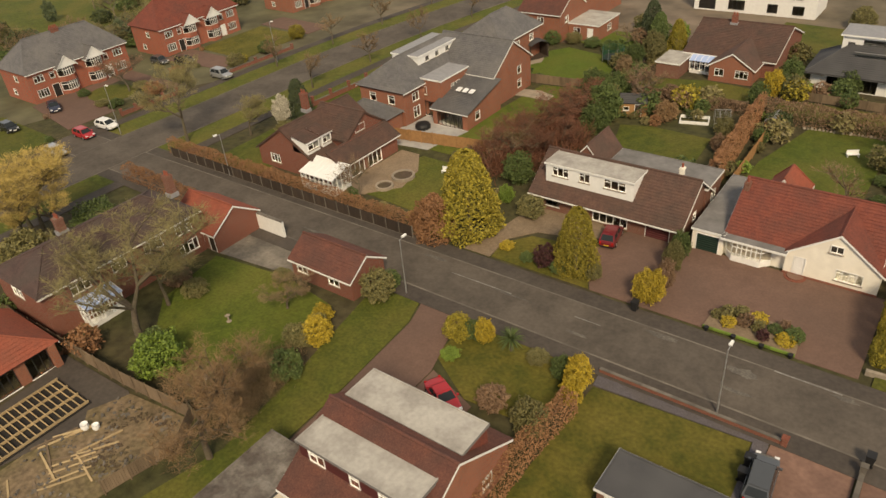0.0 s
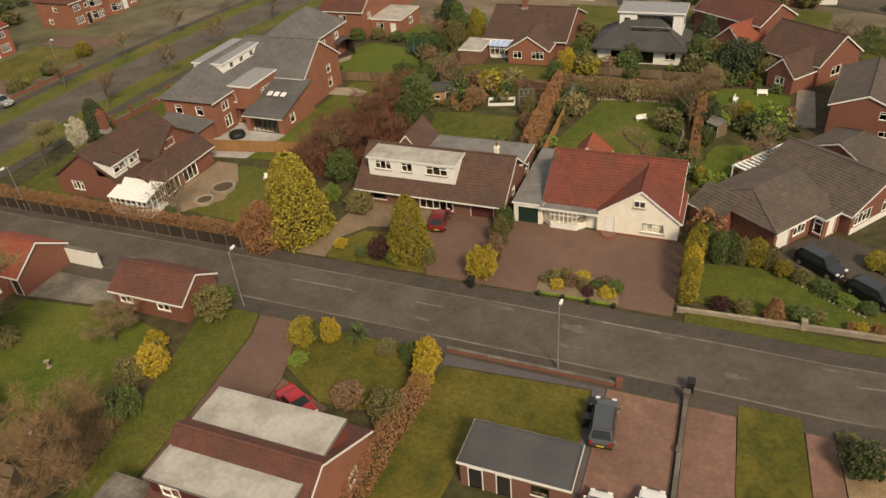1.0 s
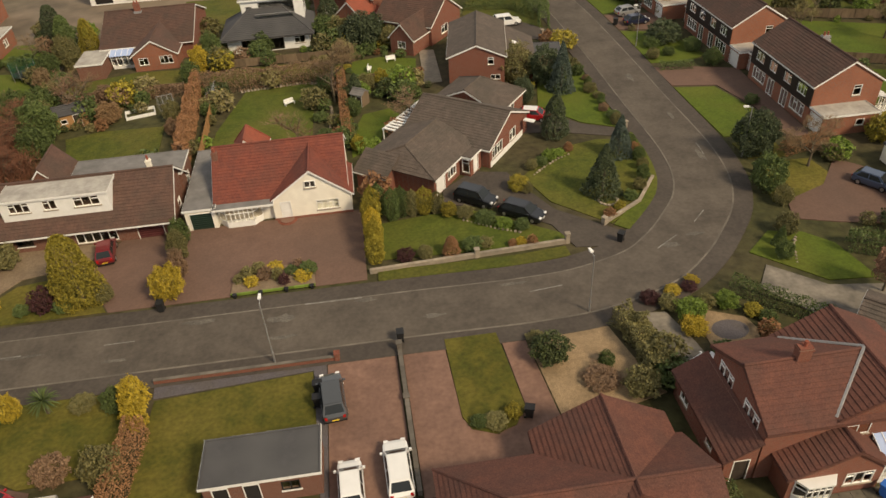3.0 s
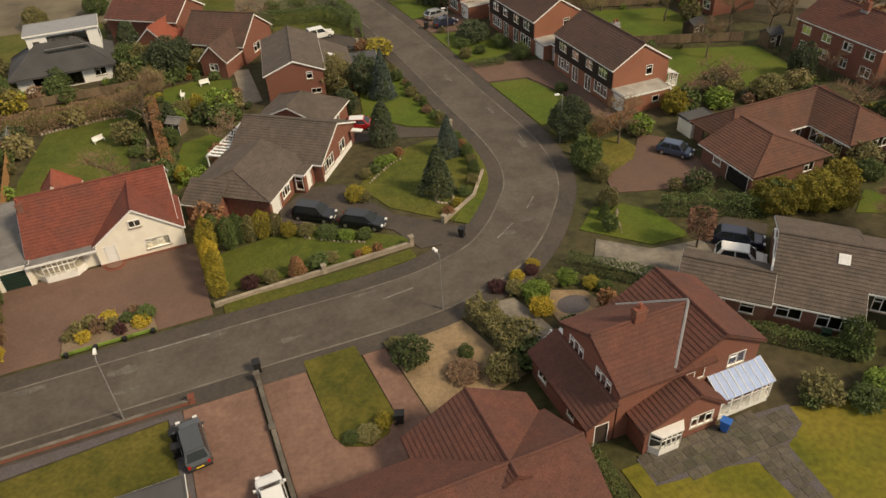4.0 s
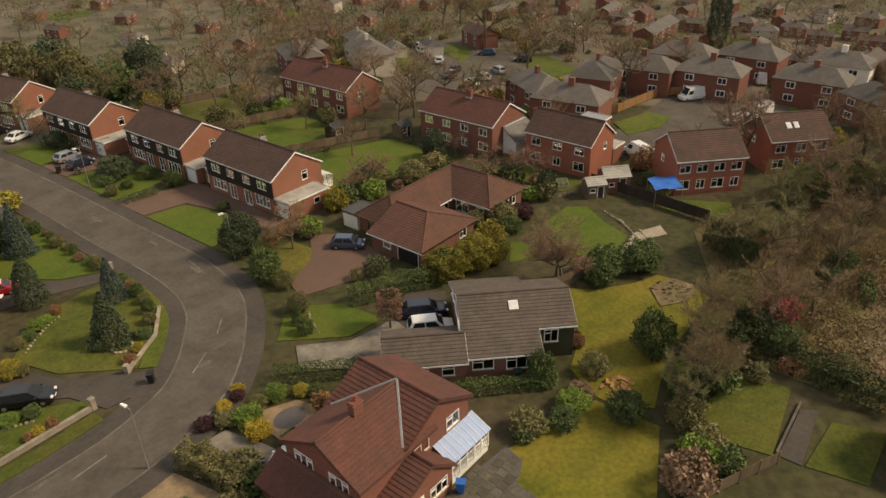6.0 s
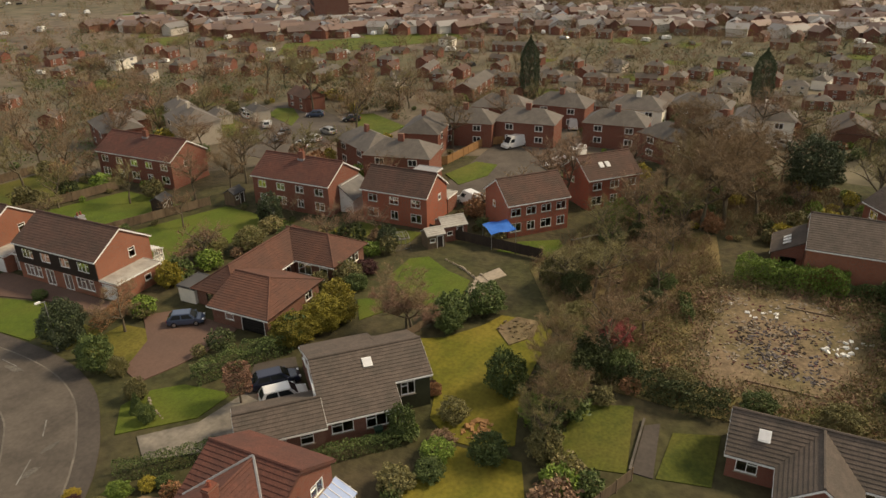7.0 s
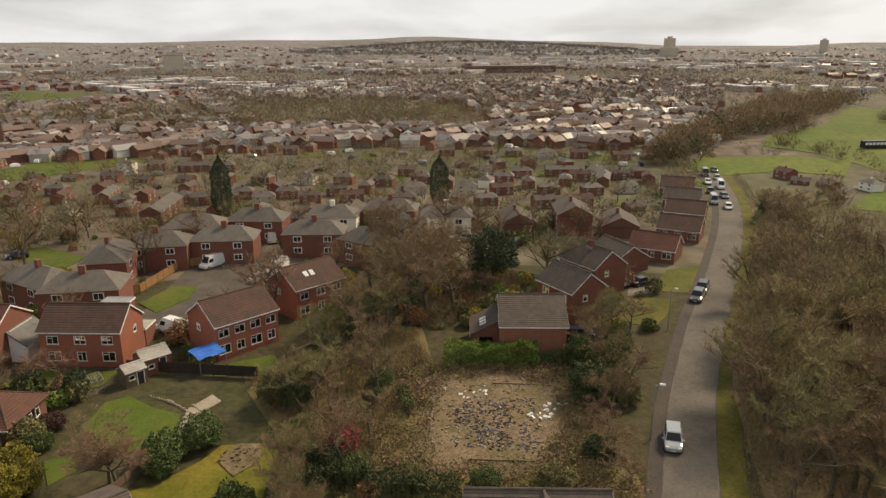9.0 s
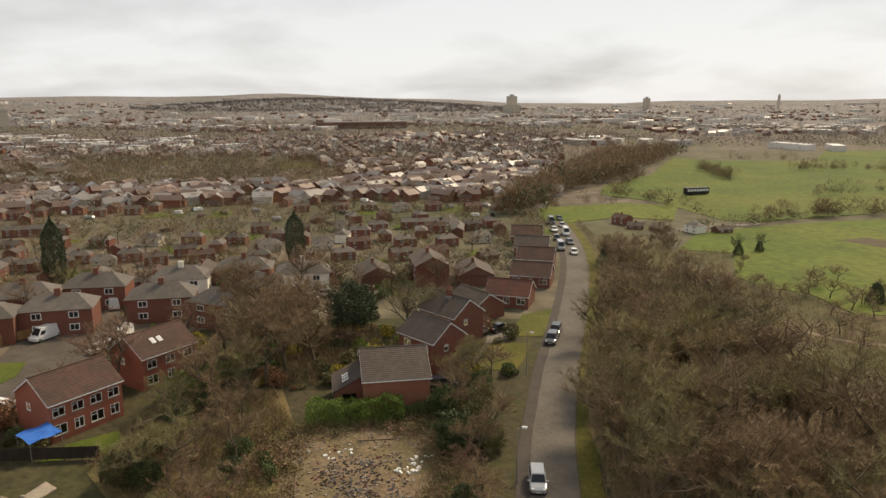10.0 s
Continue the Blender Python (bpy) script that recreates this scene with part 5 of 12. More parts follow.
wb(H, -35.5, 62.7, -25.2, 66.1, 5.4, 0, "flat", wall=M_WHITE, tile=M_FELT_L, z0=3.2, over=0.12,
   wins=[("f", -33.7, 4.1, 2.0, 1.1, "w", 3), ("f", -30.8, 4.1, 1.3, 1.1, "w", 2), ("f", -27.3, 4.1, 2.5, 1.1, "w", 3)])
wb(H, -36.0, 69.0, -31.2, 74.2, 2.5, 5.3, "y", wall=M_BRICK_B, tile=M_T_BROWN, hips=(0, 0))
wb(H, -31.1, 68.6, -19.5, 73.4, 3.3, 0, "flat", wall=M_BRICK_B, tile=M_FELT_M, over=0.15, wins=[("r", 71, 1.0, 1.4, 1.1, "w")])
chimney(H, -21.8 + 28, 67.0 - 66, 3.2, 6.2, 0.45, 0.45, 1, M_RENDER)

# large brown bungalow on the bend
H = thing("bungalow", 8, 70, -37.5, "brown tiled bungalow of three wings on the bend", "house")
block(H, -5.6, -6.3, 3.5, 2.2, 2.5, 4.3, "y", hips=(1.9, 0), wall=M_BRICK, tile=M_T_DARK, over=0.35,
      wins=[("r", -5.0, 0.05, 1.7, 2.1, "door", M_WHITE), ("r", -2.6, 0.7, 1.8, 1.4, "w", 3)])
block(H, -5.2, -8.0, -1.5, -5.4, 2.3, 3.6, "low_f", wall=M_BRICK, tile=M_T_DARK, over=0.3, wins=[("f", -2.9, 0.95, 1.7, 1.0, "w", 2)])
block(H, 3.65, -0.9, 4.9, 1.55, 2.3, 0, "flat", wall=M_BRICK, tile=M_T_DARK, over=0.15, wins=[("f", 4.3, 0.5, 0.9, 1.6, "w", 1), ("r", 0.3, 0.1, 1.0, 2.0, "door", M_UPVC)])
block(H, -5.2, 1.7, 5.9, 11.6, 2.5, 4.75, "x", wall=M_BRICK, tile=M_T_DARK, over=0.35,
      wins=[("r", 3.6, 0.8, 2.6, 1.4, "w", 4), ("r", 7.6, 0.8, 1.6, 1.4, "w", 2), ("l", 6, 0.9, 1.4, 1.1, "w")])
block(H, -6.1, 10.0, 2.9, 17.0, 2.5, 4.5, "y", hips=(0, 2.8), wall=M_BRICK, tile=M_T_DARK, over=0.3, wins=[("r", 13.6, 0.9, 1.5, 1.2, "w")])
Geo().box(5.92, 1.9, 0, 5.96, 10.3, 0.75).ob("white_panel", M_WHITE, H)
r = Geo()
for i in range(13):
    yy = 1.2 + i * 0.66
    r.box(-7.7, yy - 0.17, 2.35, -5.35, yy + 0.17, 2.45)
r.box(-7.85, 1.0, 2.15, -7.6, 9.5, 2.35)
for yy in (1.1, 4.0, 7.0, 9.4):
    r.box(-7.78, yy - 0.06, 0, -7.67, yy + 0.06, 2.12)
r.ob("pergola", M_UPVC, H)
Geo().box(6.3, 9.6, 2.25, 7.6, 10.3, 2.36).ob("porch_roof", M_WHITE, H)

# dark brown split-level house
H = thing("house", 45, 30, -45, "grey-brown tiled split-level house with low garage wing", "house")
block(H, -3.0, -3.2, 3.6, 9.0, 2.5, 5.2, "x", wall=M_BRICK_B, tile=M_T_DARK, over=0.3, rp=0.447,
      wins=[("f", 1.9, 0.75, 2.7, 1.35, "w", 3), ("f", -1.5, 0.95, 1.9, 1.1, "w", 2), ("l", 4, 3.0, 1.2, 1.0, "w")])
block(H, 3.65, -1.0, 7.1, 6.4, 3.59, 5.2, "x", wall=M_OLIVE_W, tile=M_T_DARK, over=0.3, rp=0.44, wins=[("f", 5.0, 1.7, 1.3, 1.35, "w", 2), ("r", 4, 1.0, 1.4, 1.2, "w")])
block(H, -10.1, -3.6, -3.05, 1.4, 2.4, 3.6, "x", wall=M_BRICK_B, tile=M_T_DARK, over=0.3, rp=0.46, wins=[("f", -4.6, 0.9, 1.1, 1.0, "w"), ("f", -7.0, 1.1, 1.4, 0.8, "w"), ("l", -0.9, 0, 2.4, 2.0, "g", M_WHITE)])
skylight(H, (1.85, 0.9, 4.68), (1, 0, 0), (0, 1, 0.495), 0.85, 0.95)
Geo().box(3.62, -3.9, 0, 3.70, -3.3, 2.3).ob("trellis", M_WHITE, H)
b = Geo()
for s in (-1, 1):
    for i in range(6):
        y0c, y1c = 2.25 + s * i * 0.55, 2.25 + s * (i + 1) * 0.55
        z0c, z1c = 4.75 - i * 0.24 - 0.35 * math.sin(i * 1.05), 4.75 - (i + 1) * 0.24 - 0.35 * math.sin((i + 1) * 1.05)
        b.tube((-3.28, y0c, z0c), (-3.28, y1c, z1c), 0.09, 0.09, 5)
b.ob("scalloped_bargeboard", M_WHITE, H)

# two-storey brick house with a blue-roofed conservatory
H = thing("house", 28, 28, 0, "red brick two-storey house with russet roof and blue-roofed conservatory", "house")
wb(H, 27.4, 25.0, 34.6, 32.6, 4.9, 6.85, "y", wall=M_BRICK, tile=M_T_RB, fascia=M_T_RB, over=0.35,
   wins=[("f", 29.1, 3.2, 1.7, 1.2, "w", 2), ("f", 32.7, 3.2, 1.5, 1.2, "w", 2), ("r", 28, 3.2, 1.5, 1.2, "w"), ("r", 28, 0.9, 1.8, 1.2, "w"), ("b", 31, 3.2, 1.5, 1.2, "w")])
wb(H, 22.95, 25.02, 30.4, 32.3, 4.9, 6.8, "x", wall=M_BRICK, tile=M_T_RB, fascia=M_T_RB, over=0.35, wins=[("l", 30.4, 3.55, 1.9, 1.15, "w", 3), ("l", 26.9, 3.55, 1.9, 1.15, "w", 3)])
wb(H, 20.75, 25.1, 22.9, 32.8, 2.4, 3.7, "low_l", wall=M_BRICK, tile=M_T_RB, fascia=M_T_RB, over=0.3, wins=[("l", 31.2, 0.9, 1.2, 1.1, "w", 2), ("l", 27.2, 1.0, 0.9, 0.9, "w", 1), ("f", 21.9, 0, 1.0, 2.0, "door", M_WOOD_D)])
wb(H, 24.0, 23.1, 30.2, 24.98, 2.5, 4.2, "y", wall=M_BRICK, tile=M_T_RB, fascia=M_T_RB, over=0.3, rp=0.64, wins=[("f", 28.7, 0.8, 1.9, 1.15, "w", 3)])
bay(H, 25.7 - 28, 23.1 - 28, "f", 2.6, 0.7, 2.0, 0.6, 4)
conservatory(H, 30.5 - 28, 23.35 - 28, 34.9 - 28, 24.93 - 28, 2.15, 2.85, "f", bars=8)
chimney(H, 26.6 - 28, 28.65 - 28, 6.1, 7.9, 0.9, 0.6, 1)
for xa, ya, za, xb, yb, zb in ((30.85, 28.7, 6.98, 27.35, 25.1, 5.02), (30.9, 28.75, 6.98, 27.4, 32.3, 5.02)):
    Geo().tube((xa - 28, ya - 28, za), (xb - 28, yb - 28, zb), 0.11, 0.11, 5).ob("valley_lead", M_LEAD, H)

# red roofed bungalow below the camera
H = thing("bungalow", 12, 24, 0, "bungalow with crossing red tiled gables beside a paved drive", "house")
wb(H, 9.3, 22.0, 18.1, 29.3, 2.5, 5.0, "y", wall=M_BRICK, tile=M_T_RB, fascia=M_T_RB, over=0.3, rp=0.51, wins=[("b", 11.5, 0.8, 2.2, 1.2, "w", 3), ("b", 15.9, 0.8, 2.2, 1.2, "w", 3), ("l", 28.4, 0.9, 1.0, 1.0, "w")])
wb(H, 2.6, 18.6, 18.7, 27.3, 2.5, 5.0, "x", hips=(3.6, 0), wall=M_BRICK, tile=M_T_RB, fascia=M_T_RB, over=0.3, wins=[("l", 22, 0.9, 1.2, 1.1, "w"), ("b", 5.8, 0.1, 2.3, 2.0, "g", M_WHITE)])

# red tiled house with flat pale dormers
H = thing("house", -24.6, 23, 0, "red tiled brick house with two pale flat-roofed dormers", "house")
wb(H, -30.0, 17.2, -19.3, 28.7, 3.0, 6.35, "x", wall=M_BRICK_O, tile=M_T_RB, over=0.35,
   wins=[("b", -27.5, 0.8, 2.2, 1.3, "w", 3), ("b", -22.5, 0.8, 2.6, 1.3, "w", 3), ("r", 26, 0.9, 1.2, 1.1, "w"), ("f", -28, 0.9, 1.5, 1.1, "w")])
wb(H, -29.6, 24.0, -19.7, 26.9, 5.85, 0, "flat", wall=M_T_RED, tile=M_FELT_L, z0=3.6, over=0.12, fascia=M_FELT_M, wins=[("b", -27, 4.4, 1.8, 1.0, "w", 3), ("b", -22.5, 4.4, 1.8, 1.0, "w", 3)])
wb(H, -29.8, 19.2, -20.0, 22.4, 5.6, 0, "flat", wall=M_MAROON, tile=M_FELT_L, z0=3.6, over=0.12, fascia=M_FELT_M, wins=[("f", -28.2, 4.25, 1.5, 1.0, "w", 2), ("f", -24.8, 4.25, 0.9, 1.0, "w", 1), ("f", -22, 4.25, 1.5, 1.0, "w", 2)])
wb(H, -34.6, 12.5, -30.3, 20.4, 2.5, 0, "flat", wall=M_RENDER, tile=M_FELT_P, over=0.1, fascia=M_FELT)

# garden building with a dark flat roof
H = thing("garage_block", -8.75, 30.6, 0, "low brick outbuilding with dark felt roof and white fascia", "outbuilding")
wb(H, -12.5, 28.75, -4.95, 32.4, 2.35, 0, "flat", wall=M_BRICK_B, tile=M_FELT, over=0.14,
   wins=[("f", -11.4, 0, 0.95, 2.0, "door", M_DARK), ("f", -9.4, 0, 0.95, 2.0, "door", M_DARK), ("f", -6.9, 1.0, 1.2, 0.9, "d", 2)])

# long house with a brown hipped roof, and its low red wing
H = thing("house", -68, 29, 0, "long brick house with brown hipped roof and low orange-tiled wing", "house")
wb(H, -72.4, 18.6, -63.6, 36.4, 5.0, 7.0, "y", hips=(3.6, 3.0), wall=M_BRICK, tile=M_T_PLUM, over=0.35,
   wins=[("r", 34.4, 3.2, 2.0, 1.3, "w", 3), ("r", 34.4, 0.8, 2.4, 1.4, "w", 4), ("r", 30.6, 3.2, 2.2, 1.2, "w", 3), ("r", 31.0, 0.8, 1.2, 1.4, "w", 2), ("r", 26.6, 3.2, 1.6, 1.2, "w", 2), ("r", 22.4, 3.2, 2.0, 1.2, "w", 3),
         ("f", -68.4, 3.2, 2.0, 1.2, "w", 3)])
wb(H, -69.0, 36.5, -61.6, 42.6, 2.5, 4.5, "x", wall=M_BRICK, tile=M_T_ORANGE, over=0.3, wins=[("f", -64.4, 1.0, 1.4, 1.0, "w", 2), ("f", -62.4, 0.05, 0.95, 2.0, "door", M_WOOD_D), ("f", -66.4, 1.0, 1.2, 1.0, "w", 2)])
chimney(H, -66.9 + 68, 36.2 - 29, 6.0, 8.6, 0.8, 0.8, 2, M_BRICK_B)
chimney(H, -69.5 + 68, 25 - 29, 6.5, 8.4, 0.8, 0.8, 2, M_BRICK_B)
conservatory(H, -63.5 + 68, 21.4 - 29, -61.8 + 68, 25.0 - 29, 2.2, 2.6, "r")
g = thing("garden_wall", -59.6, 42.5, 0, "white painted boundary wall beside the lane", "wall")
Geo().box(-2.2, -0.15, 0, 2.2, 0.15, 2.1).ob("panel", M_WHITE, g)
Geo().box(-2.25, -0.2, 2.1, 2.25, 0.2, 2.2).ob("coping", M_KERB, g)

# garage on the corner
H = thing("garage", -46.8, 40.1, 0, "brick double garage with russet pitched roof", "garage")
wb(H, -50.9, 37.7, -42.6, 42.5, 2.4, 3.95, "x", wall=M_BRICK, tile=M_T_RB, over=0.3,
   wins=[("f", -49.4, 1.0, 1.5, 0.95, "w", 2), ("f", -45.0, 1.0, 1.5, 0.95, "w", 2), ("l", 40.1, 0, 2.3, 2.0, "g", M_WOOD_D)])

# house under repair
H = thing("house", -63, 13.5, 0, "brick house being extended, with orange-red roof", "house")
wb(H, -68.5, 9.5, -59.9, 17.0, 2.6, 5.0, "x", wall=M_BRICK_O, tile=M_T_ORANGE, hips=(0, 2.2), over=0.35, wins=[("r", 11.6, 0.1, 3.2, 2.1, "d", 5), ("r", 15.2, 0.1, 2.0, 2.1, "d", 3)])
Geo().box(3.15, 2.8, 0, 3.6, 3.4, 2.5).ob("brick_pier", M_BRICK_O, H)
Geo().box(3.15, -3.8, 0, 3.6, -3.2, 2.5).ob("brick_pier", M_BRICK_O, H)

# brown chalet behind the beech hedge
H = thing("chalet", -66, 60, 0, "brown tiled chalet with small white dormers and white conservatory", "house")
wb(H, -74.6, 54.4, -64.2, 67.0, 2.6, 6.0, "y", wall=M_BRICK, tile=M_T_BROWN, over=0.35, fascia=M_T_BROWN, wins=[("f", -71.5, 0.9, 1.8, 1.2, "w", 3)])
wb(H, -70.0, 59.0, -62.4, 66.2, 4.0, 6.45, "x", wall=M_BRICK, tile=M_T_BROWN, over=0.3, fascia=M_T_BROWN)
window(H, lambda s, z, e: (-62.42 + 66 - e, s, z), 1.6, 4.3, 1.9, 0.95, 2)
wb(H, -62.35, 55.4, -60.2, 66.0, 2.5, 3.9, "low_r", wall=M_BRICK, tile=M_T_BROWN, over=0.4, wins=[("r", 58.0, 0.15, 2.6, 2.0, "p", 3), ("r", 61.4, 0.15, 2.6, 2.0, "p", 3)])
for yy in (55.5, 57.9):
    w0 = 1.0 if yy < 57 else 0.75
    wb(H, -67.6, yy - w0 - 0.1, -64.95, yy + w0 + 0.1, 4.95, 5.4, "low_r", wall=M_WHITE, tile=M_T_BROWN, z0=3.3, over=0.15, wins=[("r", yy, 3.75, 2 * w0 - 0.15, 0.95, "w", 3 if w0 > 1 else 2)])
conservatory(H, -64.4 + 66, 52.2 - 60, -59.0 + 66, 55.3 - 60, 2.2, 2.9, "f", M_WHITE)
chimney(H, -71.4 + 66, 61 - 60, 5.5, 8.2, 0.9, 0.7)

# large extended red brick house with grey roofs
H = thing("house", -64, 83, 0, "large red brick house with grey slate roofs and white dormer", "house")
wb(H, -72.4, 72.8, -64.2, 88.0, 5.3, 8.4, "y", hips=(4.0, 0), wall=M_BRICK_O, tile=M_T_SLATE, over=0.4,
   wins=[("f", -70, 3.0, 1.2, 1.3, "w"), ("f", -66.5, 3.0, 1.2, 1.3, "w"), ("r", 75.5, 3.0, 1.5, 1.3, "w", 2), ("r", 75.5, 0.5, 1.5, 1.7, "w", 2)])
wb(H, -68.6, 84.0, -56.2, 94.4, 5.0, 8.6, "x", wall=M_BRICK_O, tile=M_T_SLATE, over=0.4,
   wins=[("r", 91, 0.9, 1.1, 1.3, "w"), ("r", 91, 3.1, 1.1, 1.2, "w"), ("f", -58, 3.0, 1.5, 1.3, "w", 2)])
wb(H, -68.0, 77.5, -61.0, 84.2, 5.6, 0, "flat", wall=M_BRICK_O, tile=M_LEAD, over=0.15, wins=[("f", -63.3, 0.1, 3.4, 2.2, "d", 4), ("f", -64.4, 3.2, 1.5, 1.3, "w", 2), ("r", 81, 3.2, 2.2, 1.3, "w", 3)])
wb(H, -61.2, 75.4, -55.2, 84.0, 2.5, 4.7, "low_f", wall=M_BRICK_O, tile=M_T_SLATE, over=0.3, wins=[("f", -58.2, 0.1, 4.4, 2.1, "d", 6), ("r", 78, 0.8, 1.2, 1.3, "w")])
wb(H, -70.9, 79.0, -66.0, 89.0, 8.0, 0, "flat", wall=M_WHITE, tile=M_LEAD, z0=6.0, over=0.15, wins=[("r", 81.2, 6.8, 1.1, 0.85, "w"), ("r", 83.6, 6.8, 1.1, 0.85, "w"), ("r", 86.2, 6.8, 1.1, 0.85, "w")])
wb(H, -71.8, 67.2, -64.6, 72.5, 2.5, 4.4, "x", hips=(2.6, 2.6), wall=M_BRICK_O, tile=M_T_SLATE, over=0.3, wins=[("f", -68, 0, 2.4, 2.0, "g", M_WOOD_D)])
for i in range(3):
    skylight(H, (4.7 + i * 1.1, -3.4, 4.02), (1, 0, 0), (0, 1, 0.256), 0.7, 0.9)

H = thing("house", -67, 102, 0, "brick house with weathered grey hipped slate roof", "house")
wb(H, -71.5, 96.0, -62.6, 108.5, 5.3, 8.4, "y", hips=(3.6, 3.6), wall=M_BRICK_O, tile=M_T_SLATE, over=0.35, wins=[("r", 101, 3.1, 1.3, 1.2, "w"), ("r", 101, 0.8, 1.3, 1.3, "w"), ("r", 105.5, 3.1, 1.3, 1.2, "w")])


def avenue_house(x, y, heading, label, roofm, wallm):
    """A two-storey semi with two bays under white gablets, as built along the avenue; its front faces local -y."""
    H = thing("semi_detached_house", x, y, heading, label, "house", "avenue houses")
    block(H, -9.5, -4.2, 9.5, 5.4, 5.5, 9.6, "x", hips=(3.6, 3.6), wall=wallm, tile=roofm, over=0.35,
          wins=[("f", -7.6, 0.8, 2.0, 1.4, "w", 4), ("f", -7.6, 3.4, 1.8, 1.2, "w", 3), ("f", -5.2, 3.4, 0.9, 1.1, "w"), ("f", 5.2, 3.4, 0.9, 1.1, "w"), ("f", -5.2, 0.1, 1.2, 2.2, "door", M_DARK), ("f", 5.2, 0.1, 1.2, 2.2, "door", M_UPVC), ("f", 7.6, 0.8, 2.0, 1.4, "w", 4), ("f", 7.6, 3.4, 1.8, 1.2, "w", 3),
                ("l", 0, 3.4, 1.2, 1.1, "w"), ("r", 0, 3.4, 1.2, 1.1, "w"), ("l", 2.2, 0.8, 1.2, 1.1, "w")])
    for bx in (-2.7, 2.7):
        bay(H, bx, -4.2, "f", 3.1, 0.7, 2.3, 0.9, 4, wallm, 0.0, wallm)
        bay(H, bx, -4.2, "f", 3.1, 3.2, 4.75, 0.9, 4, roofm, 2.35, wallm)
        block(H, bx - 1.75, -5.3, bx + 1.75, -1.5, 4.95, 6.7, "y", wall=M_WHITE, tile=roofm, over=0.2, z0=4.75)
    chimney(H, 0, 0.6, 7.6, 10.2, 1.4, 0.8, 4)
    return H


avenue_house(-133.2, 60.5, 90, "red brick semi-detached house with grey hipped roof and white gablets", M_T_SLATE, M_BRICK_R)
avenue_house(-133.0, 87.0, 90, "red brick semi-detached house with red tiled roof and bays", M_T_RED, M_BRICK_R)
avenue_house(-131.0, 120.0, 88, "brick semi-detached house with red roof beyond the verge", M_T_RB, M_BRICK_O)
avenue_house(-68.0, 132.0, -90, "brick semi-detached house with red roof near the crossing", M_T_RB, M_BRICK_O)


def crescent_semi(x, y, heading, label):
    """A pair of 1960s semis: dark cladding above, wide white windows, brick gables; the front faces local -x."""
    H = thing("semi_detached_house", x, y, heading, label, "house", "crescent semis")
    ws = []
    for s in (-1, 1):
        ws += [("l", s * 4.9, 3.1, 2.0, 1.25, "w", 3), ("l", s * 1.7, 3.1, 1.7, 1.25, "w", 2), ("l", s * 4.6, 0.7, 3.0, 1.5, "w", 4), ("l", s * 1.6, 0.1, 1.5, 2.1, "p", 2)]
    block(H, -4.1, -7.1, 4.1, 7.1, 5.0, 7.5, "y", wall=M_BRICK_O, tile=M_T_BROWN, over=0.25, wins=ws + [("f", 1.2, 3.3, 1.0, 1.3, "w", 1), ("b", 1.2, 3.3, 1.0, 1.3, "w", 1), ("r", 3, 3.1, 1.8, 1.2, "w"), ("r", -3, 3.1, 1.8, 1.2, "w")])
    g = Geo()
    at = lambda s, z, e: (-4.1 - 0.10 + e, s, z)
    panel(g, at, -7.05, 7.05, 2.55, 4.85, [(w[1] - w[3] / 2, w[1] + w[3] / 2, w[2], w[2] + w[4]) for w in ws if w[2] > 3], 0.09)
    g.ob("cladding", M_CLAD, H)
    Geo().box(-4.22, -7.05, 2.35, -4.1, 7.05, 2.55).ob("band_board", M_CLAD, H)
    block(H, -4.0, -9.9, 2.6, -7.15, 2.35, 0, "flat", wall=M_BRICK_O, tile=M_FELT_L, over=0.1, wins=[("l", -8.5, 0, 2.2, 2.0, "g", M_WHITE), ("f", 0.5, 1.0, 1.0, 0.8, "w")])
    block(H, -3.0, 7.15, 2.6, 9.6, 2.3, 0, "flat", wall=M_BRICK_O, tile=M_FELT_M, over=0.1, wins=[("l", 8.4, 0, 2.1, 1.95, "g", M_WHITE)])
    chimney(H, 0.5, 0.0, 6.9, 7.9, 0.9, 0.6, 2, M_LEAD)
    return H


S = crescent_semi(55.6, 76.1, 0, "brown-roofed brick semi with dark cladding and white windows")
conservatory(S, 4.15, -6.6, 6.2, -3.6, 2.2, 2.8, "r", M_LAMP_W)
copy_thing(crescent_semi(55.2, 95.9, 1, "brown-roofed brick semi with dark cladding behind evergreens"), pose(52.3, 116.6, 0, 0, 0, 3))
crescent_semi(49.0, 139.5, 12, "dark-clad brick semi at the top of the crescent")
crescent_semi(40.5, 158.5, 42, "dark-clad brick semi where the crescent turns away")

# low house round a courtyard
H = thing("bungalow", 63, 51, 0, "low russet-roofed bungalow of three wings round a court", "house")
wb(H, 55.3, 51.8, 73.2, 57.6, 2.4, 4.35, "x", hips=(2.6, 2.6), wall=M_BRICK_B, tile=M_T_CHEST, over=0.5, wins=[("l", 54.5, 0.2, 3.4, 2.0, "d", 4), ("f", 64.2, 0.2, 2.4, 1.9, "p", 3)])
wb(H, 66.2, 46.0, 73.3, 55.0, 2.45, 4.45, "y", hips=(2.8, 0), wall=M_BRICK_B, tile=M_T_CHEST, over=0.5, wins=[("l", 50.2, 0.3, 2.0, 1.9, "w", 2), ("f", 70.2, 0.6, 3.6, 1.4, "w", 5), ("l", 47.4, 0.4, 1.2, 1.7, "w")])
wb(H, 52.7, 45.4, 62.2, 53.0, 2.4, 4.2, "y", hips=(3.0, 0), wall=M_BRICK_B, tile=M_T_CHEST, over=0.5, wins=[("l", 47.4, 0, 3.0, 2.0, "g", M_DARK), ("f", 60.2, 0.8, 1.3, 1.1, "w", 2), ("l", 50.6, 0.9, 1.2, 1.1, "w")])
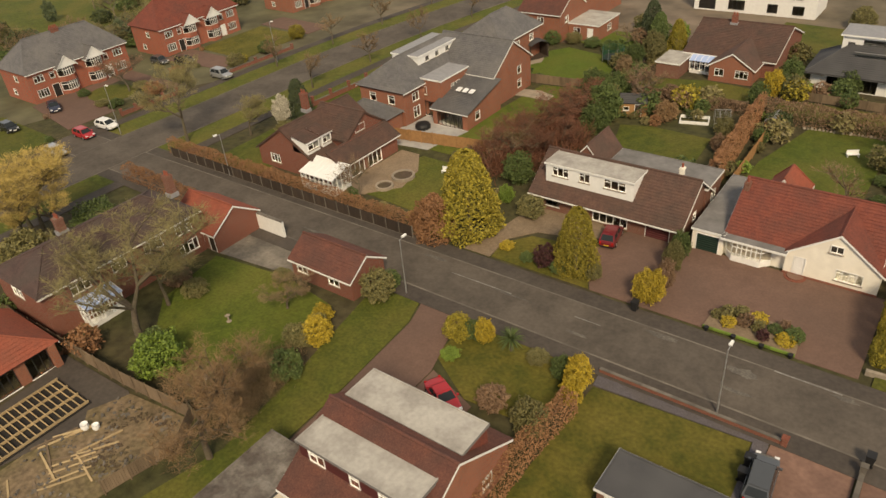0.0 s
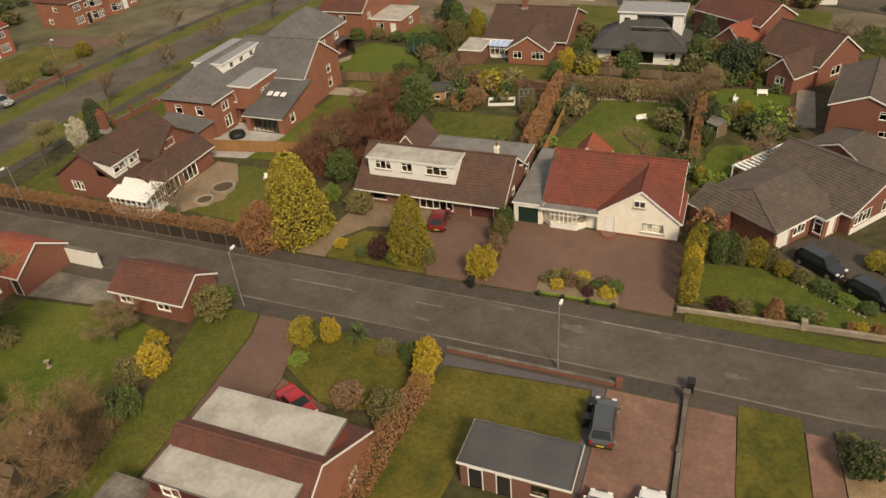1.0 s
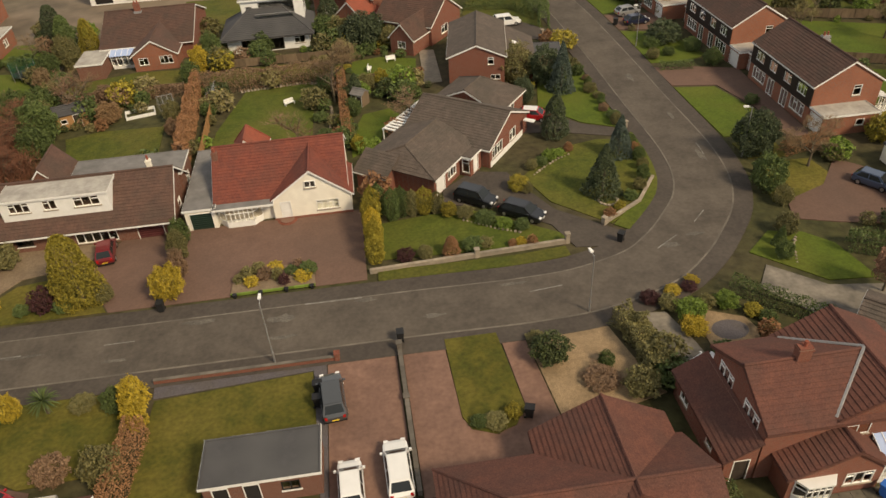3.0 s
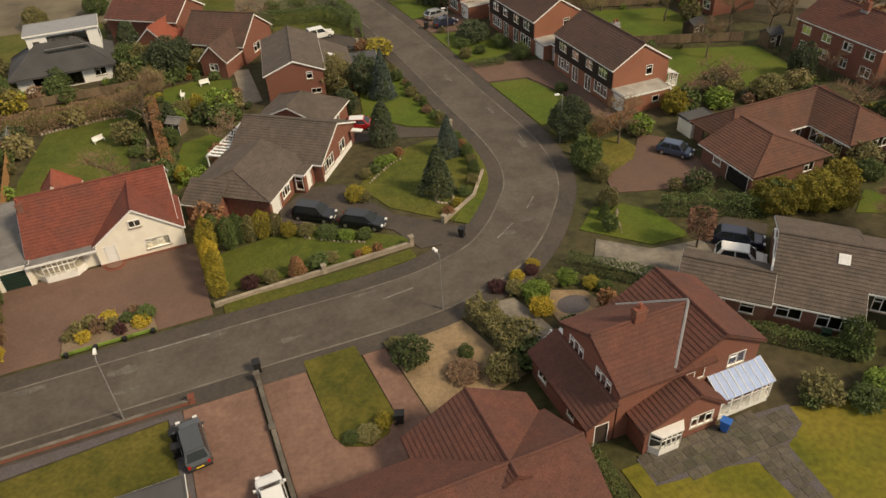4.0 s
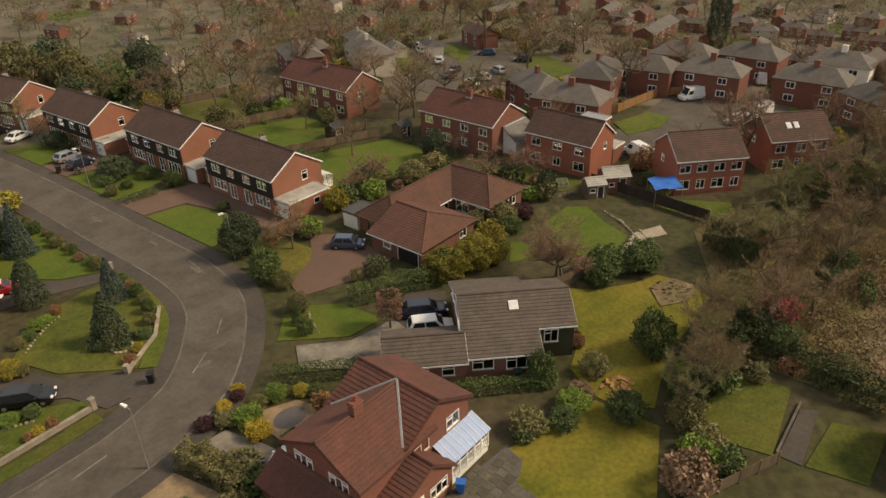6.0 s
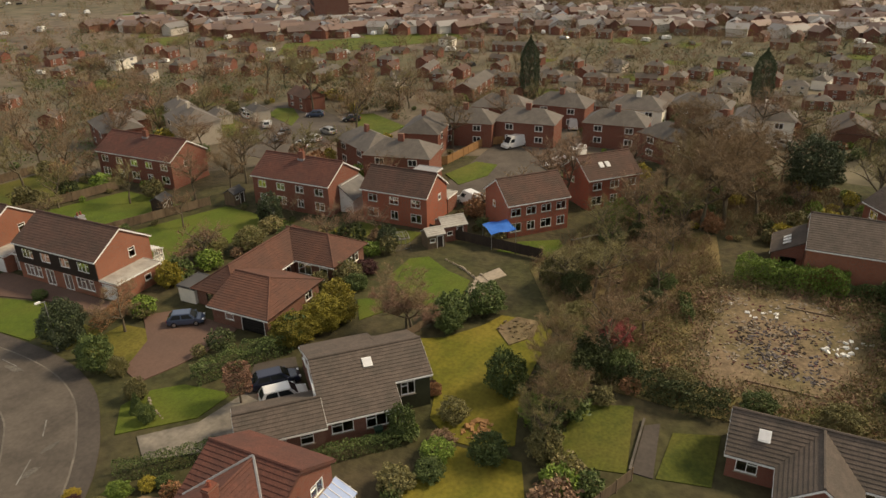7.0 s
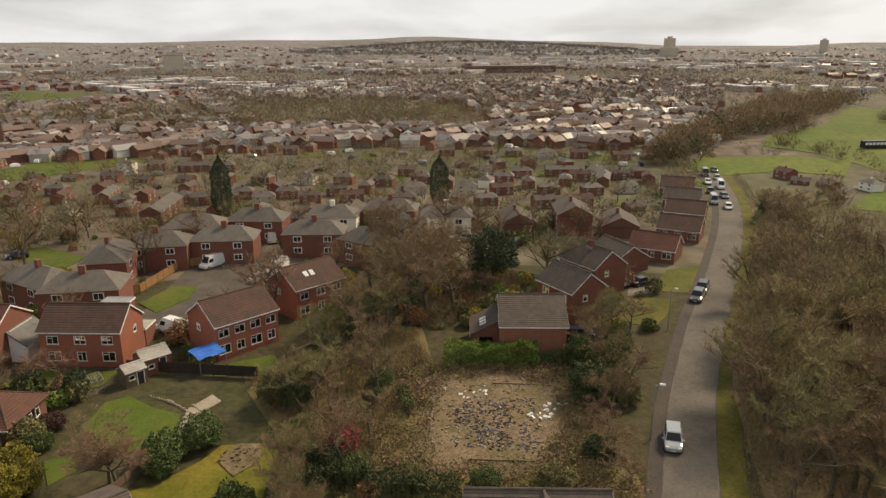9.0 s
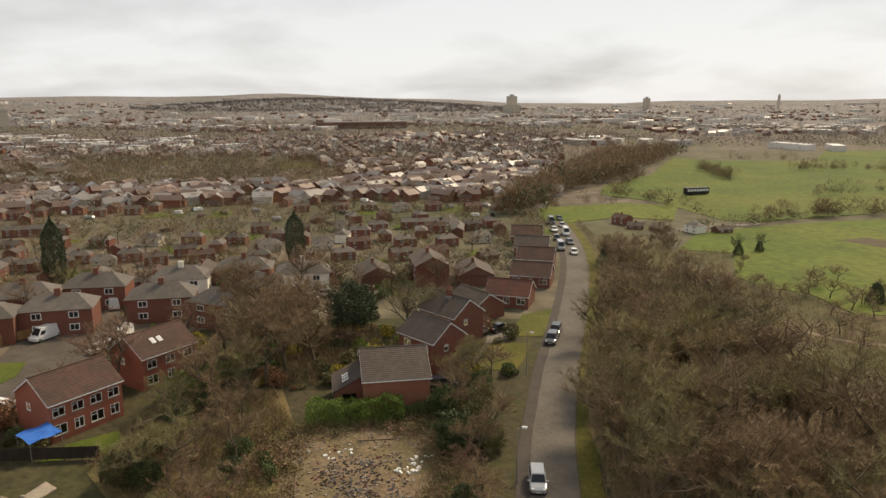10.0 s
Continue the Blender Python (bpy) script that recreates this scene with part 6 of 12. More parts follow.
wb(H, 55.0, 57.75, 58.4, 60.2, 1.95, 0, "flat", wall=M_RENDER, tile=M_FELT, over=0.1, fascia=M_FELT)

# terrace houses east of the gardens
def plain_house(x, y, heading, L, W, label, eave=5.0, ridge=7.4, hip=0.0, wallm=None, roofm=None, group="estate houses", chim=True, win=3, name="house"):
    """A plain two-storey house, ridge along local x, front to local -y."""
    H = thing(name, x, y, heading, label, "house", group)
    two = eave > 4
    ws = []
    for k in range(win):
        s = -L / 2 + L * (k + 0.5) / win
        for sd in "fb":
            if two:
                ws.append((sd, s, 3.1, 1.5, 1.15, "w", 2))
            ws.append((sd, s, 0.8, 1.7 if k % 2 == 0 else 1.2, 1.3, "w", 2))
    if two:
        ws += [("l", 0.8, 3.2, 0.9, 1.0, "w", 1), ("r", 0.8, 3.2, 0.9, 1.0, "w", 1)]
    block(H, -L / 2, -W / 2, L / 2, W / 2, eave, ridge, "x", hips=(hip, hip), wall=wallm or M_BRICK, tile=roofm or M_T_BROWN, over=0.3, wins=ws)
    if chim:
        chimney(H, 0, 0.5, ridge - 0.6, ridge + 1.0, 0.9, 0.6, 2)
    return H


H = plain_house(88.0, 65.2, 90, 14.0, 8.4, "red brick house with plain russet roof", roofm=M_T_RB, win=4)
block(H, -9.4, -4.0, -7.1, 1.5, 2.4, 4.2, "low_l", wall=M_WHITE, tile=M_FELT_M, wins=[("f", -8.2, 0.9, 1.0, 1.0, "w")])
plain_house(87.8, 97.5, 90, 17.0, 8.2, "red brick terrace with russet roof beside tall trees", roofm=M_T_RB, win=5)
H = plain_house(88.6, 48.0, -90, 10.6, 6.6, "red brick semi with brown roof and loft dormer", wallm=M_BRICK_R, roofm=M_T_BROWN, win=3, chim=False)
block(H, 0.8, -0.2, 4.4, 3.6, 6.9, 0, "flat", wall=M_BRICK, tile=M_LEAD, z0=5.2, over=0.1, wins=[("b", 2.6, 5.7, 2.2, 0.85, "w", 3)])
block(H, 2.6, 3.4, 5.4, 6.6, 2.4, 0, "flat", wall=M_BRICK, tile=M_FELT_L, over=0.1, wins=[("b", 4, 0.8, 1.4, 1.2, "w")])
for xx in (-2.6, -1.2):
    skylight(H, (xx, 1.9, 6.35), (-1, 0, 0), (0, -1, 0.72), 0.7, 0.9)
H = plain_house(93.0, 30.6, -43, 9.4, 7.4, "red brick semi with brown roof and blue awning", wallm=M_BRICK_R, roofm=M_T_BROWN, win=4, chim=False)
aw = thing("awning", 85.0, 31.6, -43, "bright blue tarpaulin awning on thin poles", "awning")
g = Geo()
for i in range(8):
    for j in range(6):
        q = [(-1.9 + 3.8 * (i + a) / 8, -1.5 + 3.0 * (j + b) / 6) for a, b in ((0, 0), (1, 0), (1, 1), (0, 1))]
        g.poly(*((x, y, 2.5 + 0.12 * y + 0.10 * math.sin(x * 2.3) * math.cos(y * 1.9)) for x, y in q))
g.ob("sheet", M_BLUE, aw)
for px, py in ((-1.8, -1.4), (1.8, -1.4), (1.8, 1.4), (-1.8, 1.4)):
    Geo().tube((px, py, 0), (px, py, 2.4 + 0.12 * py), 0.04, 0.04, 6).ob("pole", M_STEEL, aw)
H = plain_house(107.0, 23.4, -43, 9.0, 7.4, "brick house with brown roof and two roof windows", wallm=M_BRICK_R, roofm=M_T_BROWN, win=3, chim=False)
skylight(H, (-1.4, -1.9, 6.3), (1, 0, 0), (0, 1, 0.65), 0.7, 1.0)
skylight(H, (-0.3, -1.9, 6.3), (1, 0, 0), (0, 1, 0.65), 0.7, 1.0)

# house beside the cleared plot
H = thing("house", 93, -9.5, 0, "brick house with brown roof beside the cleared plot", "house")
wb(H, 88.0, -14.3, 97.6, -5.7, 5.0, 7.5, "y", wall=M_BRICK_O, tile=M_T_DARK, over=0.3, wins=[("f", 94, 0.9, 1.6, 1.2, "w"), ("b", 94.5, 3.1, 1.2, 1.0, "w")])
wb(H, 91.0, -5.6, 97.0, -2.1, 2.5, 4.3, "low_b", wall=M_BRICK, tile=M_T_DARK, over=0.25, wins=[("l", -4.0, 0.8, 1.8, 1.3, "d", 3)])
for i in range(3):
    skylight(H, (-0.9 + i * 0.95, 5.9, 3.55), (-1, 0, 0), (0, -1, 0.51), 0.5, 0.9)
plain_house(105.6, -17.4, 33, 8.0, 6.6, "brick house with pale weathered roof", roofm=M_T_DARK, win=2, chim=False)
plain_house(117.4, -22.6, 33, 8.6, 6.8, "brick house with weathered grey-brown roof and chimney", roofm=M_T_DARK, win=3)
for x, y, h, m in ((129.5, -29.5, 25, M_T_DARK), (135.5, -38.0, 62, M_T_RB), (149.5, -46.8, 64, M_T_BROWN), (164.5, -52.4, 66, M_T_BROWN), (178, -55.5, 68, M_T_DARK), (193, -58.5, 72, M_T_BROWN)):
    plain_house(x, y, h, 8.6, 7.2, "brown-roofed bungalow along the lane", 2.6, 4.8, 0.0, M_BRICK, m, "lane bungalows", False, name="bungalow")

# bungalow at the edge of the cleared plot
H = thing("bungalow", 54, -7, 0, "bungalow with weathered brown hipped roof", "house")
wb(H, 50.7, -13.0, 56.3, -1.1, 2.5, 4.5, "y", wall=M_BRICK, tile=M_T_DARK, over=0.35, wins=[("l", -2.6, 0.8, 1.6, 1.2, "w"), ("l", -11.4, 0.8, 1.6, 1.2, "w"), ("b", 53.5, 0.9, 1.4, 1.1, "w")])
wb(H, 46.8, -10.2, 53.4, -4.9, 2.5, 4.45, "x", wall=M_BRICK, tile=M_T_DARK, over=0.35, wins=[("l", -7.5, 0.8, 2.0, 1.2, "w", 3)])
skylight(H, (-2.0, 3.5, 3.72), (0, -1, 0), (1, 0, 0.714), 0.9, 1.0)

# houses behind the street
H = thing("bungalow", -29, 113, 0, "brown-roofed bungalow with red brick gable", "house")
wb(H, -38.0, 111.4, -24.4, 126.6, 2.7, 5.7, "x", wall=M_BRICK, tile=M_T_BROWN, over=0.4, wins=[("f", -34.6, 0.3, 2.2, 1.9, "w", 3)])
wb(H, -32.7, 107.4, -26.3, 116.0, 2.5, 4.5, "y", wall=M_BRICK_O, tile=M_T_BROWN, over=0.35, fascia=M_WHITE, wins=[("f", -31.2, 0.9, 1.4, 1.1, "w", 2), ("f", -27.9, 0.9, 1.9, 1.2, "w", 3)])
wb(H, -40.4, 105.8, -36.8, 111.3, 2.3, 0, "flat", wall=M_BRICK_B, tile=M_FELT_L, over=0.15, fascia=M_WHITE)
conservatory(H, -36.4 + 29, 109.4 - 113, -33.2 + 29, 111.35 - 113, 2.0, 2.5)
chimney(H, -33 + 29, 118.4 - 113, 5.2, 6.9)
H = thing("house", -13, 114, 0, "white modern house with dark roof and glass front", "house")
wb(H, -19.2, 110.8, -6.6, 119.0, 2.9, 5.6, "x", hips=(4.0, 4.0), wall=M_WHITE, tile=M_FELT, over=0.9, fascia=M_FELT, wins=[("f", -13.8, 0.1, 6.5, 2.2, "d", 8), ("f", -8.1, 0.8, 1.6, 1.2, "w")])
wb(H, -16.6, 114.6, -7.0, 119.6, 6.7, 0, "flat", wall=M_WHITE, tile=M_LEAD, z0=3.0, over=0.3, wins=[("f", -11.2, 4.3, 5.4, 2.0, "d", 6), ("f", -15.4, 4.8, 0.9, 1.0, "d", 1), ("r", 117, 4.4, 1.5, 1.2, "d", 2)])
Geo().box(-1.4, -1.15, 4.15, 4.6, -1.09, 5.0).ob("balcony_glass", M_GLASS, H)
Geo().box(-1.6, -1.2, 3.95, 4.8, 0.55, 4.12).ob("balcony_floor", M_FELT_L, H)
Geo().tube((-1.5, -1.12, 5.03), (4.7, -1.12, 5.03), 0.04, 0.04, 6).ob("balcony_rail", M_STEEL, H)
H = thing("house", -37, 147, 0, "long white modern house with dark windows", "house")
wb(H, -48.0, 143.0, -26.0, 151.5, 5.6, 0, "flat", wall=M_WHITE, tile=M_FELT, over=0.2, wins=[("f", -45.5, 0.2, 3.2, 2.2, "g", M_DARK), ("f", -40, 0.5, 3.0, 1.8, "d", 4), ("f", -33.5, 0.5, 1.8, 1.6, "d", 2), ("f", -29, 0.5, 2.0, 1.6, "d", 2),
                                                                                                        ("f", -44, 3.2, 3.0, 1.4, "d", 4), ("f", -36, 3.2, 2.0, 1.4, "d", 2), ("f", -29.5, 3.2, 2.2, 1.4, "d", 3)])
H = thing("bungalow", -60, 121, 0, "brick bungalow with flat extension", "house")
wb(H, -70.5, 114.5, -62.0, 124.0, 5.0, 7.8, "x", wall=M_BRICK_O, tile=M_T_RB, wins=[("r", 117, 3.0, 1.3, 1.2, "w"), ("r", 121, 0.9, 1.3, 1.2, "w"), ("f", -66, 3.0, 1.3, 1.2, "w")])
wb(H, -61.9, 117.6, -56.0, 126.0, 2.7, 0, "flat", wall=M_BRICK_O, tile=M_FELT_L, over=0.1, wins=[("f", -60.2, 0.9, 1.3, 1.2, "w"), ("f", -57.6, 0.1, 1.0, 2.0, "door", M_UPVC), ("r", 122, 0.9, 1.6, 1.2, "w")])
H = thing("house", 12.4, 89.6, -10, "brown-roofed red brick house with roof window", "house")
block(H, 0.0, 0.0, 7.4, 13.0, 4.5, 6.0, "y", wall=M_BRICK, tile=M_T_DARK, over=0.3, fascia=M_WHITE, wins=[("f", 5.6, 3.3, 0.8, 1.0, "w", 1), ("f", 6.2, 1.2, 1.3, 0.7, "w", 2), ("l", 2.4, 0.5, 1.9, 2.0, "w", 2), ("l", 6.4, 0.5, 1.9, 2.0, "w", 2), ("l", 3.6, 3.2, 1.2, 0.9, "w", 2)])
block(H, 7.45, 2.6, 11.4, 11.6, 2.5, 4.3, "low_r", wall=M_BRICK, tile=M_T_DARK, over=0.3, wins=[("f", 9.2, 0.9, 1.4, 1.1, "w")])
block(H, 11.45, 5.6, 15.4, 9.6, 2.2, 0, "flat", wall=M_BRICK_B, tile=M_FELT, over=0.1)
skylight(H, (9.1, 6.2, 3.72), (0, 1, 0), (-1, 0, 0.456), 0.9, 1.1)
H = thing("house", 10.5, 112, -37.5, "dark brown roofed house among garden shrubs", "house")
block(H, -5.0, -4.0, 5.0, 5.0, 3.2, 6.2, "x", wall=M_BRICK, tile=M_T_BROWN, over=0.4, wins=[("f", -2, 0.8, 2.4, 1.3, "w"), ("f", 2.4, 0.8, 1.6, 1.3, "w"), ("r", 0, 0.8, 2.0, 1.3, "w")])
block(H, 0.5, -8.6, 4.5, -2.0, 2.6, 4.6, "y", wall=M_BRICK, tile=M_T_BROWN, over=0.3, wins=[("f", 2.5, 0.9, 1.4, 1.1, "w")])
H = thing("house", 1.5, 124, -37.5, "russet-roofed house with white trim at the back of gardens", "house")
block(H, -6.5, -3.6, 6.0, 4.4, 4.6, 6.9, "x", wall=M_BRICK, tile=M_T_RB, over=0.4, wins=[("f", -3, 0.8, 2.4, 1.3, "w"), ("f", 2.4, 2.9, 1.6, 1.1, "w"), ("f", -3, 2.9, 1.6, 1.1, "w")])
block(H, 1.4, -8.0, 6.6, -3.0, 2.6, 4.9, "y", wall=M_BRICK_O, tile=M_T_ORANGE, over=0.3, wins=[("f", 4, 0.8, 2.0, 1.2, "w")])
H = thing("house", 23.9, 177, -20, "brown-roofed brick house beyond the crescent", "house")
block(H, -8.0, -4.0, 8.0, 4.5, 3.6, 6.4, "x", wall=M_BRICK, tile=M_T_BROWN, over=0.35, wins=[("f", -5, 0.8, 2.2, 1.4, "w", 3), ("f", 0, 0.1, 1.1, 2.1, "door", M_UPVC), ("f", 4.5, 0.8, 2.2, 1.4, "w", 3)])
H = thing("bungalow", 8.0, 147.5, 5, "low bungalow with salmon tiled roof and flat garage", "house")
block(H, -6.5, -4.0, 5.5, 4.0, 2.5, 4.8, "x", wall=M_BRICK_O, tile=M_T_ORANGE, over=0.35, wins=[("f", -3.4, 0.8, 2.4, 1.3, "w", 3), ("f", 2.0, 0.8, 2.0, 1.3, "w", 3), ("r", 0.5, 0.8, 1.6, 1.2, "w", 2)])
block(H, 5.6, -3.4, 8.4, 2.6, 2.3, 0, "flat", wall=M_WHITE, tile=M_FELT_M, over=0.1, wins=[("f", 7.0, 0, 2.2, 2.0, "g", M_WHITE)])


# ---- plants ----
rng = np.random.default_rng(7)


def quads(centres, size, r, flat=0.0, long=1.0):
    """One small leaf per centre, turned at random; flat pulls its normal upright."""
    n = len(centres)
    a = r.normal(size=(n, 3))
    a[:, 2] *= 1 - flat
    a /= np.linalg.norm(a, axis=1, keepdims=True)
    b = np.cross(a, r.normal(size=(n, 3)))
    b /= np.linalg.norm(b, axis=1, keepdims=True) + 1e-9
    s = (size * r.uniform(0.6, 1.3, n))[:, None]
    a, b = a * s * long, b * s * 0.62
    v = np.stack([centres - a, centres + b * 0.9 - a * 0.1, centres + a, centres - b * 0.9 + a * 0.1], 1).reshape(-1, 3)
    return v, np.arange(4 * n).reshape(-1, 4)


def lumpy(n, r, shape, seed):
    """Points on and under an uneven rounded surface of unit half-width, standing on z = 0 and 1 high."""
    d = r.normal(size=(n, 3))
    d /= np.linalg.norm(d, axis=1, keepdims=True)
    k = np.array([noise.noise(Vector((x * 2.4 + seed, y * 2.4, z * 2.4))) + 0.5 * noise.noise(Vector((x * 6 + seed, y * 6, z * 6))) for x, y, z in d])
    rad = (1 + 0.42 * k) * (1 - 0.26 * r.random(n) ** 2.2)
    z = d[:, 2] * 0.5 * rad + 0.5
    if shape == "round":
        w = np.ones(n)
        low = z < 0.12
        z[low] = r.uniform(0.0, 0.25, low.sum())
        p = np.stack([d[:, 0] * rad, d[:, 1] * rad, z], 1)
    else:
        z = r.random(n) ** (1.25 if shape == "cone" else 1.0)
        prof = {"cone": 1.02 * (1 - z) ** 0.85 + 0.02, "egg": np.minimum(1.0, 0.82 + 0.9 * z) * np.sqrt(np.clip(1 - (np.clip(z - 0.16, 0, 1) / 0.86) ** 1.7, 0.0, 1)) * 1.02, "flame": np.minimum(1.0, 0.80 + 1.4 * z) * np.clip(1.03 - z, 0, 1) ** 0.50 * 1.08, "column": np.clip(1 - (2 * z - 0.9) ** 4 * 0.8, 0.15, 1) * np.where(z > 0.75, np.clip((1.02 - z) / 0.27, 0, 1) ** 0.6, 1),
                "box": np.ones(n)}[shape]
        th = r.uniform(0, 2 * np.pi, n)
        k = np.array([noise.noise(Vector((math.cos(t) * 2.2 + seed, math.sin(t) * 2.2, zz * 5))) for t, zz in zip(th, z)])
        k = k + 0.6 * np.array([noise.noise(Vector((math.cos(t) * 6 + seed, math.sin(t) * 6, zz * 13))) for t, zz in zip(th, z)])
        rad = prof * (1 + 0.30 * k) * (1 - 0.24 * r.random(n) ** 2)
        p = np.stack([np.cos(th) * rad, np.sin(th) * rad, z], 1)
    return p


PROTO = {}


def foliage(shape, material, size_class, variant):
    """A crown of leaves of unit size, made once for each shape, tint and fineness."""
    key = (shape, material.name, size_class, variant)
    if key not in PROTO:
        base = (shape, size_class, variant)
        if base not in PROTO:
            r = np.random.default_rng(len(shape) * 13 + variant * 17 + size_class * 101)
            n, s = {0: (1100, 0.128), 1: (4000, 0.071), 2: (7600, 0.054), 3: (12500, 0.043), 4: (420, 0.17), 5: (950, 0.122)}[size_class]
            p = lumpy(n, r, shape, variant * 3.7 + len(shape))
            v, f = quads(p, s, r, 0.0, 1.1)
            v = v.reshape(-1, 4, 3) - p[:, None]
            v[:, :, 2] *= 0.55 if shape in ("round", "box") else 0.36
            v = (v + p[:, None]).reshape(-1, 3)
            v[:, 2] = np.maximum(v[:, 2], 0.0)
            PROTO[base] = numpy_mesh("crown", v, f, material)
            PROTO[key] = PROTO[base]
        else:
            me = PROTO[base].copy()
            me.materials[0] = material
            PROTO[key] = me
    return PROTO[key]


COUNT = [0]
heap_later = []


def shrub(x, y, w, h, material, label, shape="round", fine=None, name="shrub", category="shrub", group=""):
    COUNT[0] += 1
    fine = fine if fine is not None else (0 if max(w, h) < 1.3 else 1 if max(w, h) < 3.2 else 2)
    me = foliage(shape, material, fine, COUNT[0] % 3)
    ob = new(name, me)
    ob.matrix_basis = Matrix.Translation((x, y, 0)) @ Matrix.Rotation(COUNT[0] * 2.4, 4, "Z") @ Matrix.Diagonal((w / 2, w / 2, h, 1))
    return tagged(ob, label, category, group)


def limbs(seed, height, spread, levels, twigs, twig_len, twig_w, up=0.55, crown_from=0.3):
    """A bare tree: tapered trunk, limbs that fork, and fine twigs at their ends."""
    r = np.random.default_rng(seed)
    segs, ends = [], []

    def grow(p, d, length, rad, level):
        k = 3 if level == 0 else 2
        for i in range(k):
            q = p + d * (length / k)
            segs.append((p, q, rad * (1 - 0.22 * i), rad * (1 - 0.22 * (i + 1)), level))
            d = d + r.normal(size=3) * 0.14 + np.array([0, 0, 0.05])
            d /= np.linalg.norm(d)
            if level == 0 and i >= 1 or level > 0:
                if level < levels:
                    for _ in range(r.integers(2, 4) if level == 0 else r.integers(1, 3)):
                        a = r.uniform(0, 2 * np.pi)
                        e = d * up + np.array([math.cos(a), math.sin(a), r.uniform(0.0, 0.5)]) * spread
                        e /= np.linalg.norm(e)
                        grow(q, e, length * r.uniform(0.48, 0.68), rad * 0.52, level + 1)
            p = q
        ends.append((p, d, level))
        if level < levels:
            grow(p, d, length * 0.55, rad * 0.42, level + 1)

    grow(np.zeros(3), np.array([0, 0, 1.0]), height * 0.42, height * 0.021, 0)
    top = max(s[1][2] for s in segs)
    V, F = [], []
    for p, q, r0, r1, level in segs:
        if level >= levels:
            continue
        d = q - p
        d = d / np.linalg.norm(d)
        a = np.cross(d, [0.3, 0.9, 0.2])
        a /= np.linalg.norm(a)
        b = np.cross(d, a)
        n = 6 if level == 0 else 4 if level == 1 else 3
        k = len(V)
        for c, rr in ((p, r0), (q, r1)):
            for i in range(n):
                w = 2 * math.pi * i / n
                V.append(c + a * (rr * math.cos(w)) + b * (rr * math.sin(w)))
        for i in range(n):
            F.append((k + i, k + (i + 1) % n, k + n + (i + 1) % n, k + n + i))
    cand = [s for s in segs if s[4] >= 1 and s[1][2] > height * crown_from]
    pick = r.integers(0, len(cand), twigs)
    t = r.random(twigs)
    c = np.array([cand[i][0] * (1 - u) + cand[i][1] * u for i, u in zip(pick, t)])
    dd = np.array([cand[i][1] - cand[i][0] for i in pick])
    dd /= np.linalg.norm(dd, axis=1, keepdims=True)
    dd = dd + r.normal(size=(twigs, 3)) * 0.75 + np.array([0, 0, 0.30])
    dd /= np.linalg.norm(dd, axis=1, keepdims=True)
    sd = np.cross(dd, r.normal(size=(twigs, 3)))
    sd /= np.linalg.norm(sd, axis=1, keepdims=True)
    ln = (twig_len * r.uniform(0.5, 1.5, twigs))[:, None]
    wv = (twig_w * r.uniform(0.6, 1.4, twigs))[:, None]
    tv = np.stack([c - sd * wv, c + sd * wv, c + dd * ln + sd * wv * 0.3, c + dd * ln - sd * wv * 0.3], 1).reshape(-1, 3)
    return np.array(V) * (height / top), np.array(F), tv * (height / top), np.arange(4 * twigs).reshape(-1, 4)


BARE = {}


def bare_tree(x, y, h, material=None, label="bare deciduous tree with fine brown twigs", variant=None, light=False, wide=1.0, group="", name="tree", crown_from=0.3):
    """A leafless tree: trunk and limbs, and a crown of twigs."""
    COUNT[0] += 1
    variant = COUNT[0] % 4 if variant is None else variant
    material = material or L_TWIG
    base = (variant, light)
    if base not in BARE:
        V, F, tv, tf = limbs(40 + variant * 7, 10.0, 0.75 if variant % 2 else 0.95, 3 if light else 5, 3600 if light else 9500, 0.52 if light else 0.38, 0.0105 if light else 0.0085, crown_from=crown_from)
        big = np.concatenate([F[:, :3], F[:, [0, 2, 3]]]) if F.shape[1] == 4 else F
        BARE[base] = (numpy_mesh("trunk", V, big, M_BARK), tv, tf)
    key = (*base, material.name)
    if key not in BARE:
        BARE[key] = numpy_mesh("crown", BARE[base][1], BARE[base][2], material)
    T = new(name)
    T.matrix_basis = Matrix.Translation((x, y, -0.05)) @ Matrix.Rotation(COUNT[0] * 1.9, 4, "Z") @ Matrix.Diagonal((h / 10 * wide, h / 10 * wide, h / 10, 1))
    tagged(T, label, "tree", group)
    hang("trunk", BARE[base][0], T)
    hang("crown", BARE[key], T)
    return T


def many_trees(name, places, label):
    """Leafless trees past counting, (x, y, height, tint, width) each: their trunks in one mesh, their twigs in one for each tint."""
    trunks, crowns = [], {}
    for i, (x, y, h, material, wide) in enumerate(places):
        a = i * 1.9
        m = np.array([[math.cos(a) * wide, -math.sin(a) * wide, 0], [math.sin(a) * wide, math.cos(a) * wide, 0], [0, 0, 1]]) * (h / 10)
        raw = RAW[i % 4]
        trunks.append(raw[0][raw[1].ravel()] @ m.T + np.array([x, y, -0.05]))
        crowns.setdefault(material.name, (material, []))[1].append(raw[2] @ m.T + np.array([x, y, -0.05]))
    v = np.concatenate(trunks)
    tagged(new(name, numpy_mesh(name, v, np.arange(len(v)).reshape(-1, 4), M_BARK)), label + ", trunks and limbs", "trees", kind="stuff")
    for material, vs in crowns.values():
        v = np.concatenate(vs)
        tagged(new(name, numpy_mesh(name, v, np.arange(len(v)).reshape(-1, 4), material)), label + ", fine twigs", "trees", kind="stuff")


RAW = [limbs(40 + k * 7, 10.0, 0.75 if k % 2 else 0.95, 3, 1150, 0.66, 0.017) for k in range(4)]


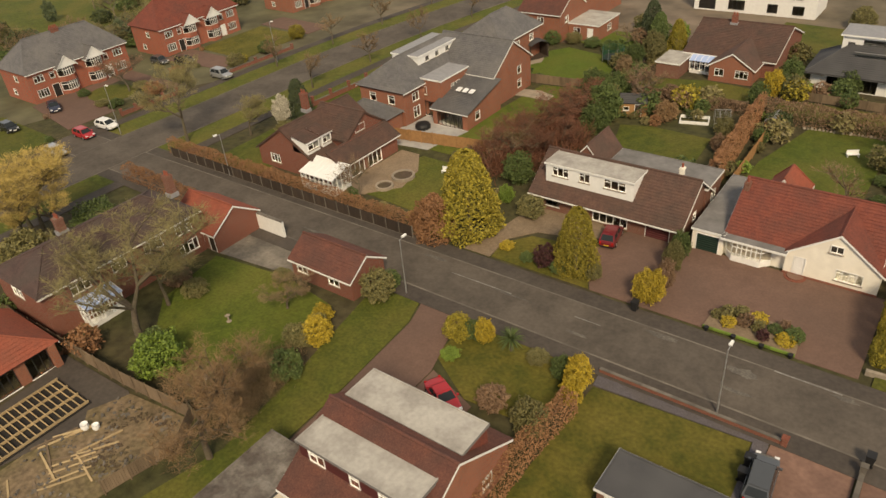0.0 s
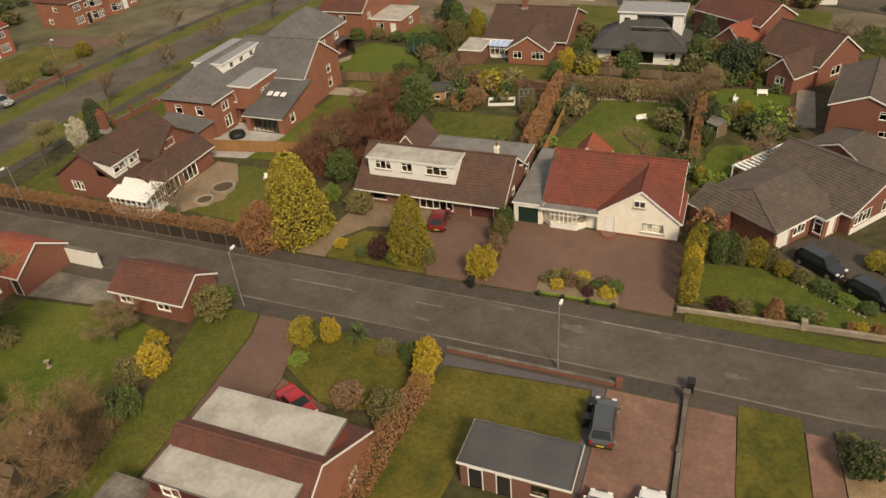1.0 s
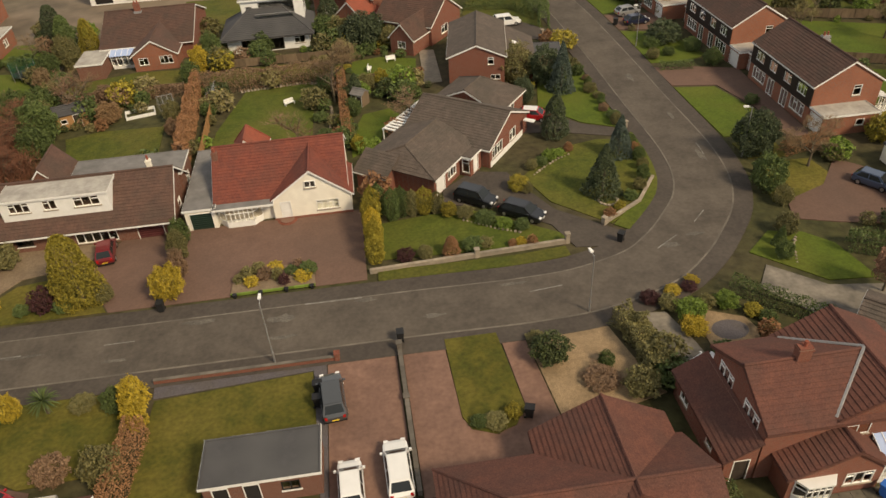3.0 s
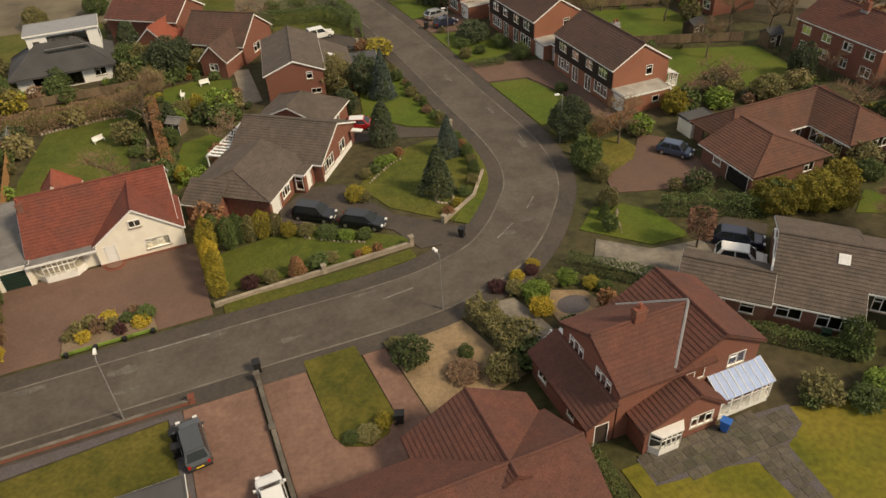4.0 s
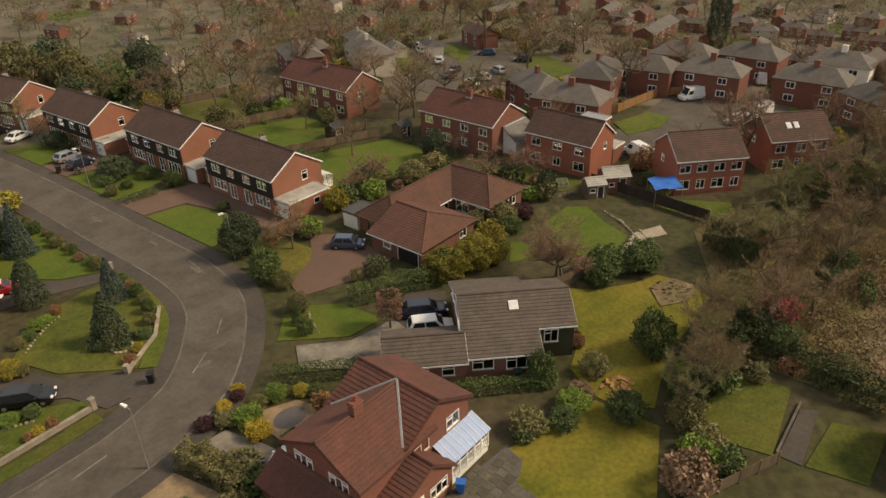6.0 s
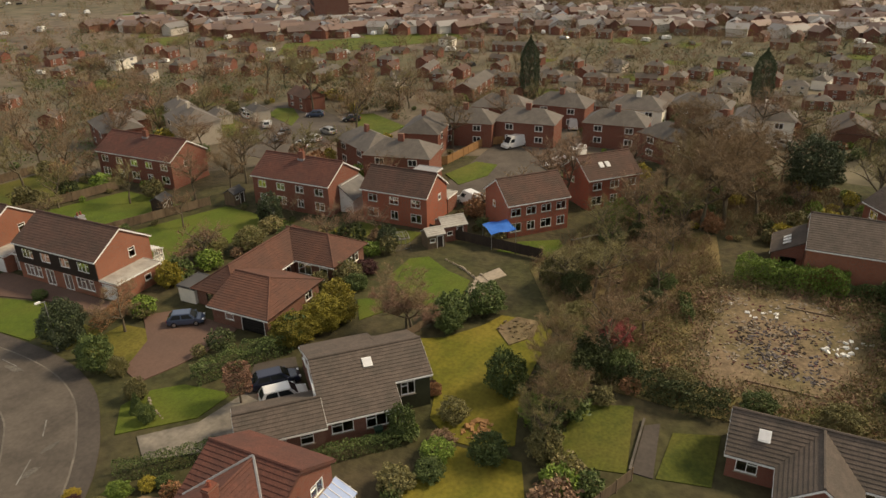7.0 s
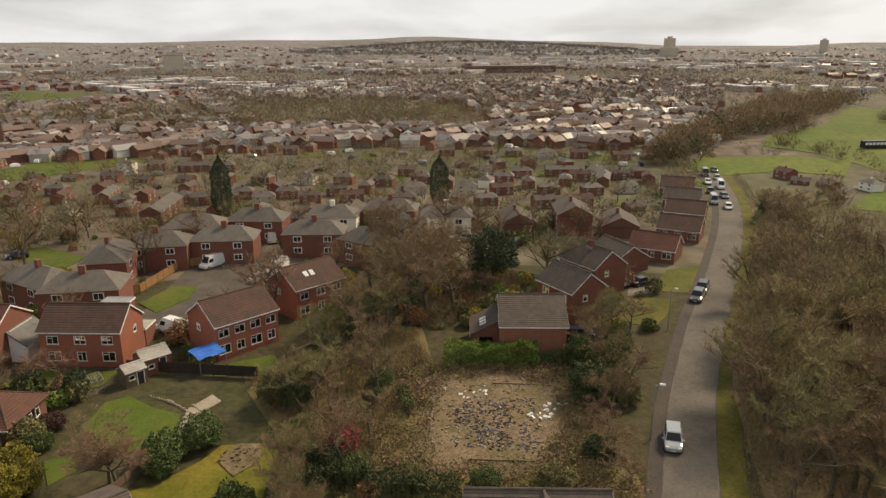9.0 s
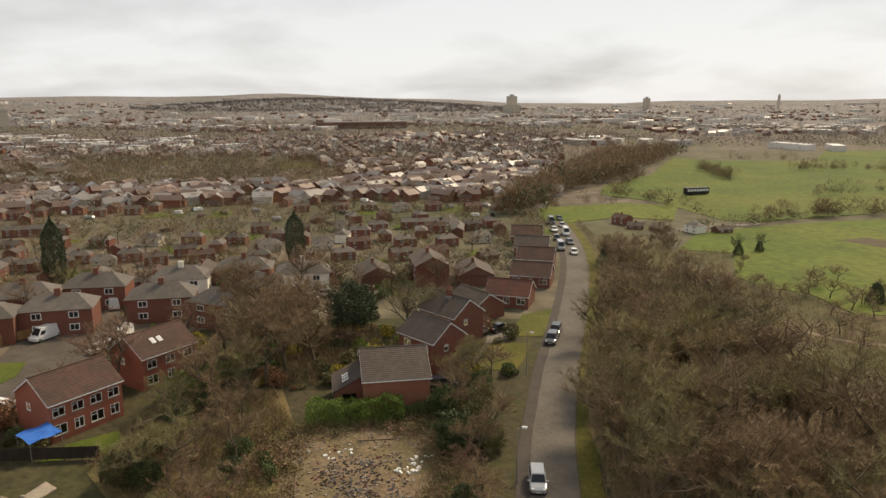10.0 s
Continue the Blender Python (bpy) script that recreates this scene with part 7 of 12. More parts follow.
def tree(x, y, w, h, material, label, shape="round", clear=0.12, fine=2, name="tree", group=""):
    """A leafy or coniferous tree: trunk and crown."""
    COUNT[0] += 1
    T = new(name)
    T.matrix_basis = Matrix.Translation((x, y, 0)) @ Matrix.Rotation(COUNT[0] * 2.1, 4, "Z")
    tagged(T, label, "tree", group)
    g = Geo()
    g.tube((0, 0, -0.05), (0.05, 0, h * 0.5), h * 0.022 + 0.03, h * 0.012 + 0.02, 7)
    g.tube((0.05, 0, h * 0.3), (w * 0.2, w * 0.1, h * 0.6), h * 0.010, h * 0.006, 5)
    g.tube((0.05, 0, h * 0.25), (-w * 0.2, -w * 0.12, h * 0.55), h * 0.010, h * 0.006, 5)
    g.ob("trunk", M_BARK, T)
    c = hang("crown", foliage(shape, material, fine, COUNT[0] % 3), T)
    c.matrix_basis = Matrix.Translation((0, 0, h * clear)) @ Matrix.Diagonal((w / 2, w / 2, h * (1 - clear), 1))
    return T


def hedge(pts, w, h, material, label, dens=90, leaf=0.13, name="hedge", wave=0.18):
    """A hedge along a line: leaves over its sides and its uneven top."""
    r = np.random.default_rng(int(abs(pts[0][0] * 31 + pts[0][1] * 17)) + 5)
    dens, leaf = dens * 3.6, leaf * 0.58
    cs = []
    for (ax, ay), (bx, by) in zip(pts[:-1], pts[1:]):
        ln = math.hypot(bx - ax, by - ay)
        n = int(ln * dens * (h + w) / 2.5)
        t = r.random(n)
        side = r.random(n)
        per = 2 * h + w
        q = side * per
        off = np.where(q < h, -w / 2, np.where(q < 2 * h, w / 2, r.uniform(-w / 2, w / 2, n)))
        z = np.where(q < h, q, np.where(q < 2 * h, q - h, h))
        off = off * (1 - 0.15 * (z / h) ** 2) * r.uniform(0.72, 1.05, n)
        along = t * ln
        bumpv = np.array([noise.noise(Vector((ax + s * 0.7, ay + o, zz * 0.8))) for s, o, zz in zip(along, off, z)])
        z = z * (1 + wave * bumpv) * r.uniform(0.9, 1.02, n)
        off = off * (1 + wave * 1.3 * bumpv)
        dx, dy = (bx - ax) / ln, (by - ay) / ln
        cs.append(np.stack([ax + dx * along - dy * off, ay + dy * along + dx * off, np.maximum(z, 0.05)], 1))
    v, f = quads(np.concatenate(cs), leaf, r)
    ob = new(name, numpy_mesh(name, v, f, material))
    return tagged(ob, label, "hedge")


def thicket(name, region, n, hmin, hmax, material, label, twig=0.30, per=26, width=0.018, seed=1, zbase=0.0):
    """Scrub of upright twigs and stems that nobody could count."""
    r = np.random.default_rng(seed)
    xs = [p[0] for p in region]
    ys = [p[1] for p in region]
    pts = []
    for _ in range(n * 12):
        x, y = r.uniform(min(xs), max(xs)), r.uniform(min(ys), max(ys))
        if len(pts) < n and inside(x, y, region) and free(x, y):
            pts.append((x, y))
    if not pts:
        return None
    n = len(pts)
    pts = np.array(pts)
    hs = r.uniform(hmin, hmax, n)
    idx = np.repeat(np.arange(n), per)
    m = len(idx)
    base = np.stack([pts[idx, 0] + r.normal(size=m) * 0.22 * hs[idx], pts[idx, 1] + r.normal(size=m) * 0.22 * hs[idx], zbase + hs[idx] * r.random(m) ** 1.2 * 0.75], 1)
    d = r.normal(size=(m, 3)) * 0.6
    d[:, 2] = np.abs(d[:, 2]) + 0.55
    d /= np.linalg.norm(d, axis=1, keepdims=True)
    sd = np.cross(d, r.normal(size=(m, 3)))
    sd /= np.linalg.norm(sd, axis=1, keepdims=True)
    ln = (hs[idx] * twig * r.uniform(0.6, 1.4, m))[:, None]
    wv = (width * hs[idx] * r.uniform(0.6, 1.5, m))[:, None]
    v = np.stack([base - sd * wv, base + sd * wv, base + d * ln + sd * wv * 0.4, base + d * ln - sd * wv * 0.4], 1).reshape(-1, 3)
    return tagged(new(name, numpy_mesh(name, v, np.arange(4 * m).reshape(-1, 4), material)), label, "scrub", kind="stuff")


GOLDEN = "golden-yellow conifer, broad and dense"
# street front, north side
tree(-39.8, 53.6, 7.0, 9.8, L_GOLD, GOLDEN, "flame", 0.02, 3, "conifer")
tree(-26.6, 52.9, 4.3, 7.2, L_GOLD, "golden-yellow cone-shaped conifer on the front lawn", "flame", 0.02, 3, "conifer")
shrub(-42.4, 50.9, 4.4, 5.4, L_BEECH, "russet-leaved beech at the hedge end", "flame")
shrub(-43.9, 51.2, 3.2, 3.8, L_BEECH, "russet-leaved beech at the hedge end")
hedge([(-89.5, 50.6), (-44.5, 50.6)], 1.3, 2.3, L_BEECH, "long clipped russet beech hedge along the street", 120, 0.13)
hedge([(-88.5, 42.6), (-73, 42.4)], 1.6, 2.0, L_BEECH, "russet beech hedge by the long house", 90, 0.14)
for x, y, w, h, m in [(-18.7, 52.0, 2.7, 3.2, L_YELL), (-18.2, 54.6, 1.7, 3.0, L_RUSS), (-18.6, 57.5, 1.8, 3.2, L_OLIVE), (-18.9, 60.2, 1.8, 2.8, L_GREEN), (-29.6, 52.3, 2.3, 2.2, L_PURP), (-34.6, 52.9, 1.5, 0.8, L_YELL),
                      (-35.8, 59.9, 2.9, 2.3, L_OLIVE), (-39.9, 61.3, 1.7, 2.0, L_BRIGHT), (-41.2, 66.0, 3.5, 3.6, L_GREEN), (-28.0, 51.8, 1.5, 1.2, L_GREEN), (-24.6, 52.6, 1.6, 1.6, L_OLIVE), (-31.6, 51.9, 1.3, 1.0, L_GREEN), (-40.5, 57.0, 1.8, 1.6, L_OLIVE)]:
    shrub(x, y, w, h, m, {"yellow_blossom": "yellow forsythia bush in flower", "purple_leaves": "rounded purple-leaved shrub on the lawn"}.get(m.name, "garden shrub beside the drive"))
# planter bed before the cream bungalow
for i, (x, y) in enumerate([(-12.6, 52.6), (-11.4, 52.0), (-10.2, 52.9), (-9.0, 52.4), (-7.8, 53.1), (-6.7, 52.0), (-8.4, 51.6), (-10.8, 53.6), (-9.4, 53.9), (-7.2, 53.8), (-11.9, 53.3), (-6.2, 52.8)]):
    m = (L_OLIVE, L_YELL, L_RUSS, L_OLIVE, L_GREEN, L_YELL, L_PURP)[i % 7]
    shrub(x, y, 1.0 + 0.25 * (i % 3), 0.8 + 0.3 * ((i * 5) % 4) / 2, m, "small bedding shrub in the front planter", fine=0)
# tall yellow-green hedge row and clipped junipers
for i, (x, y, w, h, m) in enumerate([(0.1, 53.2, 1.7, 3.4, L_GOLD), (0.2, 54.8, 1.6, 4.0, L_GOLD), (0.1, 56.4, 1.7, 4.3, L_YELL), (0.0, 58.2, 1.7, 4.6, L_GOLD), (0.2, 60.0, 1.7, 4.4, L_GOLD), (0.9, 61.0, 1.5, 4.0, L_GREEN),
                                     (2.2, 59.9, 1.5, 3.9, L_GREEN), (3.2, 60.5, 1.5, 3.6, L_GREEN), (4.3, 60.4, 1.5, 3.1, L_OLIVE), (5.5, 60.4, 1.8, 3.3, L_GOLD), (6.8, 60.3, 1.5, 2.6, L_OLIVE)]):
    shrub(x, y, w, h, m, "tall narrow clipped conifer beside the boundary", "column", 1, "conifer", "conifer", "boundary conifers")
shrub(7.2, 52.9, 1.7, 2.1, L_BEECH, "spiral-clipped russet topiary in the garden", "flame", 1)
for x, y, w, h, m in [(2.9, 53.0, 1.6, 1.2, L_PURP), (4.7, 53.0, 1.4, 1.3, L_OLIVE), (9.3, 53.4, 1.8, 1.2, L_GREEN), (10.6, 53.6, 1.4, 0.9, L_OLIVE), (13.1, 53.0, 0.8, 0.8, L_BEECH), (13.9, 53.0, 1.0, 0.9, L_YELL), (15.0, 52.9, 1.0, 1.0, L_BEECH),
                      (9.5, 58.8, 1.6, 1.2, L_OLIVE), (11.4, 57.6, 2.0, 1.1, L_GREEN), (13.0, 56.4, 1.6, 0.9, L_BRIGHT), (14.6, 55.6, 1.4, 1.1, L_GREEN), (7.9, 59.4, 1.5, 1.6, L_GOLD)]:
    shrub(x, y, w, h, m, "low clipped shrub in the bungalow garden", fine=0 if w < 1.2 else 1)
# island garden on the bend
tree(24.2, 60.2, 3.8, 5.8, L_DARK, "dark green conifer in the bend garden", "cone", 0.02, 2, "conifer")
tree(28.4, 67.4, 2.9, 5.0, L_BLUE, "blue-grey spruce in the bend garden", "cone", 0.02, 2, "conifer")
tree(22.6, 73.4, 3.2, 5.2, L_DARK, "dark columnar conifer in the garden", "flame", 0.02, 2, "conifer")
tree(26.7, 85.4, 3.4, 6.8, L_BLUE, "dark blue-green conifer near the kerb", "cone", 0.02, 2, "conifer")
tree(25.2, 88.2, 4.0, 5.0, L_DARK, "dark rounded conifer near the kerb", "round", 0.02, 2, "conifer")
shrub(21.0, 83.0, 2.6, 3.4, L_DARK, "dark evergreen shrub in the border")
bare_tree(21.8, 91.0, 5.2, L_TWIG_G, "small budding tree beside the brick house", wide=1.2)
shrub(21.6, 90.4, 5.2, 4.6, L_OLIVE, "broad olive-green garden tree", fine=2)
for x, y, w, h, m in [(15.8, 62.7, 2.0, 1.7, L_GOLD), (16.6, 62.0, 1.2, 1.2, L_OLIVE), (19.4, 67.2, 1.4, 1.0, L_GREEN), (20.6, 68.2, 1.6, 1.2, L_BRIGHT), (18.2, 66.6, 1.3, 1.1, L_OLIVE), (21.8, 68.8, 1.3, 0.8, L_BRIGHT), (23.2, 69.6, 1.0, 1.0, L_BEECH),
                      (23.6, 55.9, 1.2, 0.9, L_BEECH), (25.0, 57.0, 1.1, 0.8, L_GOLD), (26.6, 58.4, 1.3, 1.1, L_GREEN), (28.2, 60.2, 1.3, 1.2, L_OLIVE), (29.2, 62.0, 1.3, 1.6, L_GREEN), (29.9, 64.0, 1.2, 1.3, L_OLIVE), (30.2, 66.0, 1.3, 1.5, L_GREEN), (30.5, 68.0, 1.1, 1.0, L_BEECH), (30.6, 69.8, 1.2, 1.1, L_GREEN)]:
    shrub(x, y, w, h, m, "rounded border shrub of the bend garden", fine=1)
for i in range(11):
    y = 74.6 + i * 1.9
    shrub(30.5 + 0.35 * math.sin(i * 2.1), y, 1.3 + 0.4 * math.sin(i * 1.7), 1.1 + 0.4 * math.cos(i * 2.3), (L_OLIVE, L_GREEN, L_RUSS, L_GREEN, L_OLIVE)[i % 5], "shrub of the roadside border", fine=1)
for x, y, w, h, m in [(45.7, 98.2, 4.6, 3.0, L_DARK), (43.4, 96.6, 2.2, 1.4, L_GREEN), (42.0, 92.6, 1.8, 1.4, L_OLIVE), (44.6, 93.2, 1.6, 1.2, L_GREEN), (48.4, 94.0, 2.2, 1.8, L_GREEN), (49.0, 88.6, 2.4, 2.2, L_GREEN), (46.4, 118.0, 3.2, 2.6, L_DARK), (47.6, 70.6, 1.6, 1.2, L_OLIVE), (48.4, 76.0, 1.6, 1.2, L_GREEN), (44.6, 68.0, 1.6, 0.6, L_BRIGHT)]:
    shrub(x, y, w, h, m, "clipped evergreen in a front garden of the semis", fine=1)
hedge([(41.4, 88.6), (46.0, 88.2)], 1.2, 1.1, L_GREEN, "low clipped hedge stub between the drives", 110, 0.14)
# near side of the street
for x, y, w, h, m, l in [(-30.8, 38.6, 2.4, 2.3, L_GOLD, "yellow-green rounded shrub in the garden"), (-28.4, 39.4, 1.6, 2.4, L_YELL, "yellow flowering shrub in the garden"), (-18.9, 38.6, 2.0, 3.2, L_YELL, "bright yellow shrub by the wall"), (-18.6, 36.8, 1.7, 2.6, L_YELL, "bright yellow shrub by the wall"),
                         (-20.6, 39.0, 1.8, 2.0, L_GREEN, "dark green shrub in the garden"), (-23.2, 39.6, 1.8, 1.0, L_OLIVE, "low spreading shrub in the garden"), (-29.6, 39.2, 1.5, 1.9, L_GREEN, "dense green shrub beside the lawn"), (-19.9, 32.5, 2.7, 3.0, L_OLIVE, "grey-green shrub beside the hedge"),
                         (-23.6, 33.2, 2.3, 1.9, L_RUSS, "twiggy brown leafless garden shrub"), (-29.9, 36.2, 1.6, 0.7, L_BRIGHT, "low light green shrub"), (12.8, 38.0, 2.9, 2.2, L_MOSS, "large rounded olive shrub on gravel"), (16.9, 36.6, 1.2, 1.2, L_GREEN, "small round shrub on gravel"),
                         (16.0, 35.0, 2.6, 0.9, L_RUSS, "brown twiggy shrub in the garden"), (18.6, 33.6, 2.6, 1.8, L_OLIVE, "pale variegated shrub in the garden"), (24.9, 38.8, 2.0, 1.3, L_YELL, "yellow evergreen shrub in the garden"), (25.4, 40.7, 2.3, 1.5, L_BRIGHT, "rounded green shrub in the garden"),
                         (24.0, 41.9, 1.6, 1.2, L_OLIVE, "rounded grey-green shrub in the garden"), (22.8, 43.0, 1.6, 0.9, L_PURP, "purple-leaved shrub in the garden"), (25.0, 43.6, 1.3, 0.8, L_YELL, "yellow low shrub in the garden"), (27.2, 44.6, 1.2, 0.7, L_YELL, "golden low shrub in the garden"),
                         (26.6, 43.8, 1.3, 0.8, L_PURP, "dark red shrub in the garden"), (28.8, 41.3, 1.9, 1.2, L_BRIGHT, "green shrub at the gravel circle"), (30.4, 39.9, 1.4, 1.0, L_GOLD, "golden-leaved shrub by the gravel circle"), (27.2, 41.6, 1.4, 1.0, L_OLIVE, "low olive shrub in the bed"), (31.2, 38.9, 1.3, 1.0, L_GREEN, "yellow-leaved shrub by the gravel circle"),
                         (12.2, 40.2, 1.6, 0.6, L_OLIVE, "low spreading shrub in the garden"), (7.4, 32.4, 1.6, 0.8, L_OLIVE, "low planting at the lawn end"), (8.8, 33.0, 1.2, 1.0, L_GOLD, "yellow-green low shrub in the garden"), (6.2, 32.6, 1.2, 0.7, L_GREEN, "low green planting in the garden")]:
    shrub(x, y, w, h, m, l, fine=1)
hedge([(19.5, 41.3), (20.3, 39.0), (20.4, 36.6), (20.2, 34.2)], 2.0, 1.9, L_OLIVE, "tall mixed olive-green hedge beside the drive", 170, 0.17, wave=0.4)
hedge([(-18.3, 36.2), (-18.9, 30.2), (-18.9, 23), (-18.6, 14)], 1.5, 2.2, L_BEECH, "russet beech hedge between the gardens", 120, 0.13)
hedge([(30.0, 43.2), (32.2, 41.2), (36.0, 37.4)], 1.6, 1.4, L_GREEN, "low olive hedge beside the drive", 100, 0.14)
hedge([(20.4, 24.2), (20.2, 16)], 1.3, 1.8, L_GREEN, "clipped green hedge beside the house", 100, 0.13)
hedge([(35.4, 32.6), (43.6, 24.4)], 1.5, 1.1, L_GREEN, "clipped green hedge below the split-level house", 110, 0.14)
# yucca by the kerb
yu = thing("palm", -25.8, 39.5, 0, "spiky green yucca palm with a short trunk", "plant")
Geo().tube((0, 0, 0), (0, 0, 1.3), 0.14, 0.11, 7).ob("trunk", M_BARK, yu)
yr = np.random.default_rng(3)
sp = Geo()
for i in range(90):
    a, el = yr.uniform(0, 6.28), yr.uniform(-0.5, 1.3)
    d = Vector((math.cos(a) * math.cos(el), math.sin(a) * math.cos(el), math.sin(el)))
    s = d.cross(Vector((0, 0, 1))).normalized() * 0.05
    m0 = Vector((0, 0, 1.4)) + d * 0.75
    t0 = m0 + d * 0.6 - Vector((0, 0, 0.25))
    sp.poly(Vector((0, 0, 1.4)) - s, Vector((0, 0, 1.4)) + s, m0 + s, m0 - s)
    sp.poly(m0 - s, m0 + s, t0)
sp.ob("fronds", L_GREEN, yu)

# trees of the big south-west lawn
bare_tree(-55.6, 22.6, 12.5, L_TWIG_G, "bare spreading tree with first buds over the lawn", 1, wide=1.5)
bare_tree(-58.5, 27.6, 8.0, L_TWIG_G, "bare spreading tree with first buds by the house", 2, wide=1.2)
bare_tree(-39.0, 17.3, 10.5, L_TAN, "bare grey-brown tree beside the building site", 3, wide=1.3)
bare_tree(-47.5, 33.5, 3.6, L_TWIG, "low bare shrub tree by the garage", 0, wide=1.7)
for x, y, w, h, m in [(-50.6, 21.4, 4.2, 3.6, L_BRIGHT), (-53, 22.4, 3, 2.6, L_GREEN), (-41.4, 31.6, 2.6, 2.4, L_YELL), (-43.0, 34.0, 1.8, 1.8, L_YELL), (-42.4, 32.8, 1.6, 1.7, L_OLIVE), (-42.6, 30.4, 2.6, 2.0, L_OLIVE), (-40.4, 26.9, 2.6, 2.6, L_GREEN), (-46.0, 22.2, 3.0, 1.6, L_OLIVE),
                      (-40.6, 39.2, 3.0, 3.4, L_OLIVE), (-41.2, 41.4, 2.2, 1.6, L_GREEN), (-60.6, 30.5, 2.6, 2.2, L_RUSS), (-57.4, 30.2, 2.4, 1.8, L_OLIVE), (-51.5, 36.6, 2.0, 1.2, L_OLIVE)]:
    shrub(x, y, w, h, m, "yellow forsythia beside the lawn" if m is L_YELL else "overgrown shrub at the lawn edge", fine=1)
BRUSH = [(-50, 22.4), (-46, 24.4), (-43.8, 28.5), (-40.6, 29), (-38.6, 24), (-39.4, 20), (-43.2, 19.8), (-47, 20.2)]
thicket("scrub", BRUSH, 330, 0.8, 1.9, L_TWIG, "brown dead stems along the lawn edge", seed=41, per=60, width=0.006, twig=0.26)
thicket("scrub", BRUSH, 160, 0.6, 1.7, L_SCRUB, "straw-coloured dead stems along the lawn edge", seed=42, per=60, width=0.006, twig=0.26)
# gardens behind the avenue houses
wg = np.random.default_rng(91)
AVT = []
for i in range(70):
    x, y = wg.uniform(-185, -141), wg.uniform(40, 140)
    if i % 3:
        heap_later.append((x, y, wg.uniform(2.5, 6), wg.uniform(2, 5), (L_GREEN, L_OLIVE, L_DARK, L_MOSS)[i % 4]))
    else:
        AVT.append((x, y, wg.uniform(5, 9), (L_TWIG, L_TWIG_G)[i % 2], 1.2))
many_trees("garden_trees", AVT, "bare trees behind the avenue houses")
# avenue trees
bare_tree(-90.4, 53.9, 11.6, L_TWIG_G, "budding street tree on the avenue verge", 1)
for x, y, h, k in [(-84.3, 27.3, 11.5, 2), (-83.0, 25.6, 10.0, 0), (-85.6, 29.0, 9.4, 1), (-82.2, 29.2, 9.0, 3)]:
    bare_tree(x, y, h, L_TWIG_Y, "golden budding tree by the junction", k, wide=1.2, crown_from=0.15)
bare_tree(-83.4, 60.0, 6.4, L_TWIG_G, "small budding garden tree", 3, wide=1.3)
for y in (78, 92, 106, 122):
    bare_tree(-89.5 + (y - 60) * 0.05, y, 6.0, L_TWIG, "young bare street tree on the verge", light=True, group="verge trees")
    bare_tree(-103.6 + (y - 60) * 0.05, y + 5, 6.0, L_TWIG, "young bare street tree on the verge", light=True, group="verge trees")
bare_tree(-118.5, 62.5, 6.5, L_RUSS, "reddish twiggy tree in a front garden", 0, wide=1.3)
shrub(-82.2, 65.6, 2.8, 4.0, L_BLOSSOM, "white blossoming shrub tree", fine=2)
shrub(-80.4, 67.6, 3.8, 6.4, L_DARK, "dark evergreen tree in the garden", "flame", 2)
for x, y, w, h, m in [(-75.6, 69, 3, 2.6, L_OLIVE), (-77.6, 62, 3, 2.4, L_OLIVE), (-74, 64.5, 2.4, 2.4, L_GREEN), (-114.5, 57.5, 2.2, 1.2, L_GREEN), (-117, 56.4, 2.4, 1.0, L_OLIVE), (-124.5, 57.4, 2.0, 1.2, L_GREEN), (-118, 64.6, 2.6, 1.2, L_OLIVE), (-114, 70, 3, 2.2, L_OLIVE), (-110.5, 80, 3.0, 2.4, L_OLIVE), (-111, 88, 3, 2.2, L_GREEN), (-112, 97, 3, 2.6, L_GOLD), (-84, 18, 6, 4, L_OLIVE), (-80, 33, 5, 3, L_GREEN), (-79, 24, 5, 4, L_OLIVE), (-77, 13, 6, 3.5, L_GREEN)]:
    shrub(x, y, w, h, m, "front garden shrub along the avenue", fine=1)

# back gardens: tall russet hedge rows and trees
for x, y, w, h, m in [(-46.5, 69.5, 4.6, 5.4, L_RUSS), (-44.5, 73.5, 5.0, 6.0, L_RUSS), (-44.2, 77.8, 5.0, 6.2, L_RUSS), (-43.6, 81.6, 4.8, 6.0, L_RUSS), (-43.0, 85.6, 4.4, 5.4, L_RUSS), (-42.0, 70.6, 4.6, 5.0, L_RUSS), (-40.6, 75.5, 4.2, 5.0, L_RUSS),
                      (-39.8, 86.6, 4.2, 5.2, L_GREEN), (-39.2, 82.2, 3.6, 4.2, L_GREEN), (-41.0, 90.5, 3.2, 3.6, L_OLIVE), (-45.5, 66.0, 3.8, 4.4, L_RUSS)]:
    if m is L_RUSS:
        bare_tree(x, y, h * 1.05, L_MAROON, "tall brown twiggy hedge tree behind the chalet", wide=1.25, crown_from=0.05)
        thicket("scrub", [(x - w * 0.55, y - w * 0.55), (x + w * 0.55, y - w * 0.55), (x + w * 0.55, y + w * 0.55), (x - w * 0.55, y + w * 0.55)], 16, 1.8, 4.4, L_MAROON, "dense brown twigs under the hedge trees", seed=int(y), per=150, width=0.006, twig=0.24)
    else:
        shrub(x, y, w, h, m, "dense evergreen garden tree at the boundary", fine=2)
hedge([(-21.0, 75.5), (-21.6, 86), (-22.2, 98)], 1.4, 3.2, L_BEECH, "tall russet hedge between back gardens", 100, 0.16)
hedge([(-22, 97.0), (-3, 97.2)], 2.4, 2.6, L_RUSS, "broad brown hedge across the back gardens", 90, 0.17)
hedge([(-1.8, 77), (-2.2, 97)], 1.2, 2.0, L_BEECH, "russet garden hedge of the street", 90, 0.15)
hedge([(-43.6, 96.2), (-24.0, 97.0)], 1.3, 1.7, L_RUSS, "low hedge between gardens", 80, 0.15)
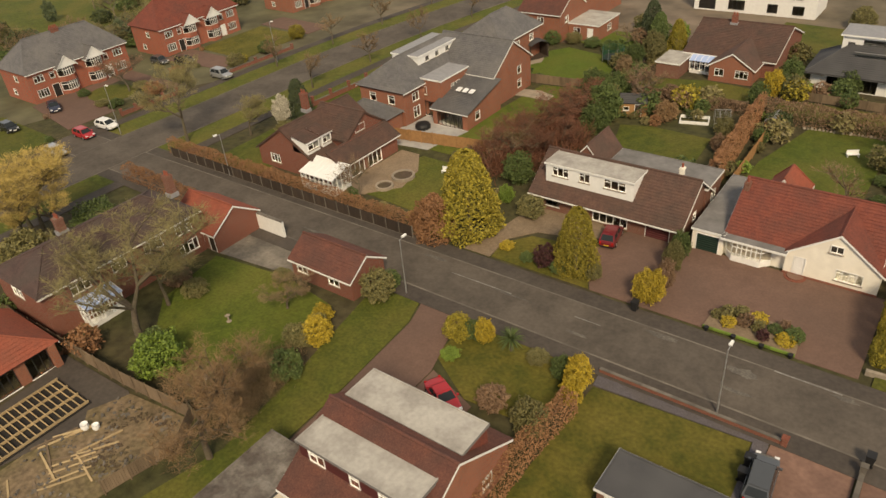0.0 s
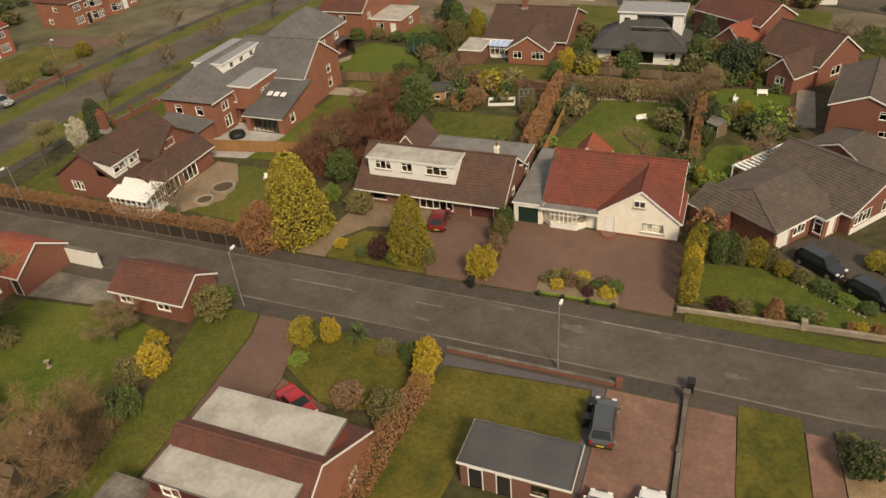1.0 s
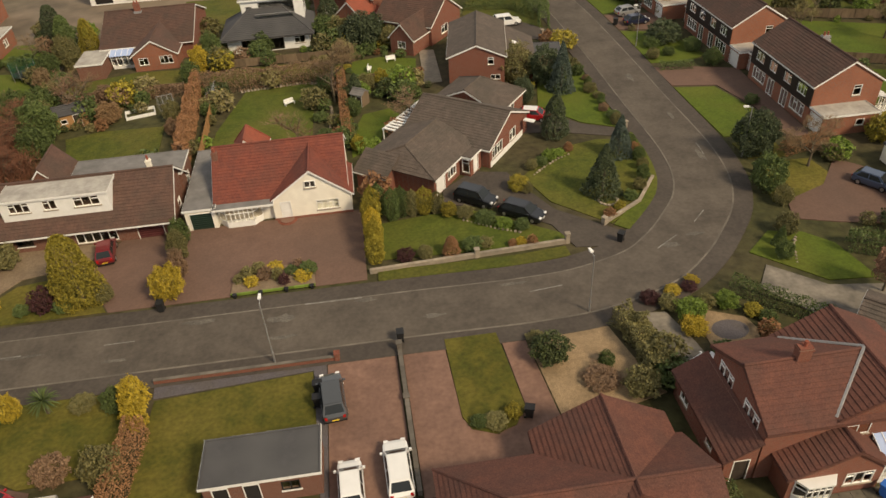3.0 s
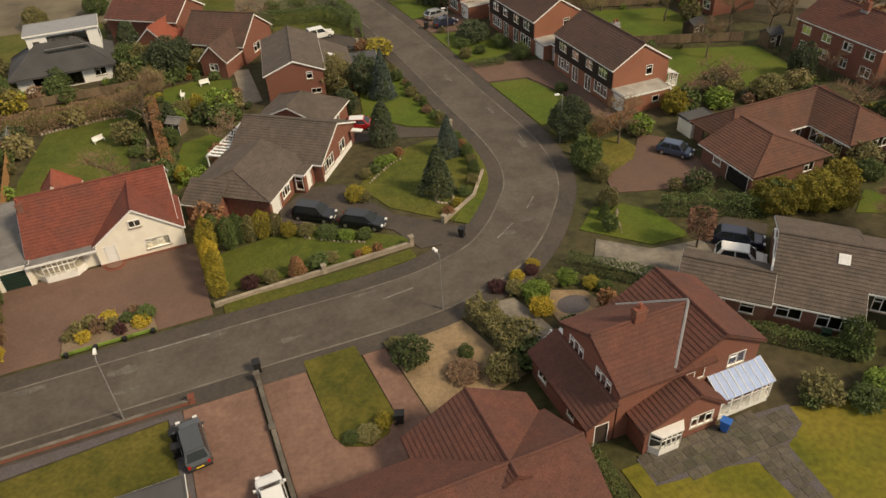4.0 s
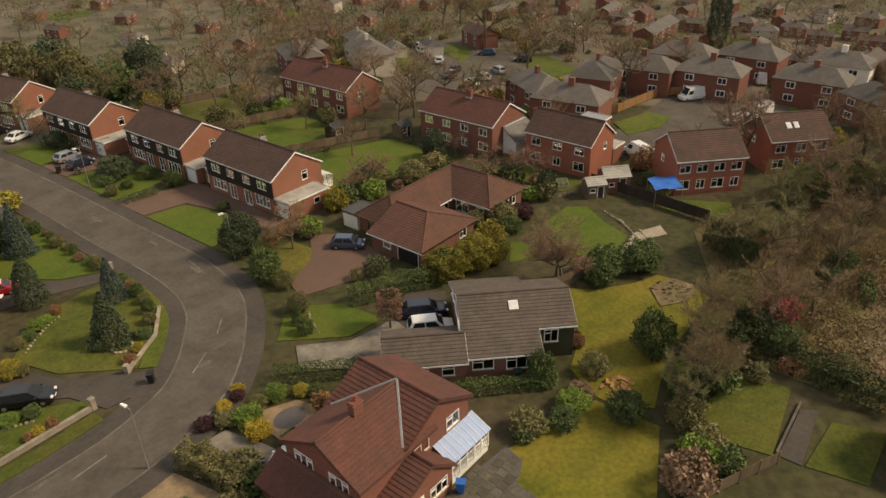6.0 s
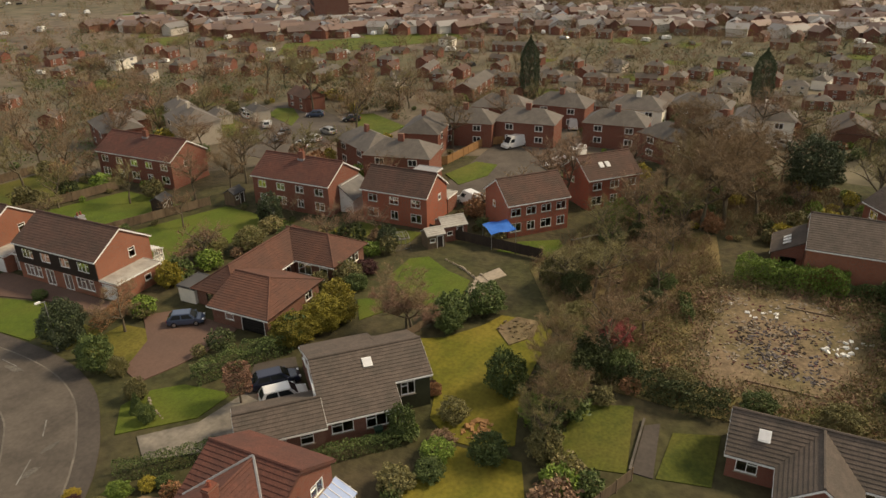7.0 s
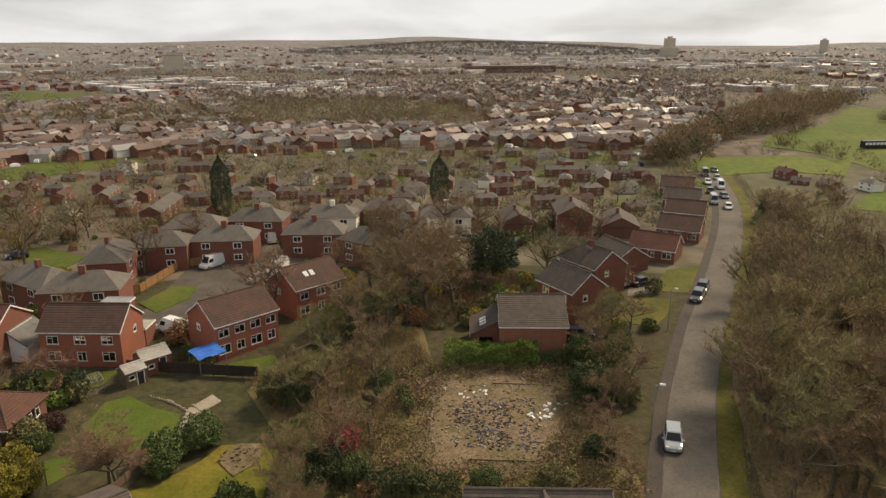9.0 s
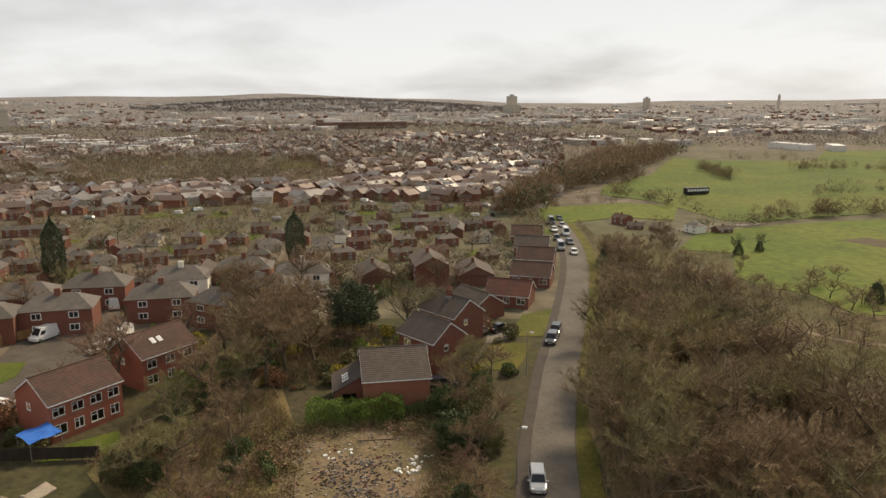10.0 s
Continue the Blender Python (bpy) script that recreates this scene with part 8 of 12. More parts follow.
shrub(-32.6, 90.6, 2.9, 2.6, L_TAN, "rounded tan leafless shrub by the summerhouse", fine=2)
for x, y, w, h, m in [(-41.8, 94.0, 4.2, 4.0, L_GREEN), (-44.6, 93.0, 4.0, 4.4, L_GREEN), (-42.6, 99.8, 2.4, 2.6, L_OLIVE), (-44.8, 104.0, 2.6, 3.0, L_TWIG), (-45.0, 108.0, 3.0, 3.8, L_GREEN), (-43.2, 111.4, 3.6, 5.0, L_OLIVE), (-41.0, 116.0, 3.4, 6.0, L_GOLD), (-44.8, 117.4, 4.0, 6.4, L_GREEN), (-47.6, 121.4, 4.4, 7.0, L_DARK), (-52.0, 113.8, 2.6, 1.8, L_GREEN), (-55.6, 114.6, 2.8, 1.6, L_GREEN),
                      (-59.6, 115.2, 2.6, 2.0, L_OLIVE), (-63.0, 113.6, 2.8, 2.2, L_GREEN), (-34.2, 97.4, 3.6, 2.2, L_RUSS), (-30.4, 97.2, 2.8, 1.8, L_GREEN), (-23.4, 100.6, 2.6, 3.2, L_GREEN), (-22.6, 105.0, 2.8, 3.6, L_YELL), (-21.6, 109.6, 3.0, 4.0, L_GREEN), (-24.2, 89.0, 2.2, 2.6, L_OLIVE), (-23.4, 84.6, 2.0, 2.2, L_RUSS), (-34.6, 76.6, 3.0, 2.0, L_OLIVE), (-30.0, 76.4, 2.4, 1.4, L_GREEN),
                      (-4.4, 101.0, 2.0, 2.0, L_OLIVE), (-1.6, 104.8, 2.6, 2.8, L_OLIVE), (1.6, 107.0, 3.2, 3.8, L_DARK), (5.6, 107.4, 3.0, 3.0, L_OLIVE), (4.4, 112.4, 3.6, 3.4, L_GREEN), (-2.0, 110.8, 3.6, 4.0, L_OLIVE), (-3.4, 118.6, 4.2, 5.4, L_DARK), (-4.4, 92.6, 2.0, 2.4, L_GREEN), (1.2, 92.6, 2.2, 2.0, L_OLIVE), (3.4, 93.4, 1.8, 2.2, L_GOLD), (5.6, 92.6, 1.8, 2.0, L_RUSS), (7.6, 93.6, 1.6, 1.6, L_GREEN),
                      (-0.8, 84.6, 1.9, 2.4, L_GREEN), (-2.0, 82.0, 1.8, 1.6, L_GOLD), (5.6, 87.4, 1.6, 1.4, L_GREEN), (-1.6, 78.6, 1.6, 2.0, L_OLIVE), (-0.6, 75.4, 1.6, 1.8, L_GOLD), (-5.0, 84.2, 1.8, 1.2, L_GREEN), (-4.4, 79.6, 2.0, 1.0, L_GREEN), (-19.6, 89.4, 2.0, 1.8, L_GREEN), (-19.2, 86.6, 1.6, 1.2, L_OLIVE)]:
    shrub(x, y, w, h, m, "mixed shrub at a back garden boundary", "flame" if h > 5 else "round", fine=2 if h > 3.5 else 1)
bare_tree(-3.2, 89.4, 7.8, L_TWIG, "bare garden tree at the boundary", 2)
shrub(-0.3, 89.3, 3.0, 3.8, L_DARK, "dark cone-shaped evergreen in the garden", "cone", 1)
shrub(-13.8, 110.0, 3.0, 3.0, L_GREEN, "evergreen by the white house")
shrub(1.5, 108, 6.5, 5.0, L_DARK, "dark evergreen clump in the garden", fine=2)
shrub(-3.6, 112, 4.5, 4.0, L_GREEN, "dense evergreen shrub among gardens", fine=2)
hedge([(15, 122), (28, 119), (30.5, 113)], 1.8, 2.4, L_GREEN, "clipped green hedge round a front lawn", 90, 0.15)

# round the crescent end
hedge([(19.6, 126.6), (31.4, 125.8), (32.0, 116), (30.2, 108.2)], 1.8, 2.0, L_GREEN, "clipped dark green hedge round the front lawn", 90, 0.15)
for x, y, h, k in [(22.0, 151.1, 8.0, 0), (23.4, 150.0, 7.0, 2), (20.8, 150.4, 6.4, 1)]:
    bare_tree(x, y, h, L_TWIG_Y, "golden weeping tree by the crescent", k, wide=1.2, crown_from=0.05)
for x, y, w, h, m in [(6, 140, 4, 3.4, L_GREEN), (12, 143, 4, 4, L_OLIVE), (-8, 143, 4, 3.6, L_GREEN), (-18, 141, 4, 3.4, L_OLIVE), (25.5, 142.4, 3, 1.6, L_GREEN), (38, 166, 5, 5, L_DARK), (33, 172, 6, 6, L_GREEN), (16, 168, 5, 5, L_OLIVE), (36.6, 148, 2.4, 1.6, L_OLIVE), (4, 166, 6, 5, L_GREEN), (-8, 160, 6, 5, L_DARK)]:
    shrub(x, y, w, h, m, "garden evergreen beyond the crescent", fine=2)
bare_tree(34.5, 165, 7, L_TWIG, "bare tree beyond the crescent", 1)
bare_tree(8, 158, 7, L_TWIG, "bare tree beyond the crescent", 2)

# gardens east of the bend
tree(42.6, 64.2, 4.4, 5.0, L_DARK, "rounded dark evergreen by the drive", "round", 0.04, 3)
shrub(40.7, 57.4, 3.2, 3.8, L_GREEN, "rounded dark evergreen shrub", fine=1)
shrub(40.9, 54.6, 1.8, 1.9, L_OLIVE, "clipped olive ball shrub")
shrub(38.6, 49.8, 2.0, 2.1, L_OLIVE, "clipped olive ball shrub")
shrub(37.2, 48.2, 1.4, 2.2, L_GREEN, "small dark green garden conifer", "cone", 1)
shrub(36.6, 46.4, 1.5, 1.7, L_GREEN, "clipped round shrub in the garden")
shrub(57.4, 64.0, 3.0, 3.0, L_GOLD, "yellow-green rounded evergreen in the garden")
bare_tree(47.0, 60.5, 5.2, L_TWIG, "small bare garden tree", 1, wide=1.3)
shrub(50.2, 63.6, 2.2, 1.5, L_BEECH, "russet low hedge shrub")
hedge([(45.5, 63.4), (51.5, 65.0)], 1.4, 1.4, L_BEECH, "low russet hedge by the garage", 100, 0.14)
tree(42.2, 40.4, 2.3, 4.0, L_BRUSH, "small russet tree with a square clipped head", "box", 0.42, 1)
hedge([(42.8, 46.6), (47.2, 44.6), (52, 42.2)], 2.0, 2.0, L_GREEN, "dense green boundary hedge", 110, 0.16, wave=0.4)
for x, y, w, h in [(52.8, 42.4, 4.2, 3.2), (54.4, 41.6, 3.2, 2.8), (57.0, 41.0, 4.4, 3.6), (58.8, 40.0, 3.2, 3.0)]:
    shrub(x, y, w, h, L_GOLDD, "large mottled golden evergreen beside the bungalow", fine=3)
bare_tree(59.4, 31.6, 6.6, L_BRUSH, "big twiggy brown shrub tree", wide=1.4, crown_from=0.05)
bare_tree(60.2, 32.6, 7.2, L_TWIG, "bare multi-stemmed tree in the garden", 0, wide=1.3)
for x, y, w, h, m in [(64.0, 29.0, 4.0, 3.0, L_GREEN), (67.2, 26.2, 4.4, 3.2, L_GREEN), (61.8, 28.2, 3.0, 2.4, L_GREEN), (53.9, 18.6, 3.6, 4.2, L_GREEN), (48.2, 21.4, 2.5, 2.0, L_OLIVE), (50.8, 24.6, 1.4, 1.1, L_BEECH), (51.4, 25.2, 1.2, 0.9, L_PURP), (44.4, 24.6, 2.2, 3.0, L_GREEN), (44.6, 20.8, 2.2, 1.2, L_RUSS), (43.2, 20.6, 2.6, 1.5, L_BRIGHT),
                      (40.8, 20.2, 2.4, 1.5, L_GREEN), (38.6, 22.0, 2.8, 1.8, L_OLIVE), (44.6, 16.6, 3, 2.4, L_GREEN), (46.6, 12.4, 2.8, 3.0, L_OLIVE), (49.2, 13.2, 2.8, 3.4, L_MOSS), (52.2, 14.4, 2.6, 2.8, L_OLIVE), (56, 15.0, 3.0, 2.8, L_MOSS), (59.5, 13.4, 3.2, 2.6, L_MOSS), (66.6, 11.4, 3.4, 2.6, L_PINK), (61.0, 9.5, 3.0, 2.6, L_GREEN),
                      (75.9, 20.8, 3.4, 3.9, L_OLIVE), (77.2, 44.6, 2.6, 3.4, L_DARK), (78.4, 65, 3.4, 4.4, L_DARK), (70, 62, 4, 3, L_OLIVE), (66, 66, 5, 3, L_OLIVE), (74, 58.5, 3, 2.2, L_GREEN), (64.6, 47.0, 2.2, 1.8, L_OLIVE), (70, 43.5, 2.6, 1.8, L_PURP), (66, 42.6, 2.6, 1.8, L_GREEN), (61.5, 42.4, 3.4, 3.0, L_GOLD)]:
    shrub(x, y, w, h, m, "reddish blossoming shrub in the scrub" if m is L_PINK else "large garden shrub on the lawn edge", fine=1 if max(w, h) < 5 else 2)
for x, y, h, m, k in [(46.8, 12.4, 7.6, L_TWIG_G, 1), (49.6, 13.0, 8.4, L_TWIG, 2), (52.8, 14.6, 7.6, L_TWIG_G, 3), (56.4, 15.6, 7.4, L_TWIG, 0), (60.4, 15.6, 7.0, L_TWIG_G, 2)]:
    bare_tree(x, y, h, m, "slender bare ivy-hung tree at the garden end", k, wide=0.85, crown_from=0.15)
for x, y, h in [(44.6, 119, 7), (60, 128, 9), (66, 118, 9), (73, 112, 10), (70, 100, 8), (78, 108, 9), (81, 82, 9), (86, 79, 8), (76, 91, 7), (91, 80, 9), (95, 84, 10), (99, 74, 9), (81, 118, 10), (60, 108, 7), (64, 94, 6), (93, 112, 10), (97, 98, 9), (102, 82, 8), (72, 76, 6)]:
    bare_tree(x, y, h, (L_TWIG, L_RUSS, L_TWIG_G)[int(x + y) % 3], "bare tree behind the crescent gardens", light=True, group="crescent trees")
for x, y, w, h in [(46, 150, 9, 9), (56, 150, 9, 10), (62, 142, 8, 9), (66, 134, 7, 7), (52, 158, 8, 8), (70, 126, 6, 7), (64, 154, 9, 9), (76, 140, 7, 8), (58, 134, 6, 6)]:
    shrub(x, y, w, h, (L_GREEN, L_DARK, L_OLIVE)[int(x) % 3], "large evergreen behind the crescent", fine=2, name="tree", category="tree")
# estate landmarks
tree(166, 55.8, 4.4, 15.0, L_DARK, "tall dark columnar cypress among the houses", "column", 0.0, 2, "conifer")
tree(178.6, 4.9, 4.6, 13.0, L_DARK, "tall dark columnar cypress among the houses", "column", 0.0, 2, "conifer")
bare_tree(136.2, 97.8, 13.5, L_TWIG_G, "tall budding tree on the estate green", 1)
bare_tree(119.4, 8.8, 14.5, L_TWIG, "tall bare tree between the houses", 2)
bare_tree(103, 4.6, 12.5, L_TWIG, "broad bare tree behind the cleared plot", 3, wide=1.2)
bare_tree(112, 3.0, 11, L_TWIG, "bare tree behind the cleared plot", 0)
bare_tree(110, 10.5, 11, L_TWIG, "bare tree behind the cleared plot", 1)
tree(119, -6.1, 7.4, 9.4, L_DARK, "broad dark pine behind the gardens", "round", 0.25, 2)
hedge([(86.9, 1.6), (86.8, -10.6)], 2.6, 2.9, L_BRIGHT, "thick rounded green hedge before the brick house", 120, 0.2, wave=0.4)
hedge([(86.8, -10.6), (87.2, -15)], 1.8, 1.8, L_GREEN, "lower end of the green hedge", 120, 0.18, wave=0.4)
hedge([(60.8, 14.0), (60.2, 11.4), (59.4, 7.5), (58.2, 3.6), (58.6, -0.6)], 1.8, 2.2, L_MOSS, "dark overgrown hedge between gardens and scrub", 90, 0.2, wave=0.5)
hedge([(73.2, 4.8), (78.3, 6.4)], 1.2, 1.4, L_GREEN, "straggling green briar in the scrub", 70, 0.2, wave=0.6)
hedge([(96.5, 20), (104, 13.6), (108, 10)], 3.0, 3.0, L_BRIGHT, "overgrown green boundary hedge", 90, 0.2, wave=0.5)
for x, y, w, h, m in [(77.5, -15.6, 4.6, 4.4, L_MOSS), (81.4, -18.2, 4.2, 4.6, L_OLIVE), (77.0, -19.6, 3.4, 3.4, L_OLIVE), (86.2, -19.8, 3.6, 3.2, L_OLIVE), (90, -21.6, 3.4, 3.0, L_OLIVE), (94, -22.4, 3, 2.6, L_GREEN)]:
    shrub(x, y, w, h, m, "overgrown evergreen by the lane", fine=2)
bare_tree(84, -18.4, 8.0, L_TWIG, "bare tree at the lane edge", 1)
bare_tree(91, -19.2, 8.6, L_TWIG_G, "bare tree at the lane edge", 2)
bare_tree(73, -17.2, 6.4, L_TWIG, "bare tree at the lane edge", 3)
for x, y, h in [(69, -16.2, 4.6), (64.5, -15.6, 4.4), (80, -20.6, 6.0), (88, -17.6, 5.4), (60.5, -16.6, 4.8), (97, -24.6, 5.6)]:
    bare_tree(x, y, h, (L_TWIG, L_BRUSH)[int(x) % 2], "bare thorny bush at the lane edge", light=True, wide=1.3, group="lane bushes", crown_from=0.05)

# scrub round the cleared plot
SCRUB = [(58, 9), (72, 7), (83, 6), (87, 3.5), (97, 6), (99, 16), (92, 22), (80, 25), (70, 19), (60, 15)]
PLOT_EDGE = [(57.5, -13), (60, 8), (66, 9), (84, 7), (87.5, 4), (87, -14), (84, -17), (64, -17), (59, -18)]
PLOT_IN = [(64.5, -8.6), (71, -11.8), (80, -12), (83.5, -6), (82.6, 0.8), (73, 3), (64, 1.6)]
thicket("scrub", SCRUB, 420, 0.8, 2.4, L_RUSS, "tangled brown winter scrub and brambles", seed=2, per=40, width=0.010)
thicket("scrub", SCRUB, 700, 0.5, 1.8, L_SCRUB, "straw and olive winter scrub", seed=3, per=40, width=0.010)
thicket("scrub", SCRUB, 240, 0.5, 1.6, L_OLIVE, "olive bramble leaves in the scrub", seed=13, per=40, width=0.016)
edge = [p for p in zip(np.random.default_rng(31).uniform(57, 88, 2600), np.random.default_rng(32).uniform(-18, 9, 2600)) if inside(*p, PLOT_EDGE) and not inside(*p, PLOT_IN)]
for mt, k, hh, lab in ((L_SCRUB, 0, 0.7, "straw-coloured weeds round the cleared plot"), (L_BRUSH, 1, 0.9, "brown brambles round the cleared plot"), (L_OLIVE, 2, 0.8, "olive weeds round the cleared plot")):
    er_ = np.random.default_rng(50 + k)
    cc = np.concatenate([np.array([x, y, 0]) + er_.normal(size=(34, 3)) * np.array([0.55, 0.55, hh * 0.45]) + np.array([0, 0, hh * 0.4]) for x, y in edge[k::(3, 6, 4)[k]]])
    cc[:, 2] = np.maximum(cc[:, 2], 0.05)
    v, f = quads(cc, 0.10, er_, 0.0, 1.8)
    tagged(new("scrub", numpy_mesh("scrub", v, f, mt)), lab, "scrub", kind="stuff")
thicket("plot_weeds", PLOT_IN, 700, 0.25, 0.8, L_SCRUB, "straw weeds growing through the rubble", seed=91, per=30, width=0.012)
thicket("plot_weeds", [(62, -11), (74, -13), (70, 2), (62, 2.5)], 160, 0.3, 1.0, L_OLIVE, "olive weeds growing through the rubble", seed=92, per=30, width=0.014)
thicket("scrub", [(100, 12), (118, 2), (126, -8), (112, -12), (99, -1)], 400, 0.8, 2.6, L_TWIG, "brown scrub under bare trees", seed=5, per=36, width=0.012)
for x, y, w, h, m in [(61.5, 12.5, 3.4, 3.2, L_MOSS), (64, 14.6, 3, 2.6, L_GREEN), (68.4, 15.6, 3.4, 2.6, L_OLIVE), (72.5, 11.0, 3, 2.0, L_OLIVE), (76.5, 9.4, 2.8, 1.8, L_MOSS), (82.4, 17.4, 3.4, 2.6, L_OLIVE), (90.5, 17.6, 3.2, 2.8, L_GREEN), (94, 14.4, 3, 2.4, L_MOSS), (60.4, 4, 3.2, 2.2, L_OLIVE), (60, -3, 3, 2.0, L_GREEN), (60.6, -9.6, 3.2, 2.2, L_OLIVE), (66, -14.8, 3.4, 2.0, L_MOSS), (86.4, -16, 4.2, 4.0, L_GREEN), (80.6, 9.0, 2.8, 2.0, L_GREEN), (75, 18, 3.4, 3.0, L_MOSS)]:
    shrub(x, y, w, h, m, "evergreen bramble clump in the scrub", fine=2)
for i in range(9):
    a = 0.9 * i
    x, y = 78 + 13 * math.cos(a * 1.7) * ((i % 5) / 5 + 0.3), 14 + 6 * math.sin(a * 2.3)
    if free(x, y):
        bare_tree(x, y, 4.5 + (i * 37 % 10) * 0.25, (L_RUSS, L_TWIG_G, L_TWIG)[i % 3], "small bare tree in the scrub", light=True, wide=1.3, group="scrub trees")

for x, y, h in [(62, 10.6, 6.5), (66, 12.5, 6.5), (75, 15.8, 8), (84, 10.5, 6.5), (92, 13, 9), (95.5, 9.6, 9), (87, 17, 6), (66, -16.2, 5.0), (98, 12.4, 10), (100.5, 7.2, 11), (105.5, 8, 12), (108.5, 5, 12), (114, 8, 11), (116.5, 3.5, 12), (106, 0.6, 10), (122, 4.4, 11), (126, 10, 10), (112, 14, 9), (118, 15, 10), (124, -2, 9), (128, 1, 9)]:
    bare_tree(x, y, h, (L_TWIG, L_SCRUB, L_TWIG, L_TWIG_G)[int(x) % 4], "bare brown tree beside the cleared plot", light=True, wide=1.15, group="scrub trees")
gr = np.random.default_rng(77)
GT = []
k = 0
for _ in range(1500):
    x, y = gr.uniform(94, 158), gr.uniform(-30, 130)
    if k < 34 and free(x, y) and math.hypot(x, y) > 98:
        k += 1
        GT.append((x, y, gr.uniform(6.5, 12), (L_TWIG, L_TWIG_G, L_RUSS)[k % 3], 1.1))
many_trees("estate_trees", GT, "bare trees between the estate gardens")

# loose planting in the gardens
fr = np.random.default_rng(21)
BEDS = [((-62, 52, -43.5, 97), 46), ((-42, 62, -20, 76), 14), ((-43, 88, -22, 98), 34), ((-22, 74, -2, 98), 46), ((-2, 63, 12, 108), 70), ((12, 80, 34, 118), 50), ((-20, 98, 0, 110), 22), ((-62, 96, -42, 130), 34), ((-24, 104, 30, 134), 46),
        ((40, 42, 80, 66), 48), ((42, 64, 51, 130), 9), ((59, 62, 82, 128), 110), ((34, 8, 62, 34), 46), ((82, 24, 100, 58), 40), ((-126, 40, -110, 100), 26), ((98, -30, 126, 8), 60), ((-82, 8, -56, 20), 14), ((20, 33, 36, 44), 14), ((96, -34, 160, 70), 150), ((96, 70, 150, 130), 70)]
HEAP = {}
SMALL = []


def heap(x, y, w, h, material, fine):
    """Adds a shrub to the joined planting of its tint."""
    COUNT[0] += 1
    me = foliage("round", material, fine, COUNT[0] % 3)
    v = np.empty(len(me.vertices) * 3, dtype=np.float32)
    me.vertices.foreach_get("co", v)
    v = v.reshape(-1, 3) * np.array([w / 2, w / 2, h])
    a = COUNT[0] * 2.4
    v = np.stack([v[:, 0] * math.cos(a) - v[:, 1] * math.sin(a) + x, v[:, 0] * math.sin(a) + v[:, 1] * math.cos(a) + y, v[:, 2]], 1)
    HEAP.setdefault(material.name, (material, []))[1].append(v)


for (x0, y0, x1, y1), n in BEDS:
    for k in range(int(n * 2.2)):
        x, y = fr.uniform(x0, x1), fr.uniform(y0, y1)
        if not free(x, y):
            continue
        if noise.noise(Vector((x * 0.16, y * 0.16, 3.0))) < -0.12:
            continue
        s = 0.7 + 2.2 * fr.random() ** 2
        m = (L_OLIVE, L_GREEN, L_RUSS, L_OLIVE, L_GREEN, L_GOLD, L_MOSS, L_BEECH, L_BRIGHT, L_TWIG_G)[int(fr.integers(0, 10))]
        heap(x, y, s * 1.3, s * fr.uniform(0.8, 1.25), m, 4 if s < 1.5 else 5)
        if fr.random() < 0.06 and not (20 <= x0 <= 34):
            SMALL.append((x + 0.8, y + 0.5, 3.5 + 3 * fr.random(), (L_TWIG, L_BRUSH, L_RUSS)[k % 3], 1.25))
for x, y, w, h, m in heap_later:
    heap(x, y, w, h, m, 5)
many_trees("garden_trees", SMALL, "small bare garden trees among border shrubs")
for nm, (m, vs) in HEAP.items():
    v = np.concatenate(vs)
    tagged(new("garden_planting", numpy_mesh("garden_planting", v, np.arange(len(v)).reshape(-1, 4), m)), "mixed border shrubs filling the gardens", "shrubs", kind="stuff")

# the wood beyond the lane
WOOD = [(60, -28.4), (80, -33.4), (98, -40.8), (114, -48.2), (138, -58.6), (160, -68), (177, -74), (160, -76), (140, -76), (123, -74), (107, -71), (95, -68), (84, -68), (70, -72), (50, -84), (36, -70), (36, -40)]
wr = np.random.default_rng(5)
k = 0
BACK = []
for _ in range(4000):
    x, y = wr.uniform(36, 180), wr.uniform(-86, -28)
    if k < 250 and inside(x, y, WOOD) and free(x, y):
        k += 1
        tint = (L_TWIG, L_TWIG_G, L_TWIG, L_SCRUB, L_TWIG_G, L_TWIG)[k % 6]
        h = wr.uniform(6.5, 11.5) * (1.0 if x < 120 else 0.85)
        if x < 110 and y > -62:
            bare_tree(x, y, h, tint, "bare woodland tree with brown twigs", light=True, wide=1.15, group="woodland trees")
        else:
            BACK.append((x, y, h, tint, 1.2))
        if k % 12 == 0:
            shrub(x + 2, y - 1, 4.0, 5.0, L_DARK if k % 24 else L_MOSS, "dark evergreen holly in the wood", "flame", 1)
many_trees("woodland", BACK, "bare brown trees of the wood")
